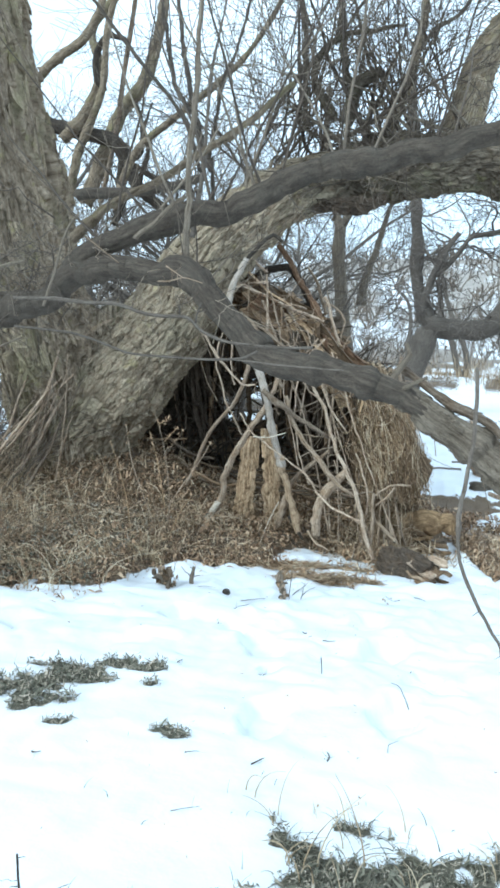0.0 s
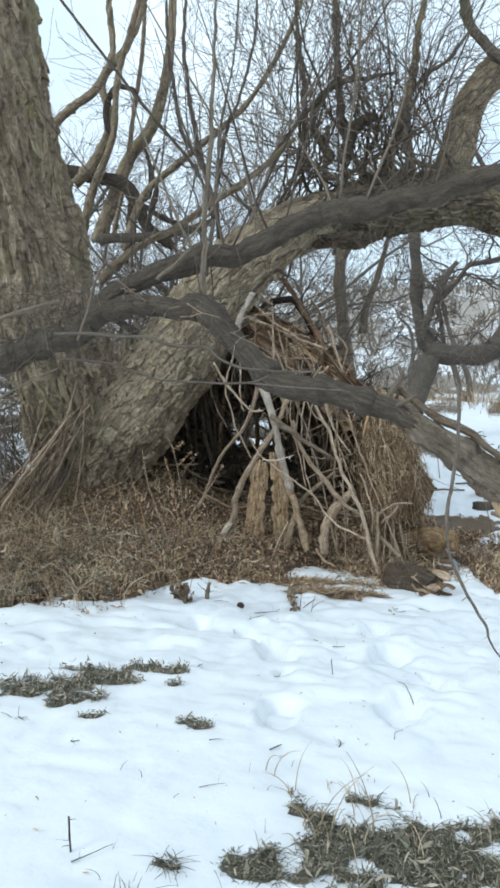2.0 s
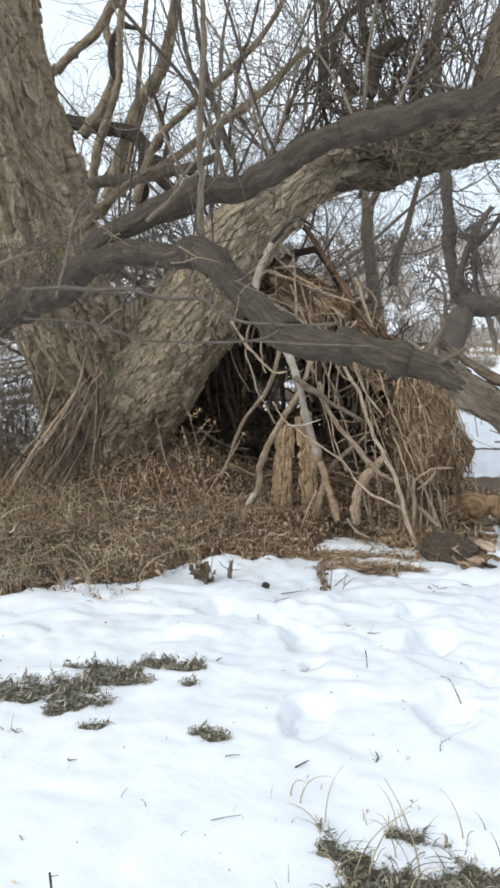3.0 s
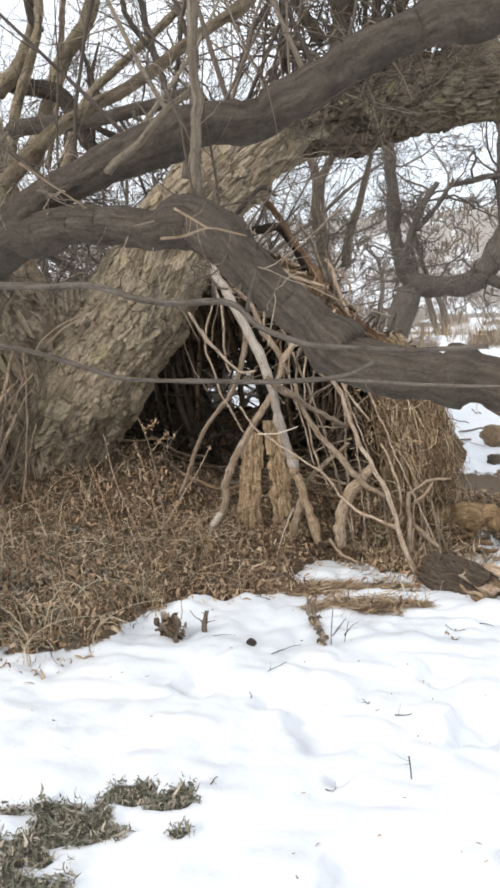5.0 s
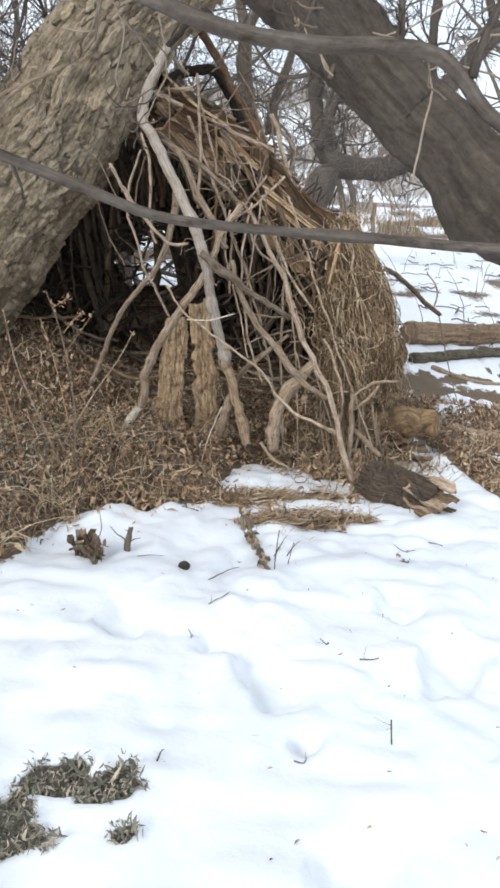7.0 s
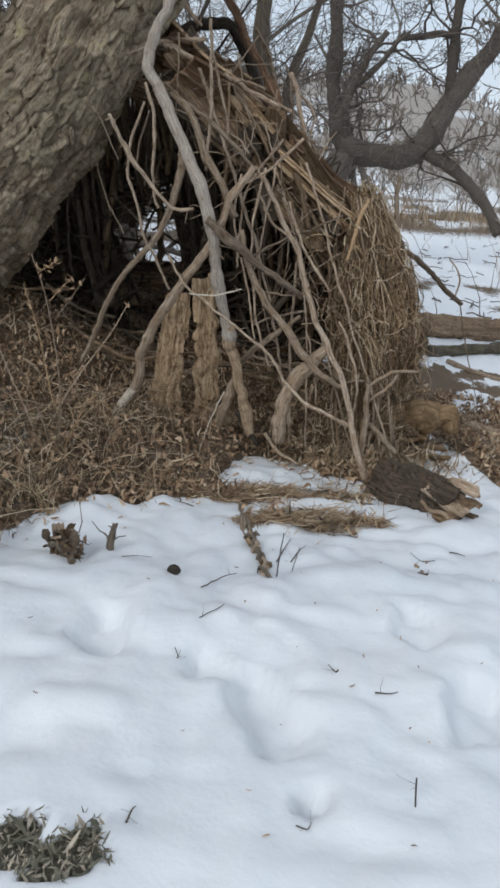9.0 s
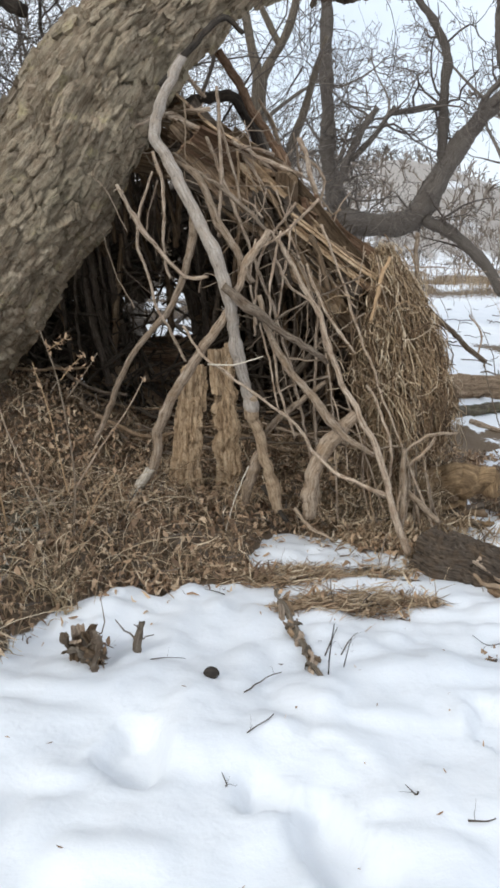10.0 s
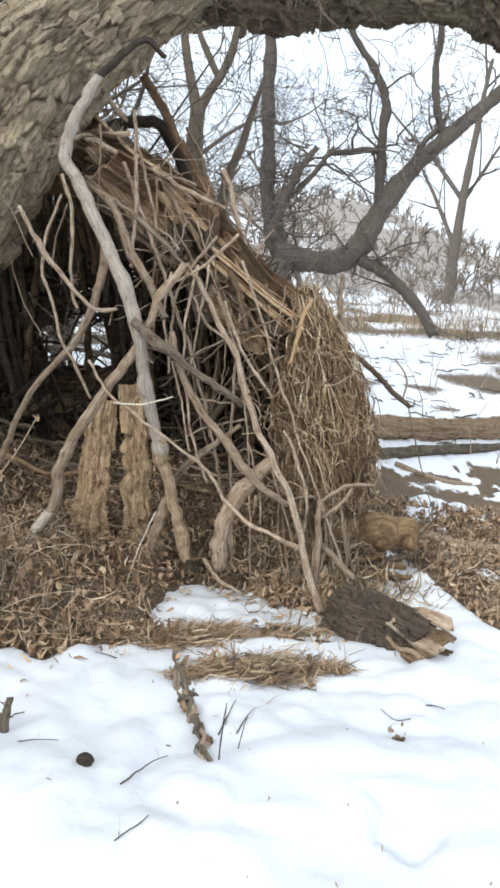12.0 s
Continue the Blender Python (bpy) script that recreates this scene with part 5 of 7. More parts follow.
for k in range(10):
    a = g.uniform(-2.3, -1.0)
    foot = np.array([1.45 + 0.45 * math.cos(a), 0.3 + 0.5 * math.sin(a), 0.0])
    foot[2] = sz(foot[0], foot[1]) - 0.02
    top = np.array([1.36 + 0.28 * math.cos(a) + g.normal(0, 0.08), 0.3 + 0.36 * math.sin(a), g.uniform(0.35, 0.9)])
    stick("stick", [top, (top + foot) / 2 + g.normal(0, 0.03, 3), foot], [g.uniform(0.006, 0.011), g.uniform(0.008, 0.016)], (TWIG, POLE, SLAB)[k % 3], sides=7)
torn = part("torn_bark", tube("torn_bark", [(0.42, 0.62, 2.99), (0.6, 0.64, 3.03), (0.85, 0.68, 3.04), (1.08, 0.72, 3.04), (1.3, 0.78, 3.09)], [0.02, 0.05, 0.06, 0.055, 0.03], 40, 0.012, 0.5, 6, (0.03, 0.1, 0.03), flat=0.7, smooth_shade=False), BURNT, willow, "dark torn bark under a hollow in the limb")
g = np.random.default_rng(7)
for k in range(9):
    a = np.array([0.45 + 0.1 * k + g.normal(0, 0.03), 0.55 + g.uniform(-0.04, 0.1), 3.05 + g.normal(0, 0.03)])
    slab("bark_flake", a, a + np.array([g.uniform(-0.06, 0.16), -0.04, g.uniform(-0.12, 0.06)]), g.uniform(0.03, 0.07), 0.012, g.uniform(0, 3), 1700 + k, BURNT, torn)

# ---- stump, logs and things on the ground ----
stump = thing("rotten_stump", (0.12, 0.0, sz(0.12, 0.0)), "rotten split stump of two upright yellowish wood slabs", "stump")
for name, spine, width, seed in (("left_half", [(0.125, 0.12, 0.75), (0.1, 0.06, 0.4), (0.06, 0.0, -0.14)], 0.168, 501), ("right_half", [(0.3, 0.16, 0.87), (0.33, 0.1, 0.45), (0.37, 0.02, -0.2)], 0.142, 502)):
    g = np.random.default_rng(seed)
    a, b = np.array(spine[0]), np.array(spine[2])
    holes = []
    for _ in range(16):
        q = a + (b - a) * g.uniform(0.02, 0.9)
        holes.append((q[0] + g.uniform(-0.45, 0.45) * width, q[1] - 0.06, q[2], g.uniform(0.012, 0.04), g.uniform(0.015, 0.045)))
    half = part(name, tube(name, spine, [width * 0.4, width * 0.48, width * 0.55], 110, 0.008, 0.22, seed, (0.03, 0.3, 0.045), flat=0.5, smooth_shade=False, dents=holes), ROTTEN, stump)
    for k in range(3):
        top = a + np.array([width * (-0.28 + 0.28 * k), 0.03 * g.normal(), g.uniform(-0.02, 0.05)])
        slab("jagged_top", top, top + (b - a) * g.uniform(0.12, 0.3), width * g.uniform(0.25, 0.45), 0.03, -1.57 + g.normal(0, 0.4), 1900 + seed * 10 + k, ROTTEN, half)


def lying(name, xy0, xy1, r0, r1, mat, label, category, seed, lift=0.7, sag=0.0, sides=20, bark=None, rough=0.15):
    """A log or stick that lies on the ground."""
    pts = [(xy0[0] + (xy1[0] - xy0[0]) * s, xy0[1] + (xy1[1] - xy0[1]) * s) for s in (0, 0.33, 0.67, 1)]
    pts = [(x, y, sz(x, y) + lift * (r0 + (r1 - r0) * i / 3) + (sag if i in (1, 2) else 0)) for i, (x, y) in enumerate(pts)]
    ob = part(name, tube(name, pts, [r0, r1], sides, max(0.008, r0 * 0.35), rough, seed, bark), mat)
    return tagged(ob, label, category)


burnt = thing("charred_log", (1.68, -0.76, sz(1.68, -0.76)), "short blackened hollow log with a torn brown end in the snow", "log")
BL = [(1.5, -0.6), (1.58, -0.68), (1.68, -0.76), (1.78, -0.84), (1.85, -0.9)]
part("burnt_wood", tube("burnt_wood", [(x, y, sz(x, y) + 0.04 - 0.008 * k) for k, (x, y) in enumerate(BL)], [0.14, 0.165, 0.16, 0.145, 0.1], 80, 0.012, 0.34, 511, (0.035, 0.3, 0.035), flat=0.85, smooth_shade=False), BURNT, burnt)
g = np.random.default_rng(513)
for k in range(13):
    a = radians(-35 + 24 * k + g.uniform(-8, 8)) if k < 10 else g.uniform(0, 3.1)
    rim = 0.1 if k < 10 else 0.05
    off = np.array([0.63 * math.cos(a), 0.77 * math.cos(a), math.sin(a)]) * rim
    base = np.array([1.77, -0.83, sz(1.77, -0.83) + 0.04]) + off
    tip = base + np.array([0.74, -0.6, -0.28]) * g.uniform(0.12, 0.25) + off * g.uniform(-0.2, 0.5) + (np.array([0, 0, 0.06]) if k in (3, 4) else 0)
    slab("splinter", base, tip, g.uniform(0.03, 0.075), g.uniform(0.012, 0.026), g.uniform(0, 3.1), 1500 + k, (SLAB, TWIG, FALLEN)[k % 3], burnt)
lying("fallen_log", (2.51, 4.69), (5.27, 6.07), 0.15, 0.14, FALLEN, "long barkless fallen log lying on snow", "log", 513, 0.75, 0.0, 60, (0.05, 0.5, 0.05), 0.16)
lying("fallen_branch", (2.39, 3.55), (4.33, 4.80), 0.07, 0.05, BARK_DARK, "dark fallen branch half sunk in snow", "branch", 514, 0.5, 0.02, 20, (0.01, 0.1, 0.03))
lying("fallen_branch", (2.60, 3.35), (3.22, 2.79), 0.03, 0.02, TWIG, "thin fallen branch on snow and litter", "branch", 515, 0.7)
strip = thing("bark_strip", (0.79, -1.5, sz(0.79, -1.5)), "curled ragged strip of grey-brown bark on the snow", "bark")
g = np.random.default_rng(516)
for k in range(15):
    t = k / 14
    c = np.array([0.72 + 0.16 * t + 0.012 * math.sin(9 * t) + g.normal(0, 0.006), -1.24 - 0.66 * t, 0.0])
    c[2] = sz(c[0], c[1]) + 0.012
    d = np.array([0.014 + g.normal(0, 0.012), -0.07, g.uniform(-0.006, 0.012)])
    slab("flake", c - d, c + d, g.uniform(0.018, 0.042), g.uniform(0.008, 0.018), 0.6 * g.normal(), 1750 + k, (WORN, TWIG, WORN, SLAB)[k % 4], strip)
lump = thing("bark_lump", (0.02, -1.98, sz(0.02, -1.98)), "crumbling lump of bark and grass sunk in the snow", "bark")
g = np.random.default_rng(518)
for k in range(11):
    base = np.array([0.02 + g.normal(0, 0.03), -1.98 + g.normal(0, 0.025), sz(0.02, -1.98) - 0.02])
    slab("flake", base, base + np.array([g.normal(0, 0.025), g.normal(0, 0.02), g.uniform(0.06, 0.13)]), g.uniform(0.025, 0.06), g.uniform(0.008, 0.02), g.uniform(0, 3.1), 1600 + k, (TWIG, SLAB, WORN)[k % 3], lump)
chunk = thing("rotten_chunk", (1.74, 0.15, sz(1.74, 0.15)), "orange-brown chunk of rotten wood at the shelter's foot", "wood")
part("heartwood", tube("heartwood", [(1.44, 0.12, 0.04), (1.58, 0.14, 0.06), (1.74, 0.17, 0.06), (1.92, 0.2, 0.03), (2.08, 0.25, -0.04)], [0.05, 0.09, 0.1, 0.085, 0.04], 60, 0.014, 0.6, 523, None, flat=0.65, wobble=0.03, smooth_shade=False), OCHRE, chunk)
g = np.random.default_rng(525)
for k in range(22):
    c = np.array([g.uniform(1.5, 1.92), g.uniform(0.08, 0.22), 0.0])
    c[2] = sz(c[0], c[1]) + 0.02 + 0.13 * (c[1] / 0.2) * (1 - ((c[0] - 1.74) / 0.3) ** 2)
    d = np.array([g.uniform(0.05, 0.15), g.normal(0, 0.03), g.normal(-0.012, 0.02)])
    slab("splinter", c - d, c + d, g.uniform(0.025, 0.07), g.uniform(0.012, 0.03), g.uniform(-0.3, 1.2), 1800 + k, (OCHRE, SLAB, OCHRE, SHADE_DARK)[k % 4], chunk)
g = np.random.default_rng(524)
n = 2600
x, y = g.normal(1.42, 0.28, n), g.normal(-0.08, 0.2, n)
c = np.stack([x, y, sample(gz, x, y) + 0.005 + g.random(n) * 0.36 * np.exp(-((x - 1.48) / 0.4) ** 2 - ((y - 0.14) / 0.26) ** 2)], -1)
heaped = part("straw_heap", blades("straw_heap", c, g.normal(0.6, 0.9, n), g.normal(0.2, 0.5, n), g.uniform(0.04, 0.2, n), g.uniform(0.003, 0.012, n), g.uniform(-0.5, 0.6, n), g), GRASS)
tagged(heaped, "heap of brown straw under the thatched end", "straw", kind="stuff")
lying("bark_piece", (2.35, 1.2), (3.1, 1.0), 0.05, 0.04, TWIG, "half-buried branch in the litter", "branch", 518, 0.5)
rz_ = sz(0.51, -2.04)
rock = part("rock", tube("rock", [(0.482, -2.04, rz_ + 0.012), (0.492, -2.04, rz_ + 0.013), (0.51, -2.04, rz_ + 0.015), (0.528, -2.038, rz_ + 0.013), (0.538, -2.035, rz_ + 0.012)], [0.006, 0.02, 0.027, 0.019, 0.005], 24, 0.004, 0.1, 520, broken=False, flat=0.75), CHAR)
tagged(rock, "small dark rounded stone on the snow", "stone")
for k, (x, y, h, lx, ly, r) in enumerate([(0.2, -1.9, 0.12, 0.03, 0.0, 0.017), (0.79, -5.02, 0.12, 0.0, 0.0, 0.004), (1.35, -3.15, 0.09, -0.008, 0.02, 0.003), (0.93, -1.95, 0.2, 0.02, 0.02, 0.0028), (0.99, -1.84, 0.12, 0.03, 0.01, 0.002)]):
    z = sz(x, y)
    up = part("plant_stub", tube("plant_stub", [(x, y, z - 0.03), (x + lx * 0.5, y + ly, z + h * 0.5), (x + lx, y + ly, z + h)], [r, r * 0.7], 8, 0.01, 0.4 if k == 0 else 0.25, 530 + k, wobble=0.008 if k == 0 else 0.002, stubs=6 if k == 0 else 4), CHAR if k else WORN)
    tagged(up, "short dead plant stub that stands in the snow", "plant")
g = np.random.default_rng(77)
SNOW_TWIGS = [(0.7, -1.95, 0.24, 60), (0.71, -2.3, 0.12, 50), (0.62, -2.53, 0.05, 110), (0.64, -3.25, 0.06, 80), (1.06, -3.18, 0.04, 20), (1.32, -2.62, 0.07, 5), (1.15, -2.5, 0.04, 140), (1.61, -1.46, 0.12, 160), (0.33, -1.87, 0.13, 10), (1.75, -3.2, 0.18, 120),
              (0.87, -4.96, 0.14, 50), (1.0, -4.1, 0.05, 30), (1.25, -4.05, 0.07, 60), (1.5, -3.9, 0.06, 100), (1.75, -3.75, 0.1, 70), (0.45, -4.3, 0.04, 0), (1.1, -4.45, 0.1, 25), (0.95, -1.6, 0.22, 75), (1.02, -1.62, 0.16, 65), (1.8, -1.35, 0.08, 10), (0.42, -1.2, 0.1, 170)]
for k, (x, y, length, turn) in enumerate(SNOW_TWIGS):
    a = radians(turn)
    dx, dy = length / 2 * math.cos(a), length / 2 * math.sin(a)
    r = 0.0017 + 0.0016 * g.random()
    y -= 0.06
    pts = [(x - dx, y - dy, sz(x - dx, y - dy) + 0.004), (x + g.normal(0, 0.01), y + g.normal(0, 0.01), sz(x, y) + 0.008 + length * 0.03), (x + dx, y + dy, sz(x + dx, y + dy) + 0.01)]
    ob = part("twig", tube("twig", pts, [r, r * 0.5], 6, 0.012, 0.2, 560 + k, wobble=0.003, stubs=2), LIMBTWIG)
    tagged(ob, "thin brown twig lying on the snow", "twig", "twigs on the snow")


# ---- litter, dead grass and turf ----
def scatter(count, seed, x0, x1, y0, y1, least=0.5, spots=None):
    g = np.random.default_rng(seed)
    x, y = g.uniform(x0, x1, count), g.uniform(y0, y1, count)
    keep = sample(gb, x, y) > least
    return x[keep], y[keep], g


def litter(name, label, count, seed, box, length, width, mat, lift=0.02, pitch=0.35, least=0.5):
    x, y, g = scatter(count, seed, *box, least)
    n = len(x)
    c = np.stack([x, y, sample(gz, x, y) + g.uniform(0, 1, n) ** 2 * lift + 0.004], -1)
    ob = part(name, blades(name, c, g.uniform(0, 6.28, n), g.normal(0, pitch, n), g.uniform(*length, n), g.uniform(*width, n), g.uniform(-0.6, 0.6, n), g), mat)
    return tagged(ob, label, "litter", kind="stuff")


litter("leaf_litter", "brown fallen willow leaves heaped before the shelter", 46000, 1, (-3.2, 3.4, -2.9, 2.0), (0.02, 0.08), (0.007, 0.028), LEAVES, 0.07, 0.7, 0.33)
litter("curled_leaves", "large curled tan leaves on the litter", 1500, 7, (-3.0, 2.6, -2.7, 0.9), (0.03, 0.075), (0.012, 0.03), LEAVES, 0.11, 0.8, 0.7)
litter("large_leaves", "broad dead leaves strewn over the litter", 500, 17, (-2.6, 1.9, -2.5, 0.9), (0.05, 0.11), (0.018, 0.04), LEAVES, 0.11, 0.8, 0.7)
litter("twig_litter", "broken brown twigs among the fallen leaves", 6000, 8, (-3.0, 3.0, -2.8, 1.6), (0.05, 0.24), (0.002, 0.007), TWIGS, 0.12, 0.3)
litter("grass_litter", "broken dry grass stems on the litter", 14000, 2, (-3.2, 3.4, -2.8, 1.6), (0.06, 0.26), (0.003, 0.009), GRASS, 0.13, 0.4)


g = np.random.default_rng(41)
x = g.uniform(-2.4, 2.2, 420)
y = np.array([float(litter_edge(v)) for v in x]) + 0.08 - np.abs(g.normal(0, 0.16, 420))
n = len(x)
c = np.stack([x, y, sample(gz, x, y) + g.uniform(0, 1, n) ** 2 * 0.012 + 0.005], -1)
tagged(part("strewn_leaves", blades("strewn_leaves", c, g.uniform(0, 6.28, n), g.normal(0, 0.4, n), g.uniform(0.02, 0.09, n), g.uniform(0.003, 0.016, n), g.uniform(-0.6, 0.6, n), g), LEAVES), "dead leaves and stems strewn over the edge of the snow", "litter", kind="stuff")


def tufts(name, label, spots, per, height, mat, seed, spread_r=0.05, flop=0.6, rad=(0.0012, 0.0026)):
    """Dead grass that springs from points and bows over."""
    g = np.random.default_rng(seed)
    paths, radii = [], []
    s = np.linspace(0, 1, 7)
    for x, y in spots:
        for _ in range(per):
            a, h = g.uniform(0, 6.28), g.uniform(*height)
            bx, by = x + g.normal(0, spread_r), y + g.normal(0, spread_r)
            out = h * flop * g.uniform(0.2, 1.3)
            z = sz(bx, by) - 0.01
            paths.append(np.stack([bx + math.cos(a) * out * s ** 1.7, by + math.sin(a) * out * s ** 1.7, z + h * (s - 0.45 * flop * s ** 2.5)], -1))
            radii.append(g.uniform(*rad) * (1 - 0.7 * s))
    ob = part(name, strands(name, np.array(paths), np.array(radii)), mat)
    return tagged(ob, label, "grass", kind="stuff")


g = np.random.default_rng(12)
x, y, _ = scatter(170, 33, -3.2, 0.35, -2.7, 0.2)
tufts("dead_grass", "tall bleached grass stalks among the litter", list(zip(x, y)), 7, (0.12, 0.42), GRASS, 4, 0.05, 1.0, (0.0014, 0.0034))
x, y, _ = scatter(75, 37, -2.2, 0.4, -2.5, -0.5)
tufts("arched_grass", "coarse dry grass blades bowed over the litter", list(zip(x, y)), 5, (0.14, 0.38), GRASS, 22, 0.05, 1.5, (0.002, 0.0045))
x, y, _ = scatter(110, 36, -2.9, -1.0, -1.9, 0.1)
tufts("weed_stalks", "tall dead brown weed stalks at the foot of the willow", list(zip(x, y)), 3, (0.2, 0.65), GRASS, 21, 0.06, 0.8, (0.002, 0.005))
x, y, _ = scatter(160, 34, 0.3, 3.2, -1.0, 1.5)
tufts("dead_grass", "short dry grass at the foot of the shelter", list(zip(x, y)), 6, (0.06, 0.2), GRASS, 6)
spots = []
for cx, cy, rx, ry in PATCHES:
    if cy > -4.2:
        continue
    m = int(1500 * rx * ry) + 10
    q = g.normal(0, 0.62, (m, 2))
    spots += [(cx + a * rx, cy + b * ry) for a, b in q if sample(gb, cx + a * rx, cy + b * ry) > 0.25]
tufts("winter_turf", "matted grey-green grass that shows through the snow", spots, 7, (0.015, 0.07), TURF, 8, 0.015, 1.5, (0.0012, 0.0028))
litter("turf_litter", "flattened grass and leaves in bare patches", 26000, 3, (0.9, 3.0, -5.6, -4.25), (0.006, 0.03), (0.0018, 0.006), WEEDS, 0.025, 0.6, 0.3)
litter("patch_litter", "clump of grey-green weeds and dead leaves in the snow", 18000, 4, (-0.6, 1.1, -4.2, -3.15), (0.008, 0.04), (0.002, 0.008), WEEDS, 0.022, 0.6, 0.22)

litter("patch_leaves", "curled grey-green leaves in the bare patches", 4200, 9, (-0.6, 3.0, -5.6, -3.15), (0.03, 0.075), (0.005, 0.014), WEEDS, 0.035, 0.6, 0.3)
litter("weed_leaves", "broad curled grey-green leaves over a thawed patch", 420, 19, (-0.6, 0.75, -4.1, -3.2), (0.03, 0.065), (0.007, 0.015), WEEDS, 0.06, 0.7, 0.35)
litter("weed_litter", "grey-green dead weeds among the litter", 9000, 10, (-3.0, -0.4, -2.7, -0.6), (0.02, 0.08), (0.004, 0.014), WEEDS, 0.09, 0.7)


def straw_mat(label, a, b, wide, count, seed, rise=0.035, mat=GRASS):
    """Straw pressed flat in a strip from a to b."""
    g = np.random.default_rng(seed)
    t = g.random(count)
    x = a[0] + (b[0] - a[0]) * t + g.normal(0, 0.03, count)
    y = a[1] + (b[1] - a[1]) * t + g.normal(0, wide, count) * (0.4 + np.sin(t * 3.1))
    z = sample(gz, x, y) + g.random(count) * rise * np.sin(np.clip(t, 0.05, 0.95) * 3.14) + 0.002
    ob = part("straw_mat", blades("straw_mat", np.stack([x, y, z], -1), math.atan2(b[1] - a[1], b[0] - a[0]) + g.normal(0, 0.6, count), g.normal(0, 0.16, count),
                                  g.uniform(0.03, 0.19, count), g.uniform(0.002, 0.008, count), g.uniform(-0.2, 0.25, count), g), mat)
    return tagged(ob, label, "straw", kind="stuff")


straw_mat("flattened mat of dry straw in the snow", (0.74, -1.33), (1.46, -1.14), 0.05, 1000, 14, 0.06)
straw_mat("brown leaves caught in a mat of straw", (0.72, -1.36), (1.46, -1.14), 0.055, 700, 24, 0.03, LEAVES)
straw_mat("strip of dry straw and twigs in the snow", (0.42, -1.02), (1.02, -0.86), 0.045, 700, 15)
straw_mat("brown leaves and twigs in a strip of straw", (0.4, -1.03), (1.05, -0.86), 0.05, 600, 25, 0.02, LEAVES)
straw_mat("thin strip of straw that runs under the snow", (0.95, -0.9), (1.42, -0.74), 0.018, 400, 16, 0.02)


# ---- back of the shelter and the heap at the trunks' foot ----
rng = np.random.default_rng(51)
for k in range(120):
    upright = k % 2
    c = np.array([rng.uniform(-1.8, 1.2), 1.8 + rng.normal(0, 0.13), rng.uniform(0.55, 1.6) if upright else rng.uniform(0.0, 0.85)])
    c[2] -= 0.35 * max(c[0] - 0.2, 0) * upright
    d = np.array([rng.normal(0, 0.28), rng.normal(0, 0.1), rng.uniform(0.2, 0.45)]) if upright else np.array([rng.uniform(0.2, 0.5), rng.normal(0, 0.1), rng.normal(0, 0.09)])
    wide = rng.uniform(0.08, 0.2)
    if in_gap([c - d, c + d, c + d + (0, 0, 0.04)]):
        c = c + np.array([0, 0, 0.62 if c[2] > 0.93 else -0.35])
        d = d * (1, 1, 0.45)
    # Light and shade by wood: upper slabs dark, low ones paler as if lit.
    slab("back_slab", c - d, c + d, wide, 0.025, 1.57 + rng.normal(0, 0.5), 420 + k, SHADE_DARK if upright else (SLAB, RUST, FALLEN)[k // 2 % 3], shelter)
n, kept = 2400, []
c = np.stack([rng.uniform(-1.9, 1.25, n), rng.uniform(1.3, 2.15, n), rng.uniform(0.2, 1.8, n)], -1)
c[:, 2] -= 0.38 * np.clip(c[:, 0] - 0.2, 0, 2) * (c[:, 2] > 0.8)
d = rng.normal(0, 1, (n, 3)) * (1.0, 0.35, 0.8)
d = d / np.linalg.norm(d, axis=1)[:, None] * rng.uniform(0.08, 0.4, n)[:, None]
for k in range(n):
    if k % 9 == 0 or not in_gap([c[k] - d[k], c[k] + d[k]]):
        kept.append(np.array([c[k] - d[k], c[k] - 0.35 * d[k] + rng.normal(0, 0.02, 3), c[k] + 0.35 * d[k] + rng.normal(0, 0.02, 3), c[k] + d[k]]))
tagged(part("brush_tangle", strands("brush_tangle", np.array(kept), rng.uniform(0.003, 0.013, len(kept))[:, None] * np.ones((1, 4)), 5), SHADE_DARK, shelter, "dark tangle of dead brush at the back"), kind="stuff")
for k in range(34):
    x, y = rng.uniform(-1.3, 1.1), rng.uniform(0.35, 1.45)
    a, half = rng.normal(0, 0.3), rng.uniform(0.2, 0.55)
    dx, dy = half * math.cos(a), 0.5 * half * math.sin(a)
    lift = rng.uniform(0.01, 0.2)
    r = rng.uniform(0.008, 0.026)
    ends = [(x + s_ * dx, y + s_ * dy, max(sz(x + s_ * dx, y + s_ * dy), sz(x, y)) + lift + s_ * rng.normal(0, 0.03)) for s_ in (-1, 0, 1)]
    stick("floor_stick", ends, [r, r * 0.8], (SLAB, TWIG, SHADE_DARK)[k % 3], sides=7)
heap = thing("stick_heap", (-1.9, -0.2, sz(-1.9, -0.2)), "bundle of thin bleached sticks leaning at the foot of the willow", "sticks")
rng = np.random.default_rng(61)
for k in range(24):
    t = rng.random()
    top = np.array([-1.5 - 0.4 * t + rng.normal(0, 0.12), -0.4 + rng.normal(0, 0.14), 1.5 - 0.55 * t + rng.normal(0, 0.16)])
    foot = np.array([top[0] - rng.uniform(0.2, 1.0), -0.5 + rng.normal(0, 0.25), 0])
    foot[2] = sz(foot[0], foot[1])
    r = rng.uniform(0.006, 0.018)
    part("stick", tube("stick", [top, (top + foot) / 2 + rng.normal(0, 0.03, 3), foot], [r * 0.7, r], 7, 0.03, 0.12, 640 + k, wobble=0.008, stubs=3), POLE if k % 2 else TWIG, heap)


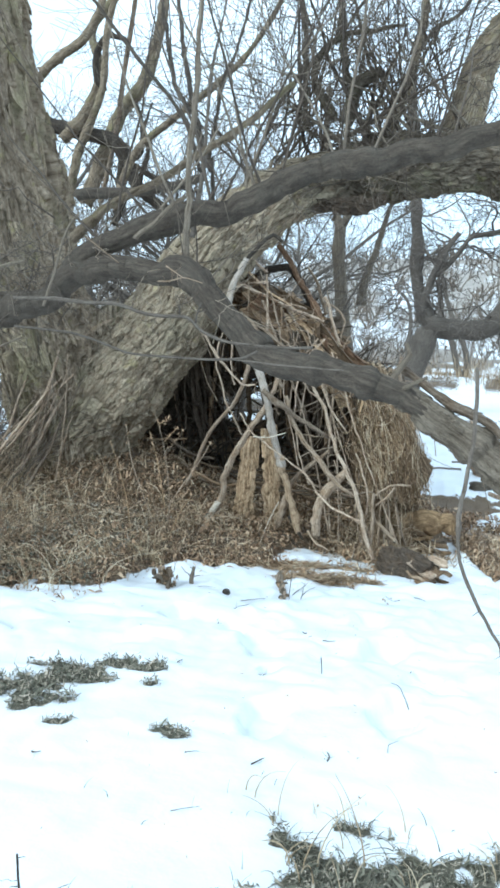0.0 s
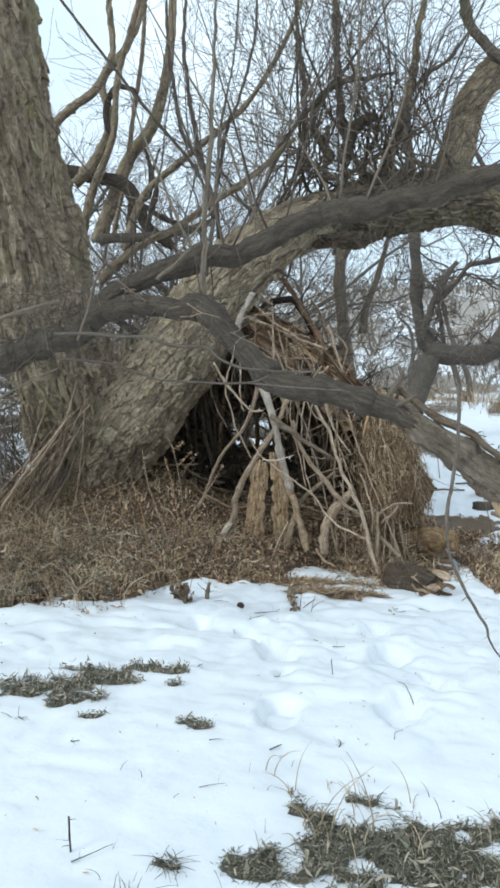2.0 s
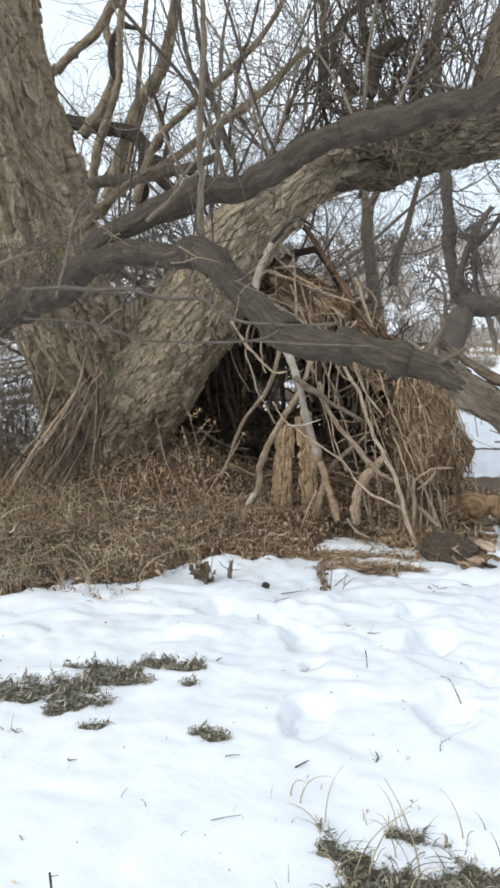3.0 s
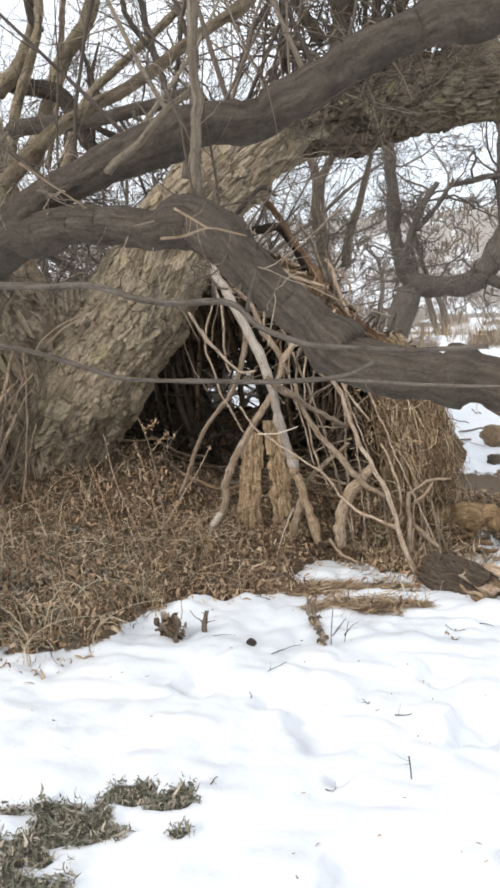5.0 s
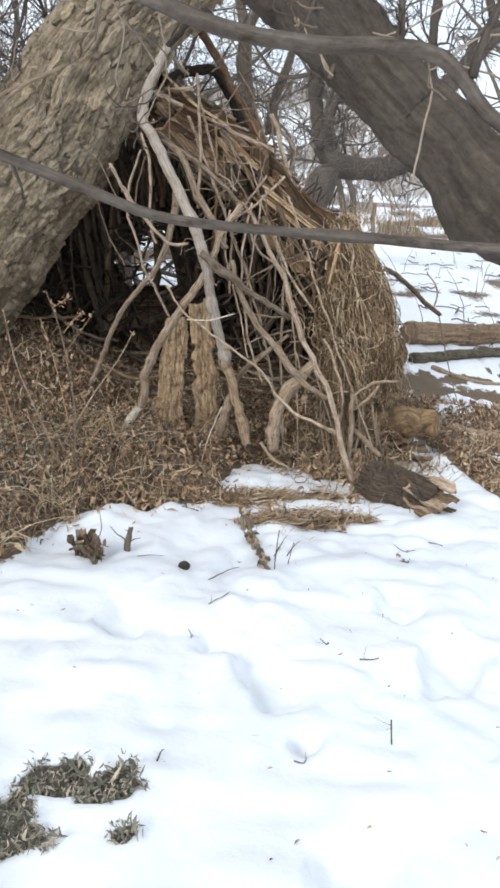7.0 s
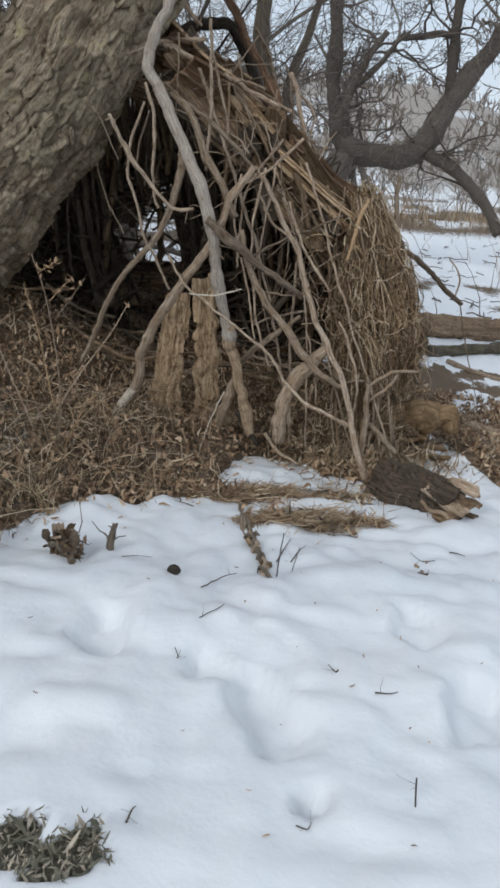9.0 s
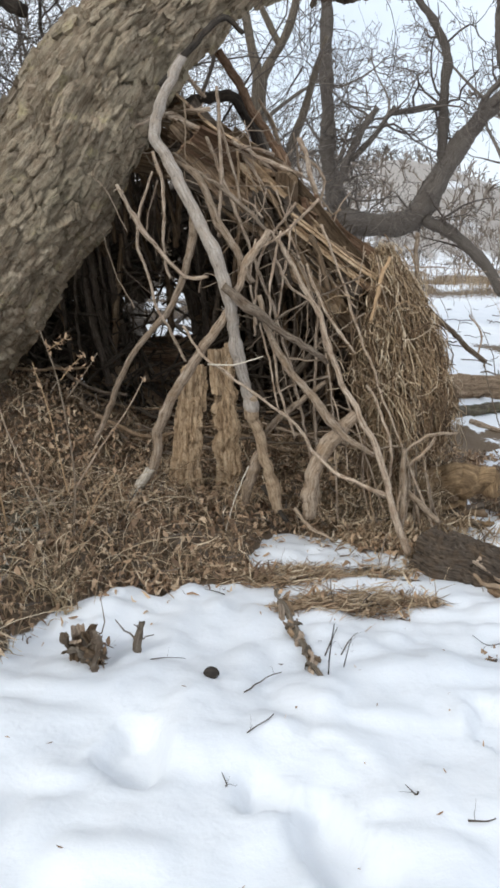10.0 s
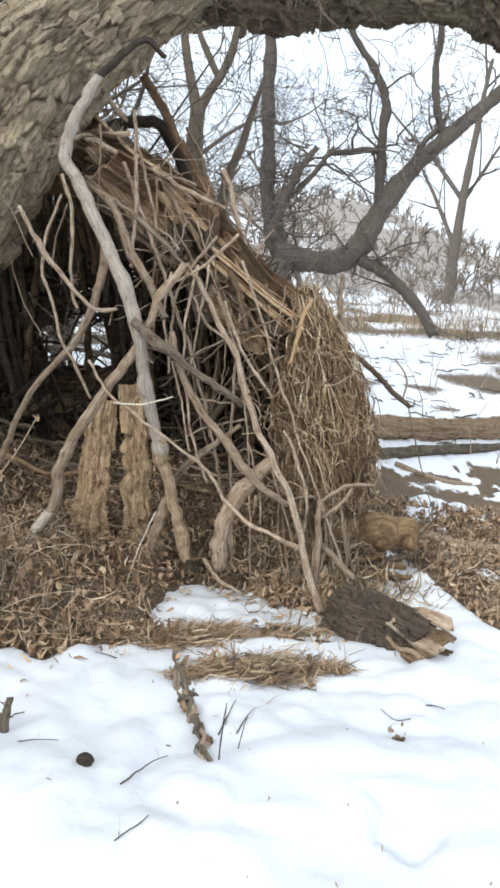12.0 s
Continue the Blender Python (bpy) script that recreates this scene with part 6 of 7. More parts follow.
# ---- bare branches: shoots, crowns and brush ----
def grow(out, rng, start, way, length, radius, level, kids, wig=0.22, lift=0.05, spread_a=0.7, ratio=(0.4, 0.75), k=8):
    """A branch with its side branches; every one is a path of k points."""
    way = np.array(way, float) / np.linalg.norm(way)
    pts, p, d = [np.array(start, float)], np.array(start, float), way
    for _ in range(k - 1):
        d = d + rng.normal(0, wig / 2.2, 3) + np.array([0, 0, lift])
        d /= np.linalg.norm(d)
        p = p + d * length / (k - 1)
        pts.append(p)
    pts = np.array(pts)
    out[level].append((pts, radius * (1 - 0.72 * np.linspace(0, 1, k))))
    if level + 1 < len(out) and level < len(kids):
        for _ in range(kids[level]):
            s = rng.uniform(0.22, 0.98)
            i = min(int(s * (k - 1)), k - 2)
            base = pts[i] + (pts[i + 1] - pts[i]) * (s * (k - 1) - i)
            side = rng.normal(0, 1, 3)
            axis = pts[i + 1] - pts[i]
            axis /= np.linalg.norm(axis)
            side -= axis * np.dot(side, axis)
            side /= np.linalg.norm(side)
            turn = axis + side * spread_a * rng.uniform(0.5, 1.4)
            grow(out, rng, base, turn, length * rng.uniform(*ratio) * (1.15 - 0.5 * s), radius * (1 - 0.72 * s) * rng.uniform(0.4, 0.65), level + 1, kids, wig, lift, spread_a, ratio, k)


def bundle(name, branches, sides=4):
    return strands(name, np.array([b[0] for b in branches]), np.array([b[1] for b in branches]), sides)


def bare_tree(name, label, x, y, stems, seed, kids=(6, 6, 5), lift=0.0, thin=0.004, wig=0.62):
    """A leafless tree: stems of (way, length, radius), then limbs, boughs and twigs."""
    rng = np.random.default_rng(seed)
    z = sz(x, y)
    ob = thing(name, (x, y, z), label, "tree", "bare trees behind the shelter")
    levels = [[] for _ in range(len(kids) + 1)]
    for way, length, radius in stems:
        grow(levels, rng, (x + rng.normal(0, 0.1), y + rng.normal(0, 0.1), z - 0.15), way, length, radius, 0, kids, wig, lift)
    for lv in levels:
        for pts, _ in lv:
            pts[:, 1] = np.where(pts[:, 1] < 2.2, 2.2 + 0.5 * (2.2 - pts[:, 1]), pts[:, 1])
    for pts, radii in levels[0]:
        part("trunk", tube("trunk", list(pts), list(radii), 12, 0.12, 0.1, seed), BARK_FAR, ob)
    for pts, radii in levels[1]:
        part("limb", strands("limb", pts[None], np.maximum(radii, thin)[None], 6), BARK_FAR, ob)
    rest = [b for lv in levels[2:] for b in lv]
    rest = [(p, np.maximum(r, thin * np.linspace(1, 0.6, len(r)))) for p, r in rest]
    tagged(part("twig_crown", bundle("twig_crown", rest, 3), TWIGS, ob), kind="stuff")
    return ob


TREE = "leafless multi-stemmed willow with a haze of thin twigs"
for k, (x, y, lean, h, n, r) in enumerate([(-3.6, 4.2, -0.1, 5.5, 3, 0.1), (-2.0, 6.5, 0.15, 6.0, 3, 0.1), (-5.6, 7.5, 0.0, 6.5, 3, 0.13), (-3.6, 11, 0.1, 7.5, 3, 0.13), (-7.0, 13, 0.1, 8.5, 3, 0.16),
                                           (-1.6, 15, 0.0, 8.0, 3, 0.14), (2.9, 24, 0.1, 6.5, 2, 0.14), (-6, 20, 0.0, 9, 3, 0.17), (0.2, 27, 0.0, 8, 2, 0.15), (-7, 4.0, 0.1, 6, 3, 0.13), (-2.7, 3.4, 0.15, 5.5, 3, 0.075), (-1.2, 5.2, -0.1, 5.5, 3, 0.08), (-4.4, 5.6, 0.15, 6.0, 3, 0.1)]):
    g = np.random.default_rng(700 + k)
    stems = [((lean + g.normal(0, 0.32), g.normal(-0.05, 0.25), 1.0), h * g.uniform(0.7, 1.1), r * (g.uniform(0.45, 0.85) if x < 0 else 1.0)) for _ in range(n + 1 if x < 0 else n)]
    bare_tree("bare_tree", TREE, x, y, stems, 720 + k, (6, 7, 5) if x < 0 else (5, 4, 3))
bare_tree("bare_tree", "leafless tree with one stout pale trunk", 14.3, 45, [((-0.03, 0.0, 1.0), 15.0, 0.4)], 765, (6, 5, 3), wig=0.1)


# the crooked tree on the flat, with its limb that dips and rises
crooked = thing("crooked_tree", (1.7, 13.0, sz(1.7, 13.0)), "crooked leafless tree with a limb that dips and rises", "tree")
ZL = {}
for name, pts, radii in (
        ("trunk", [(0.98, 13.00, 0.04), (1.24, 13.00, 0.83), (1.46, 13.00, 1.61), (1.73, 13.00, 2.01)], [0.34, 0.3, 0.28, 0.26]),
        ("dipping_limb", [(1.60, 13.00, 2.02), (2.06, 13.00, 1.92), (2.65, 13.00, 1.90), (3.20, 13.00, 2.05), (3.57, 13.00, 2.59), (4.01, 13.00, 3.41), (4.57, 13.00, 4.15), (5.25, 13.00, 4.81), (6.04, 13.00, 5.50), (7.02, 13.00, 6.50)], [0.28, 0.27, 0.25, 0.25, 0.23, 0.2, 0.19, 0.17, 0.15, 0.12]),
        ("limb", [(1.64, 13.00, 2.00), (1.40, 13.00, 2.61), (1.23, 13.00, 3.34), (1.23, 13.00, 4.29), (1.15, 13.00, 5.33), (1.15, 13.00, 6.34), (0.98, 13.00, 7.63), (1.03, 13.00, 8.89)], [0.25, 0.19, 0.16, 0.15, 0.145, 0.13, 0.11, 0.08]),
        ("limb", [(3.76, 13.00, 3.07), (3.74, 13.00, 3.69), (3.70, 13.00, 4.52), (3.73, 13.00, 5.33), (3.40, 13.00, 6.00), (2.98, 13.00, 6.53), (2.56, 13.00, 7.28)], [0.12, 0.11, 0.1, 0.09, 0.08, 0.06, 0.04]),
        ("bough", [(3.70, 13.00, 4.31), (3.35, 13.00, 4.33), (3.07, 13.00, 4.28), (2.67, 13.00, 4.24), (2.43, 13.00, 4.11)], [0.07, 0.07, 0.06, 0.05, 0.03]),
        ("bough", [(5.08, 13.00, 4.65), (4.85, 13.00, 5.27), (4.74, 13.00, 6.06), (4.78, 13.00, 6.84), (4.57, 13.00, 7.69)], [0.09, 0.08, 0.07, 0.06, 0.04]),
        ("bough", [(4.45, 13.00, 4.09), (4.59, 13.00, 4.51), (4.93, 13.00, 4.87), (5.09, 13.00, 5.11)], [0.06, 0.06, 0.05, 0.04]),
        ("low_bough", [(3.46, 12.80, 1.96), (3.96, 12.60, 1.71), (4.40, 12.40, 1.32), (4.78, 12.20, 0.89), (5.03, 12.00, 0.44)], [0.12, 0.13, 0.12, 0.12, 0.1]),
        ("bough", [(1.38, 12.80, 2.35), (1.59, 12.60, 3.08), (1.91, 12.40, 3.77), (2.24, 12.40, 4.24)], [0.1, 0.09, 0.07, 0.05]),
        ("bough", [(1.76, 12.50, 3.25), (2.28, 12.50, 3.80), (2.61, 12.50, 4.28)], [0.05, 0.04, 0.03])):
    part(name, tube(name, pts, radii, 18, 0.06, 0.2, 800 + len(ZL), (0.02, 0.2, 0.08)), BARK_FAR, crooked)
    ZL[name + str(len(ZL))] = (np.array(pts), radii)
rng = np.random.default_rng(81)
levels = [[] for _ in range(4)]
for name, (pts, radii) in ZL.items():
    if name.startswith("trunk"):
        continue
    for _ in range(6 if "dipping" not in name else 10):
        i = rng.integers(1, len(pts))
        s = rng.random()
        base = pts[i - 1] + (pts[i] - pts[i - 1]) * s
        grow(levels, rng, base, rng.normal(0, 1, 3) * (1, 0.6, 0.8) + (0, 0, 0.35), rng.uniform(0.5, 2.2), 0.034, 0, (5, 3, 2), 0.75, -0.02, 1.1)
tagged(part("twig_crown", bundle("twig_crown", [(p, np.maximum(r, 0.006)) for lv in levels for p, r in lv], 3), TWIGS, crooked), kind="stuff")

# the forked tree close behind the shelter
forked = thing("forked_tree", (0.6, 6.0, sz(0.6, 6.0)), "pale forked tree with thin upswept limbs", "tree")
for k, (name, pts, radii) in enumerate((
        ("trunk", [(0.34, 6.00, 0.94), (0.27, 6.00, 1.77), (0.19, 6.00, 2.63), (0.15, 6.00, 3.16), (0.17, 6.00, 3.57)], [0.13, 0.12, 0.11, 0.105, 0.1]),
        ("limb", [(0.17, 6.00, 3.54), (0.06, 6.00, 4.00), (-0.02, 6.00, 4.45), (-0.08, 6.00, 5.09), (-0.03, 6.00, 5.83)], [0.075, 0.06, 0.055, 0.05, 0.04]),
        ("limb", [(0.17, 6.00, 3.54), (0.33, 6.00, 3.81), (0.51, 6.00, 4.09), (0.64, 6.00, 4.49), (0.70, 6.00, 5.06)], [0.07, 0.06, 0.055, 0.05, 0.04]),
        ("limb", [(0.42, 6.00, 3.98), (0.27, 6.00, 4.27), (0.15, 6.00, 4.53), (0.10, 6.00, 4.84)], [0.04, 0.04, 0.035, 0.03]),
        ("limb", [(0.50, 6.50, 2.33), (0.56, 6.50, 2.78), (0.74, 6.50, 3.23), (0.87, 6.50, 3.67), (1.04, 6.50, 4.17)], [0.09, 0.07, 0.055, 0.045, 0.03]))):
    part(name, tube(name, pts, radii, 14, 0.06, 0.1, 840 + k), WORN, forked)
rng = np.random.default_rng(82)
levels = [[] for _ in range(4)]
for _ in range(30):
    a = np.array((0.75, 6.0, 2.4)) + rng.normal(0, 1, 3) * (0.55, 0.4, 0.8)
    grow(levels, rng, a, rng.normal(0, 1, 3) * (1, 0.7, 0.7) + (0, 0, 0.5), rng.uniform(0.5, 1.4), 0.011, 0, (4, 4, 2), 0.35, 0.02)
tagged(part("twig_crown", bundle("twig_crown", [(p, np.maximum(r, 0.0025)) for lv in levels for p, r in lv], 3), TWIGS, forked), kind="stuff")

# dark crooked branch and pale stems beside the upright trunk
for k, (pts, radii, m) in enumerate((
        ([(-3.5, 2.2, 4.57), (-2.9, 2.2, 4.42), (-2.45, 2.2, 4.3), (-2.18, 2.2, 4.2), (-2.02, 2.2, 3.98), (-1.9, 2.2, 3.68), (-1.72, 2.2, 3.5), (-1.5, 2.1, 3.36)], [0.08, 0.085, 0.085, 0.09, 0.08, 0.075, 0.065, 0.05], CHAR),
        ([(-2.04, 2.2, 4.0), (-2.1, 2.2, 3.72), (-2.12, 2.2, 3.45), (-2.2, 2.15, 3.2)], [0.07, 0.07, 0.065, 0.05], CHAR),
        ([(-2.0, 2.2, 3.95), (-1.83, 2.2, 4.05), (-1.8, 2.2, 4.35), (-1.86, 2.2, 4.62)], [0.035, 0.03, 0.026, 0.015], CHAR),
        ([(-1.9, 2.2, 3.9), (-1.62, 2.2, 3.72), (-1.35, 2.2, 3.62), (-1.05, 2.2, 3.52)], [0.03, 0.03, 0.024, 0.014], CHAR),
        ([(-2.46, 1.50, 3.45), (-2.32, 1.50, 3.92), (-2.15, 1.50, 4.25), (-1.98, 1.50, 4.64), (-1.88, 1.50, 5.30), (-1.58, 1.50, 6.10), (-1.42, 1.50, 6.71)], [0.055, 0.05, 0.045, 0.04, 0.034, 0.028, 0.022], BARK_MOSS_SHADE),
        ([(-2.75, 2.5, 3.56), (-2.46, 2.5, 4.16), (-2.23, 2.5, 4.6), (-1.87, 2.5, 5.02), (-1.65, 2.5, 5.59), (-1.55, 2.5, 6.17), (-1.5, 2.5, 6.81)], [0.095, 0.09, 0.085, 0.078, 0.066, 0.056, 0.05], BARK_MOSS_SHADE),
        ([(-2.40, 2.20, 3.48), (-2.16, 2.20, 4.28), (-2.01, 2.20, 5.06), (-1.85, 2.20, 5.82), (-1.76, 2.20, 6.71)], [0.03, 0.028, 0.027, 0.025, 0.02], TWIG),
        ([(-2.04, 1.80, 3.33), (-1.73, 1.80, 3.95), (-1.29, 1.80, 4.27), (-0.68, 1.80, 4.66), (-0.28, 1.85, 5.02), (0.18, 1.90, 5.74), (0.48, 1.90, 6.59), (0.61, 1.90, 7.50)], [0.05, 0.045, 0.04, 0.035, 0.03, 0.024, 0.016, 0.006], BARK_MOSS_SHADE))):
    part("branch", tube("branch", pts, radii, 20, 0.03, 0.12, 860 + k, (0.008, 0.1, 0.04)), m, willow)

# boughs and dead branches that rise behind and above the leaning trunk
for k, (pts, radii, m) in enumerate((
        ([(0.46, 1.10, 3.89), (0.46, 1.10, 4.70), (0.42, 1.10, 5.16), (0.40, 1.10, 5.56), (0.46, 1.10, 6.32)], [0.03, 0.028, 0.025, 0.022, 0.014], BARK_DARK),
        ([(0.93, 1.10, 3.97), (0.86, 1.10, 4.49), (0.84, 1.10, 4.74), (0.82, 1.10, 5.28), (0.81, 1.10, 5.72), (0.88, 1.10, 6.57)], [0.042, 0.04, 0.037, 0.034, 0.03, 0.016], BARK_DARK),
        ([(-0.51, 0.90, 3.50), (-0.65, 0.90, 4.00), (-0.75, 0.90, 4.54), (-0.81, 0.90, 5.01), (-0.82, 0.90, 5.41), (-0.71, 0.90, 6.07)], [0.03, 0.028, 0.023, 0.02, 0.017, 0.01], LIMBTWIG),
        ([(-0.65, 0.90, 4.00), (-0.86, 0.90, 4.34), (-0.94, 0.90, 4.79), (-1.00, 0.90, 5.26), (-1.00, 0.90, 5.89)], [0.02, 0.02, 0.017, 0.014, 0.01], LIMBTWIG),
        ([(-0.53, 0.90, 3.57), (-0.38, 0.90, 4.27), (-0.19, 0.90, 4.71), (-0.03, 0.90, 5.20), (0.03, 0.90, 5.85)], [0.02, 0.018, 0.014, 0.012, 0.008], LIMBTWIG),
        ([(0.93, 0.80, 3.84), (0.97, 0.80, 4.03), (1.05, 0.80, 4.19), (1.22, 0.80, 4.26)], [0.07, 0.066, 0.064, 0.056], BARK_DARK),
        ([(0.77, 0.90, 3.93), (0.63, 0.90, 4.17), (0.58, 0.90, 4.37), (0.69, 0.90, 4.58), (0.89, 0.90, 4.67), (1.18, 0.90, 4.69), (1.46, 0.90, 4.70)], [0.045, 0.04, 0.034, 0.032, 0.027, 0.022, 0.012], BARK_DARK),
        ([(1.28, 1.60, 3.94), (1.43, 1.60, 4.29), (1.52, 1.60, 4.65), (1.61, 1.60, 5.04), (1.65, 1.60, 5.38), (1.73, 1.60, 5.76), (1.77, 1.60, 6.59)], [0.05, 0.047, 0.043, 0.04, 0.036, 0.03, 0.02], BARK_MOSS_SHADE),
        ([(1.52, 1.60, 4.65), (1.73, 1.60, 4.91), (1.96, 1.60, 5.02), (2.19, 1.60, 5.31)], [0.025, 0.022, 0.018, 0.012], BARK_FAR),
        ([(2.08, 0.80, 5.41), (2.14, 0.80, 5.09), (2.25, 0.80, 4.90), (2.45, 0.80, 4.68), (2.69, 0.80, 4.57)], [0.04, 0.045, 0.05, 0.05, 0.05], BARK_DARK),
        ([(-2.76, 2.0, 4.23), (-2.41, 2.0, 4.57), (-2.23, 2.0, 4.98), (-2.33, 2.0, 5.43), (-1.95, 2.0, 5.88), (-1.74, 2.0, 6.33), (-1.6, 2.0, 7.2)], [0.07, 0.064, 0.058, 0.05, 0.046, 0.04, 0.03], BARK_MOSS_SHADE),
        ([(-2.81, 1.60, 4.89), (-2.51, 1.60, 5.05), (-2.25, 1.60, 5.20), (-2.05, 1.60, 5.47), (-1.98, 1.60, 5.72), (-2.00, 1.60, 6.23), (-1.91, 1.60, 7.08)], [0.055, 0.05, 0.045, 0.04, 0.036, 0.03, 0.02], BARK_MOSS_SHADE),
        ([(-2.16, 1.90, 4.73), (-2.25, 1.90, 4.93), (-2.23, 1.90, 5.16), (-2.07, 1.90, 5.33), (-1.90, 1.90, 5.28), (-1.77, 1.90, 5.15)], [0.04, 0.038, 0.035, 0.032, 0.026, 0.014], CHAR),
        ([(-1.69, 1.80, 3.59), (-1.57, 1.80, 3.96), (-1.61, 1.80, 4.23), (-1.50, 1.80, 4.49)], [0.025, 0.024, 0.018, 0.01], CHAR),
        ([(-0.02, 1.40, 3.94), (0.19, 1.40, 4.35), (0.48, 1.40, 4.62), (0.77, 1.40, 4.89), (1.08, 1.40, 5.25), (1.38, 1.40, 5.67)], [0.022, 0.02, 0.018, 0.016, 0.013, 0.008], LIMBTWIG))):
    part("branch", tube("branch", pts, radii, 14, 0.03, 0.16, 880 + k, (0.008, 0.1, 0.04), wobble=0.01), m, willow)
part("branch", tube("branch", [(1.05, -3.95, 3.5), (1.02, -3.95, 3.1), (0.99, -3.95, 2.75), (0.965, -3.95, 2.52), (0.955, -3.95, 2.42), (0.95, -3.95, 2.32), (0.94, -3.95, 2.2), (0.93, -3.94, 2.06)], [0.003, 0.006, 0.009, 0.011, 0.0115, 0.0115, 0.012, 0.014], 14, 0.02, 0.12, 899, (0.002, 0.06, 0.014), wobble=0.006), WORN, near_tree, "greyish upright shoot")

# shoots that spring from the limbs of the willow
rng = np.random.default_rng(83)
levels = [[] for _ in range(3)]
lean = np.array([tuple(q) for q in LEAN])
for k in range(74):
    s = rng.uniform(5.2, 10.5)
    i = int(s)
    base = lean[i] + (lean[i + 1] - lean[i]) * (s - i) + np.array([0, rng.uniform(-0.3, 0.3), 0.28])
    way = np.array([rng.normal(-0.1, 0.7), rng.normal(-0.1, 0.4), 1.0])
    grow(levels, rng, base, way, rng.uniform(0.9, 3.2), rng.uniform(0.005, 0.014), 0, (6, 3), 0.42, 0.0, 1.0)
for k in range(18):
    s = rng.uniform(5.0, 10.0)
    i = int(s)
    base = lean[i] + (lean[i + 1] - lean[i]) * (s - i) + np.array([0, rng.uniform(-0.3, 0.3), 0.2])
    grow(levels, rng, base, (rng.normal(0.0, 0.9), rng.normal(-0.1, 0.4), 1.0), rng.uniform(0.8, 2.4), rng.uniform(0.014, 0.034), 0, (6, 3), 0.6, 0.0, 1.1)
for k in range(55):
    s = rng.uniform(6.3, 9.5)
    i = int(s)
    base = lean[i] + (lean[i + 1] - lean[i]) * (s - i) + np.array([0, -0.3, rng.uniform(-0.1, 0.35)])
    grow(levels, rng, base, rng.normal(0, 1, 3) * (1, 0.5, 0.6) + (0, -0.4, 0.1), rng.uniform(0.3, 0.9), rng.uniform(0.004, 0.009), 0, (4, 2), 0.3, 0.0)
tagged(part("shoot_tangle", bundle("shoot_tangle", [(p, np.maximum(r, 0.0023)) for lv in levels for p, r in lv], 4), SHOOTS, willow, "thin upright shoots and dead twigs"), kind="stuff")
levels = [[] for _ in range(3)]
near = np.array([tuple(q) for q in HIGH] + [tuple(q) for q in LOW[3:12]])
for k in range(24):
    base = near[rng.integers(0, len(near))] + rng.normal(0, 0.04, 3)
    grow(levels, rng, base, rng.normal(0, 1, 3) * (1, 0.35, 0.7) + (0, 0.2, 0.5), rng.uniform(0.15, 0.6), rng.uniform(0.002, 0.004), 0, (3, 2), 0.3, 0.03)
for k in range(75):
    s = rng.uniform(2.0, 5.2)
    i = int(s)
    base = np.array(LOW[i]) + (np.array(LOW[i + 1]) - np.array(LOW[i])) * (s - i) + rng.normal(0, 0.05, 3) + np.array([0, 0, 0.1 * (k % 3)])
    grow(levels, rng, base, rng.normal(0, 1, 3) * (1, 0.5, 0.9), rng.uniform(0.12, 0.5), rng.uniform(0.0018, 0.0042), 0, (4, 2), 0.45, -0.03)
for k in range(22):
    i = int(rng.integers(1, len(HIGH) - 2))
    base = np.array(HIGH[i]) + (np.array(HIGH[i + 1]) - np.array(HIGH[i])) * rng.random()
    grow(levels, rng, base, (rng.normal(0.0, 0.5), rng.normal(0.15, 0.2), 1.0), rng.uniform(0.5, 1.7), rng.uniform(0.003, 0.007), 0, (3, 2), 0.2, 0.03)
keep = [(p, np.maximum(r, 0.0009)) for lv in levels for p, r in lv if p[:, 1].min() > -4.32 and not np.any((p[:, 0] > 0.3) & (p[:, 2] < 1.84))]
tagged(part("twig_crown", bundle("twig_crown", keep, 4), SHOOTS, near_tree), kind="stuff")

levels = [[] for _ in range(3)]
low, high = np.array(LOW), np.array(HIGH)
for k in range(20):
    line, lo, hi = (low, 4, 13) if k % 5 < 3 else (high, 0, 9)
    s = rng.uniform(lo, hi)
    i = int(s)
    base = line[i] + (line[i + 1] - line[i]) * (s - i) + rng.normal(0, 0.03, 3)
    grow(levels, rng, base, rng.normal(0, 1, 3) * (1, 0.5, 0.7) + (0, 0, 0.15), rng.uniform(0.1, 0.45), rng.uniform(0.0014, 0.0032), 0, (3, 2), 0.5, 0.0, 1.0)
keep = [(p, np.maximum(r, 0.0011)) for lv in levels for p, r in lv if p[:, 1].min() > -4.3 and p[:, 2].min() > 1.75]
tagged(part("twig_tangle", bundle("twig_tangle", keep, 4), GREYTWIG, near_tree, "brown dead twigs"), kind="stuff")

# thickets on the flat and scrub on the hill
rng = np.random.default_rng(84)
levels = [[] for _ in range(3)]
for k in range(330):
    az, d = radians(rng.uniform(-48, 36)), rng.uniform(33, 72)
    x, y = d * math.sin(az), d * math.cos(az) - 4
    for _ in range(3):
        grow(levels, rng, (x + rng.normal(0, 0.4), y, sz(x, y) - 0.1), (rng.normal(0, 0.4), rng.normal(0, 0.3), 1), rng.uniform(0.8, 2.2), 0.03, 0, (4, 3), 0.25, 0.02, 0.6, (0.35, 0.6), 5)
tagged(part("thicket", bundle("thicket", [(p, np.maximum(r, 0.012)) for lv in levels for p, r in lv], 3), BRUSH), "grey leafless thicket on the snowy flat", "bushes", kind="stuff")
levels = [[] for _ in range(2)]
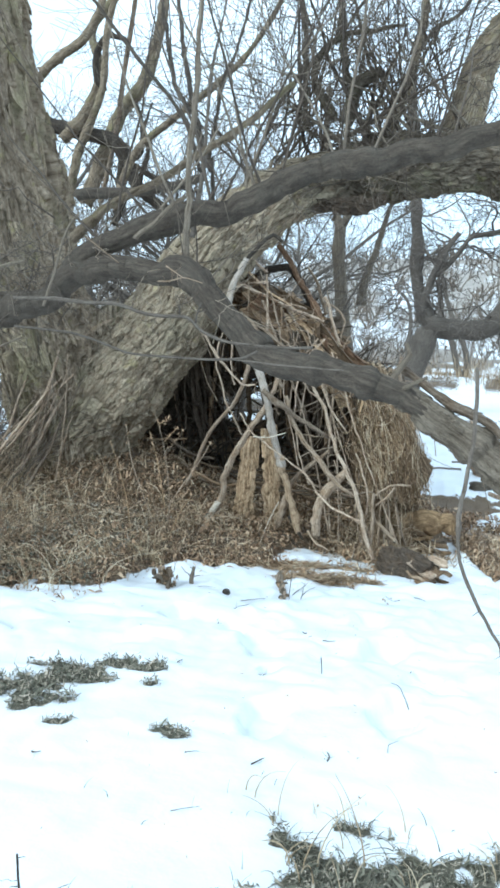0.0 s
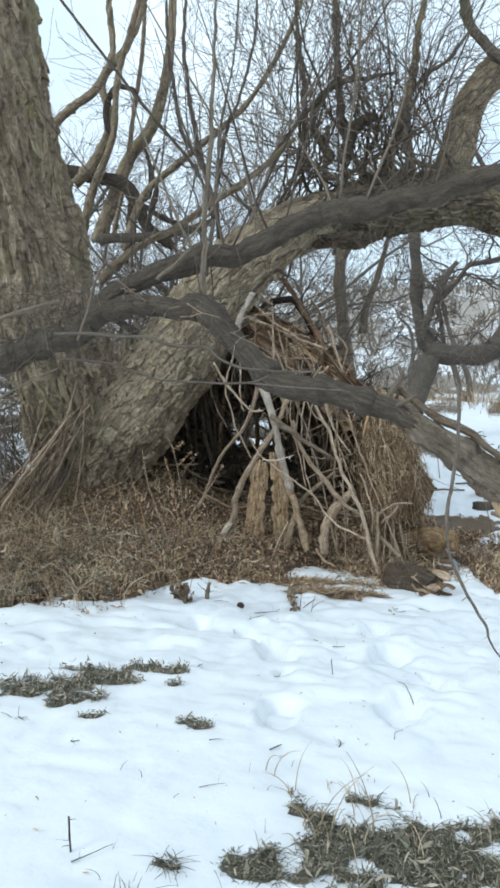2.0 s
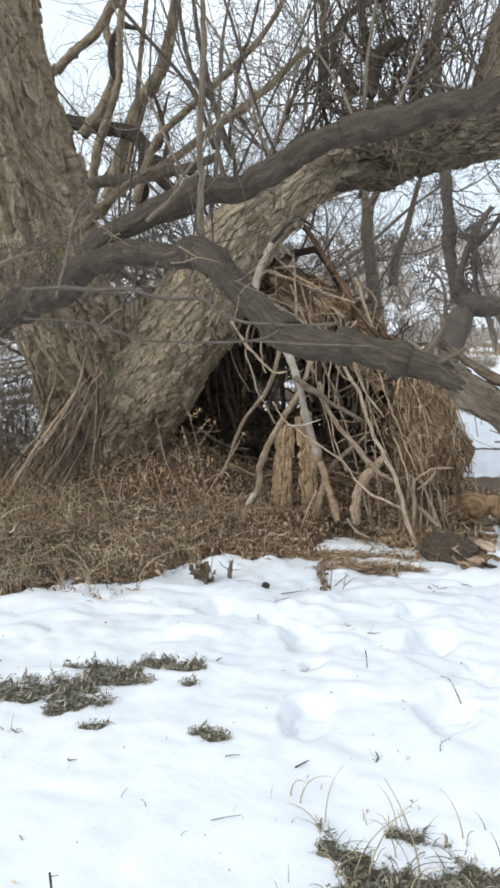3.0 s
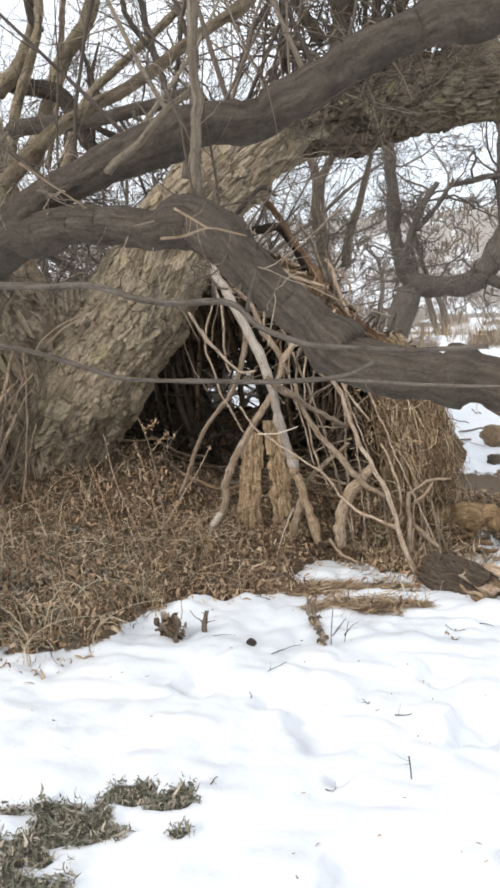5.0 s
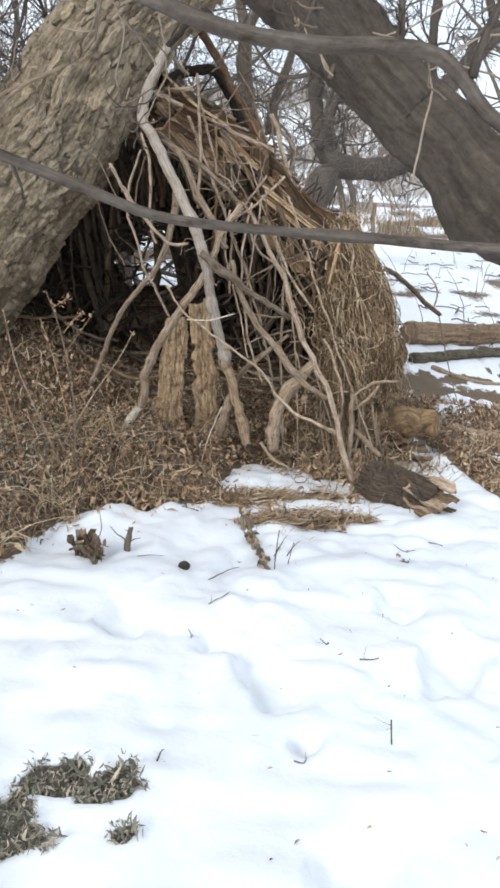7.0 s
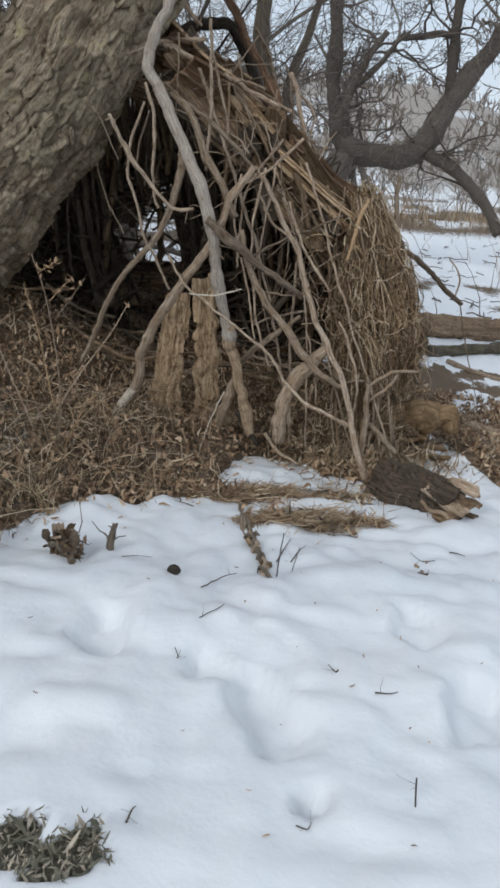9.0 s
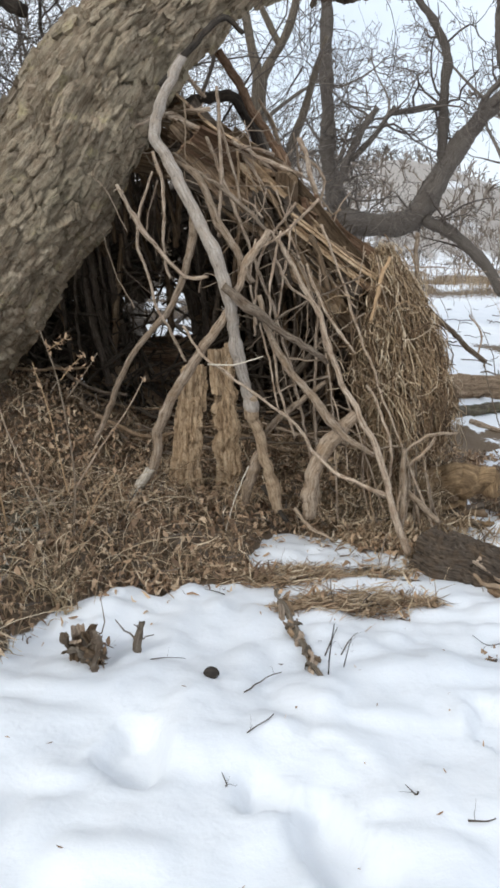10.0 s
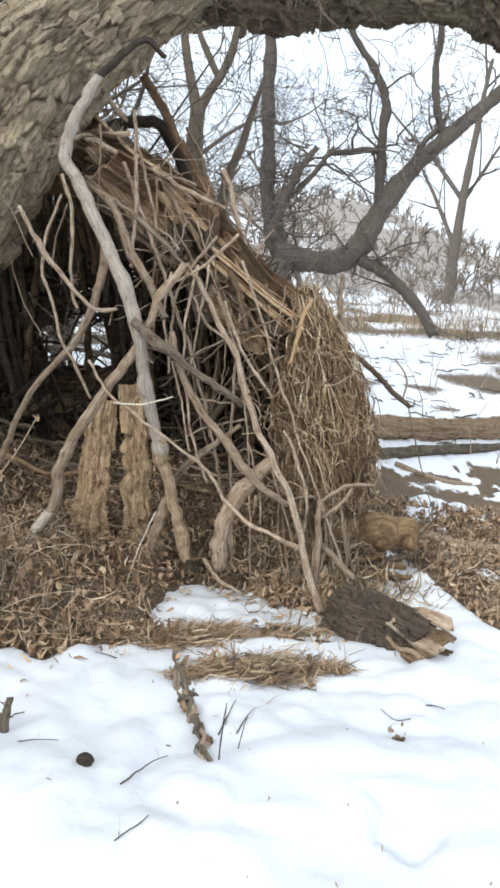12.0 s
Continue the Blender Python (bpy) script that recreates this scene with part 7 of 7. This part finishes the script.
for k in range(750):
    az, d = radians(rng.uniform(-55, 40)), rng.uniform(60, 135)
    x, y = d * math.sin(az), d * math.cos(az) - 4
    for _ in range(2):
        grow(levels, rng, (x + rng.normal(0, 0.8), y, sz(x, y) - 0.1), (rng.normal(0, 0.6), rng.normal(0, 0.3), 1), rng.uniform(0.8, 2.6), 0.12, 0, (5,), 0.3, 0.0, 0.8, (0.4, 0.7), 4)
tagged(part("hill_scrub", bundle("hill_scrub", [(p, np.maximum(r, 0.05)) for lv in levels for p, r in lv], 3), BRUSH), "scattered leafless scrub on the far hill", "bushes", kind="stuff")
rng = np.random.default_rng(85)
n = 5200
az, d = np.radians(rng.uniform(-50, 38, n)), np.where(rng.random(n) < 0.92, rng.normal(26.5, 1.3, n), rng.uniform(8, 42, n))
x, y = d * np.sin(az), d * np.cos(az) - 4
s = np.linspace(0, 1, 4)[None, :]
h, a = rng.uniform(0.15, 0.6, n)[:, None] * np.where(vnoise(np.stack([x, y, 0 * x], -1), 0.6, 40) > 0.15, 1.9, 1.0)[:, None], rng.uniform(0, 6.3, n)[:, None]
pp = np.stack([x[:, None] + np.cos(a) * h * 0.5 * s ** 2, y[:, None] + np.sin(a) * h * 0.5 * s ** 2, sample(gz, x, y)[:, None] - 0.02 + h * s], -1)
tagged(part("bank_grass", strands("bank_grass", pp, 0.008 * (1.2 - s) * np.ones((n, 1))), GRASS), "tawny dead grass along a low bank", "grass", kind="stuff")
n = 260
az, d = np.radians(rng.uniform(-25, 30, n)), rng.uniform(8.5, 25, n)
x, y = d * np.sin(az) + 1, d * np.cos(az) - 4
a, h = rng.uniform(0, 6.3, n)[:, None], rng.uniform(0.15, 0.7, n)[:, None]
s = np.linspace(-0.5, 0.5, 5)[None, :]
px_, py_ = x[:, None] + np.cos(a) * h * s, y[:, None] + np.sin(a) * h * s
pp = np.stack([px_, py_, sample(gz, px_, py_) + 0.02 + 0.05 * rng.random((n, 5))], -1)
tagged(part("twig_scatter", strands("twig_scatter", pp, rng.uniform(0.006, 0.016, n)[:, None] * np.ones((1, 5)), 5), TWIGS), "fallen twigs strewn over the snowy flat", "twigs", kind="stuff")


# ---- dry weed with clinging leaves, at the edge of the litter ----
weed = thing("dry_weed", (-0.45, -1.05, sz(-0.45, -1.05)), "leggy dry weed with a few curled tan leaves", "plant")
STEMS = [([(-0.32, -1.05, 0.07), (-0.28, -1.05, 0.44), (-0.32, -1.05, 0.89), (-0.39, -1.05, 1.15)], 0.006), ([(-0.31, -1.05, 0.92), (-0.25, -1.05, 0.99), (-0.19, -1.05, 1.04)], 0.003), ([(-0.29, -1.05, 0.83), (-0.22, -1.00, 0.93), (-0.14, -1.00, 1.04)], 0.003),
         ([(-0.32, -1.05, 0.36), (-0.36, -1.10, 0.77), (-0.42, -1.10, 1.01)], 0.004), ([(-0.29, -1.05, 0.37), (-0.17, -1.00, 0.56), (-0.02, -1.00, 0.76), (0.08, -1.00, 0.93)], 0.005), ([(-0.36, -1.05, 1.06), (-0.25, -1.05, 1.13)], 0.0025),
         ([(-0.33, -1.10, 0.14), (-0.37, -1.15, 0.39), (-0.43, -1.20, 0.62)], 0.004), ([(-0.29, -1.10, 0.08), (-0.17, -1.10, 0.33), (-0.06, -1.10, 0.49)], 0.003), ([(-0.36, -1.10, 0.04), (-0.40, -1.20, 0.35), (-0.49, -1.30, 0.76), (-0.54, -1.30, 1.08)], 0.005), ([(-0.56, -1.20, 0.03), (-0.56, -1.30, 0.51), (-0.68, -1.30, 0.95)], 0.005)]
g = np.random.default_rng(91)
tips = []
for k, (pts, r) in enumerate(STEMS):
    stem = part("stem", tube("stem", pts, [r, r * 0.5], 6, 0.02, 0.2, 900 + k), STRAW if k % 2 else POLE, weed)
    q = np.array(pts)
    for _ in range(13):
        i = g.integers(0, len(q) - 1)
        tips.append((stem, q[i] + (q[i + 1] - q[i]) * g.uniform(0.3, 1.0) + g.normal(0, 0.012, 3)))
for stem, tip in tips:
    one = blades("leaf", tip[None], g.uniform(0, 6.28, 1), g.normal(-0.6, 0.5, 1), g.uniform(0.018, 0.045, 1), g.uniform(0.007, 0.018, 1), g.uniform(0.1, 0.5, 1), g)
    part("leaf", one, LEAVES, stem)
x, y = g.uniform(-1.2, 2.6, 230), g.uniform(-5.2, -0.4, 230)
keep = sample(gb, x, y) < 0.3
x, y = x[keep], y[keep]
n = len(x)
c = np.stack([x, y, sample(gz, x, y) + 0.006], -1)
tagged(part("leaf_scatter", blades("leaf_scatter", c, g.uniform(0, 6.28, n), g.normal(0, 0.3, n), g.uniform(0.006, 0.026, n), g.uniform(0.003, 0.008, n), g.uniform(-0.3, 0.3, n), g), LEAVES), "specks of leaf and bark on the snow", "litter", kind="stuff")

g = np.random.default_rng(95)
stalks = [(g.uniform(1.2, 2.4), g.uniform(-4.9, -4.3)) for _ in range(16)]
tufts("tall_stalks", "bleached bent grass stalks in the bare turf", stalks, 2, (0.1, 0.3), BLEACHED, 17, 0.03, 0.75, (0.0018, 0.0038))
sprigs = [(g.uniform(0.7, 2.4), g.uniform(-5.4, -4.1)) for _ in range(45)]
tufts("snow_sprigs", "single dead grass sprigs that poke through the snow", sprigs, 1, (0.02, 0.08), TURF, 23, 0.02, 0.6, (0.0012, 0.0026))
edge_tufts = [(1.5 + 0.05 * k + g.normal(0, 0.02), -0.74 - 0.035 * k + g.normal(0, 0.02)) for k in range(6)]
tufts("log_grass", "dry grass that leans against the charred log", edge_tufts, 6, (0.05, 0.14), GRASS, 24, 0.02, 0.7, (0.0012, 0.0028))
x, y, _ = scatter(100, 35, -2.6, 0.2, -2.5, 0.1)
tufts("bent_stalks", "stout bowed weed stalks over the litter", list(zip(x, y)), 1, (0.2, 0.5), BLEACHED, 18, 0.03, 1.5, (0.0028, 0.005))
g = np.random.default_rng(97)
clumps = [(g.uniform(-1.6, -0.15), 0) for _ in range(38)]
clumps = [(x, float(litter_edge(x)) + abs(g.normal(0.1, 0.22))) for x, y in clumps]
tufts("grass_clump", "tall bleached grass clumps at the edge of the snow", clumps, 8, (0.12, 0.42), BLEACHED, 20, 0.03, 1.0, (0.0018, 0.004))
rng = np.random.default_rng(96)
shrub = thing("bare_shrub", (-2.7, 0.2, sz(-2.7, 0.2)), "low bare shrub tangled with dead grass beside the willow", "shrub")
levels = [[] for _ in range(3)]
for k in range(110):
    x, y = rng.uniform(-3.9, -1.9), rng.uniform(-0.9, 0.9)
    grow(levels, rng, (x, y, sz(x, y) - 0.03), (rng.normal(0, 0.5), rng.normal(0, 0.4), 1), rng.uniform(0.5, 1.5), rng.uniform(0.005, 0.012), 0, (6, 3), 0.3, 0.0, 0.8)
tagged(part("twig_crown", bundle("twig_crown", [(p, np.maximum(r, 0.002)) for lv in levels for p, r in lv], 4), SHOOTS, shrub), kind="stuff")
x, y, _ = scatter(260, 36, -4.0, -1.7, -1.0, 1.2)
tufts("dead_grass", "tall matted dead grass beside the willow", list(zip(x, y)), 6, (0.3, 0.75), GRASS, 19, 0.05, 0.7)
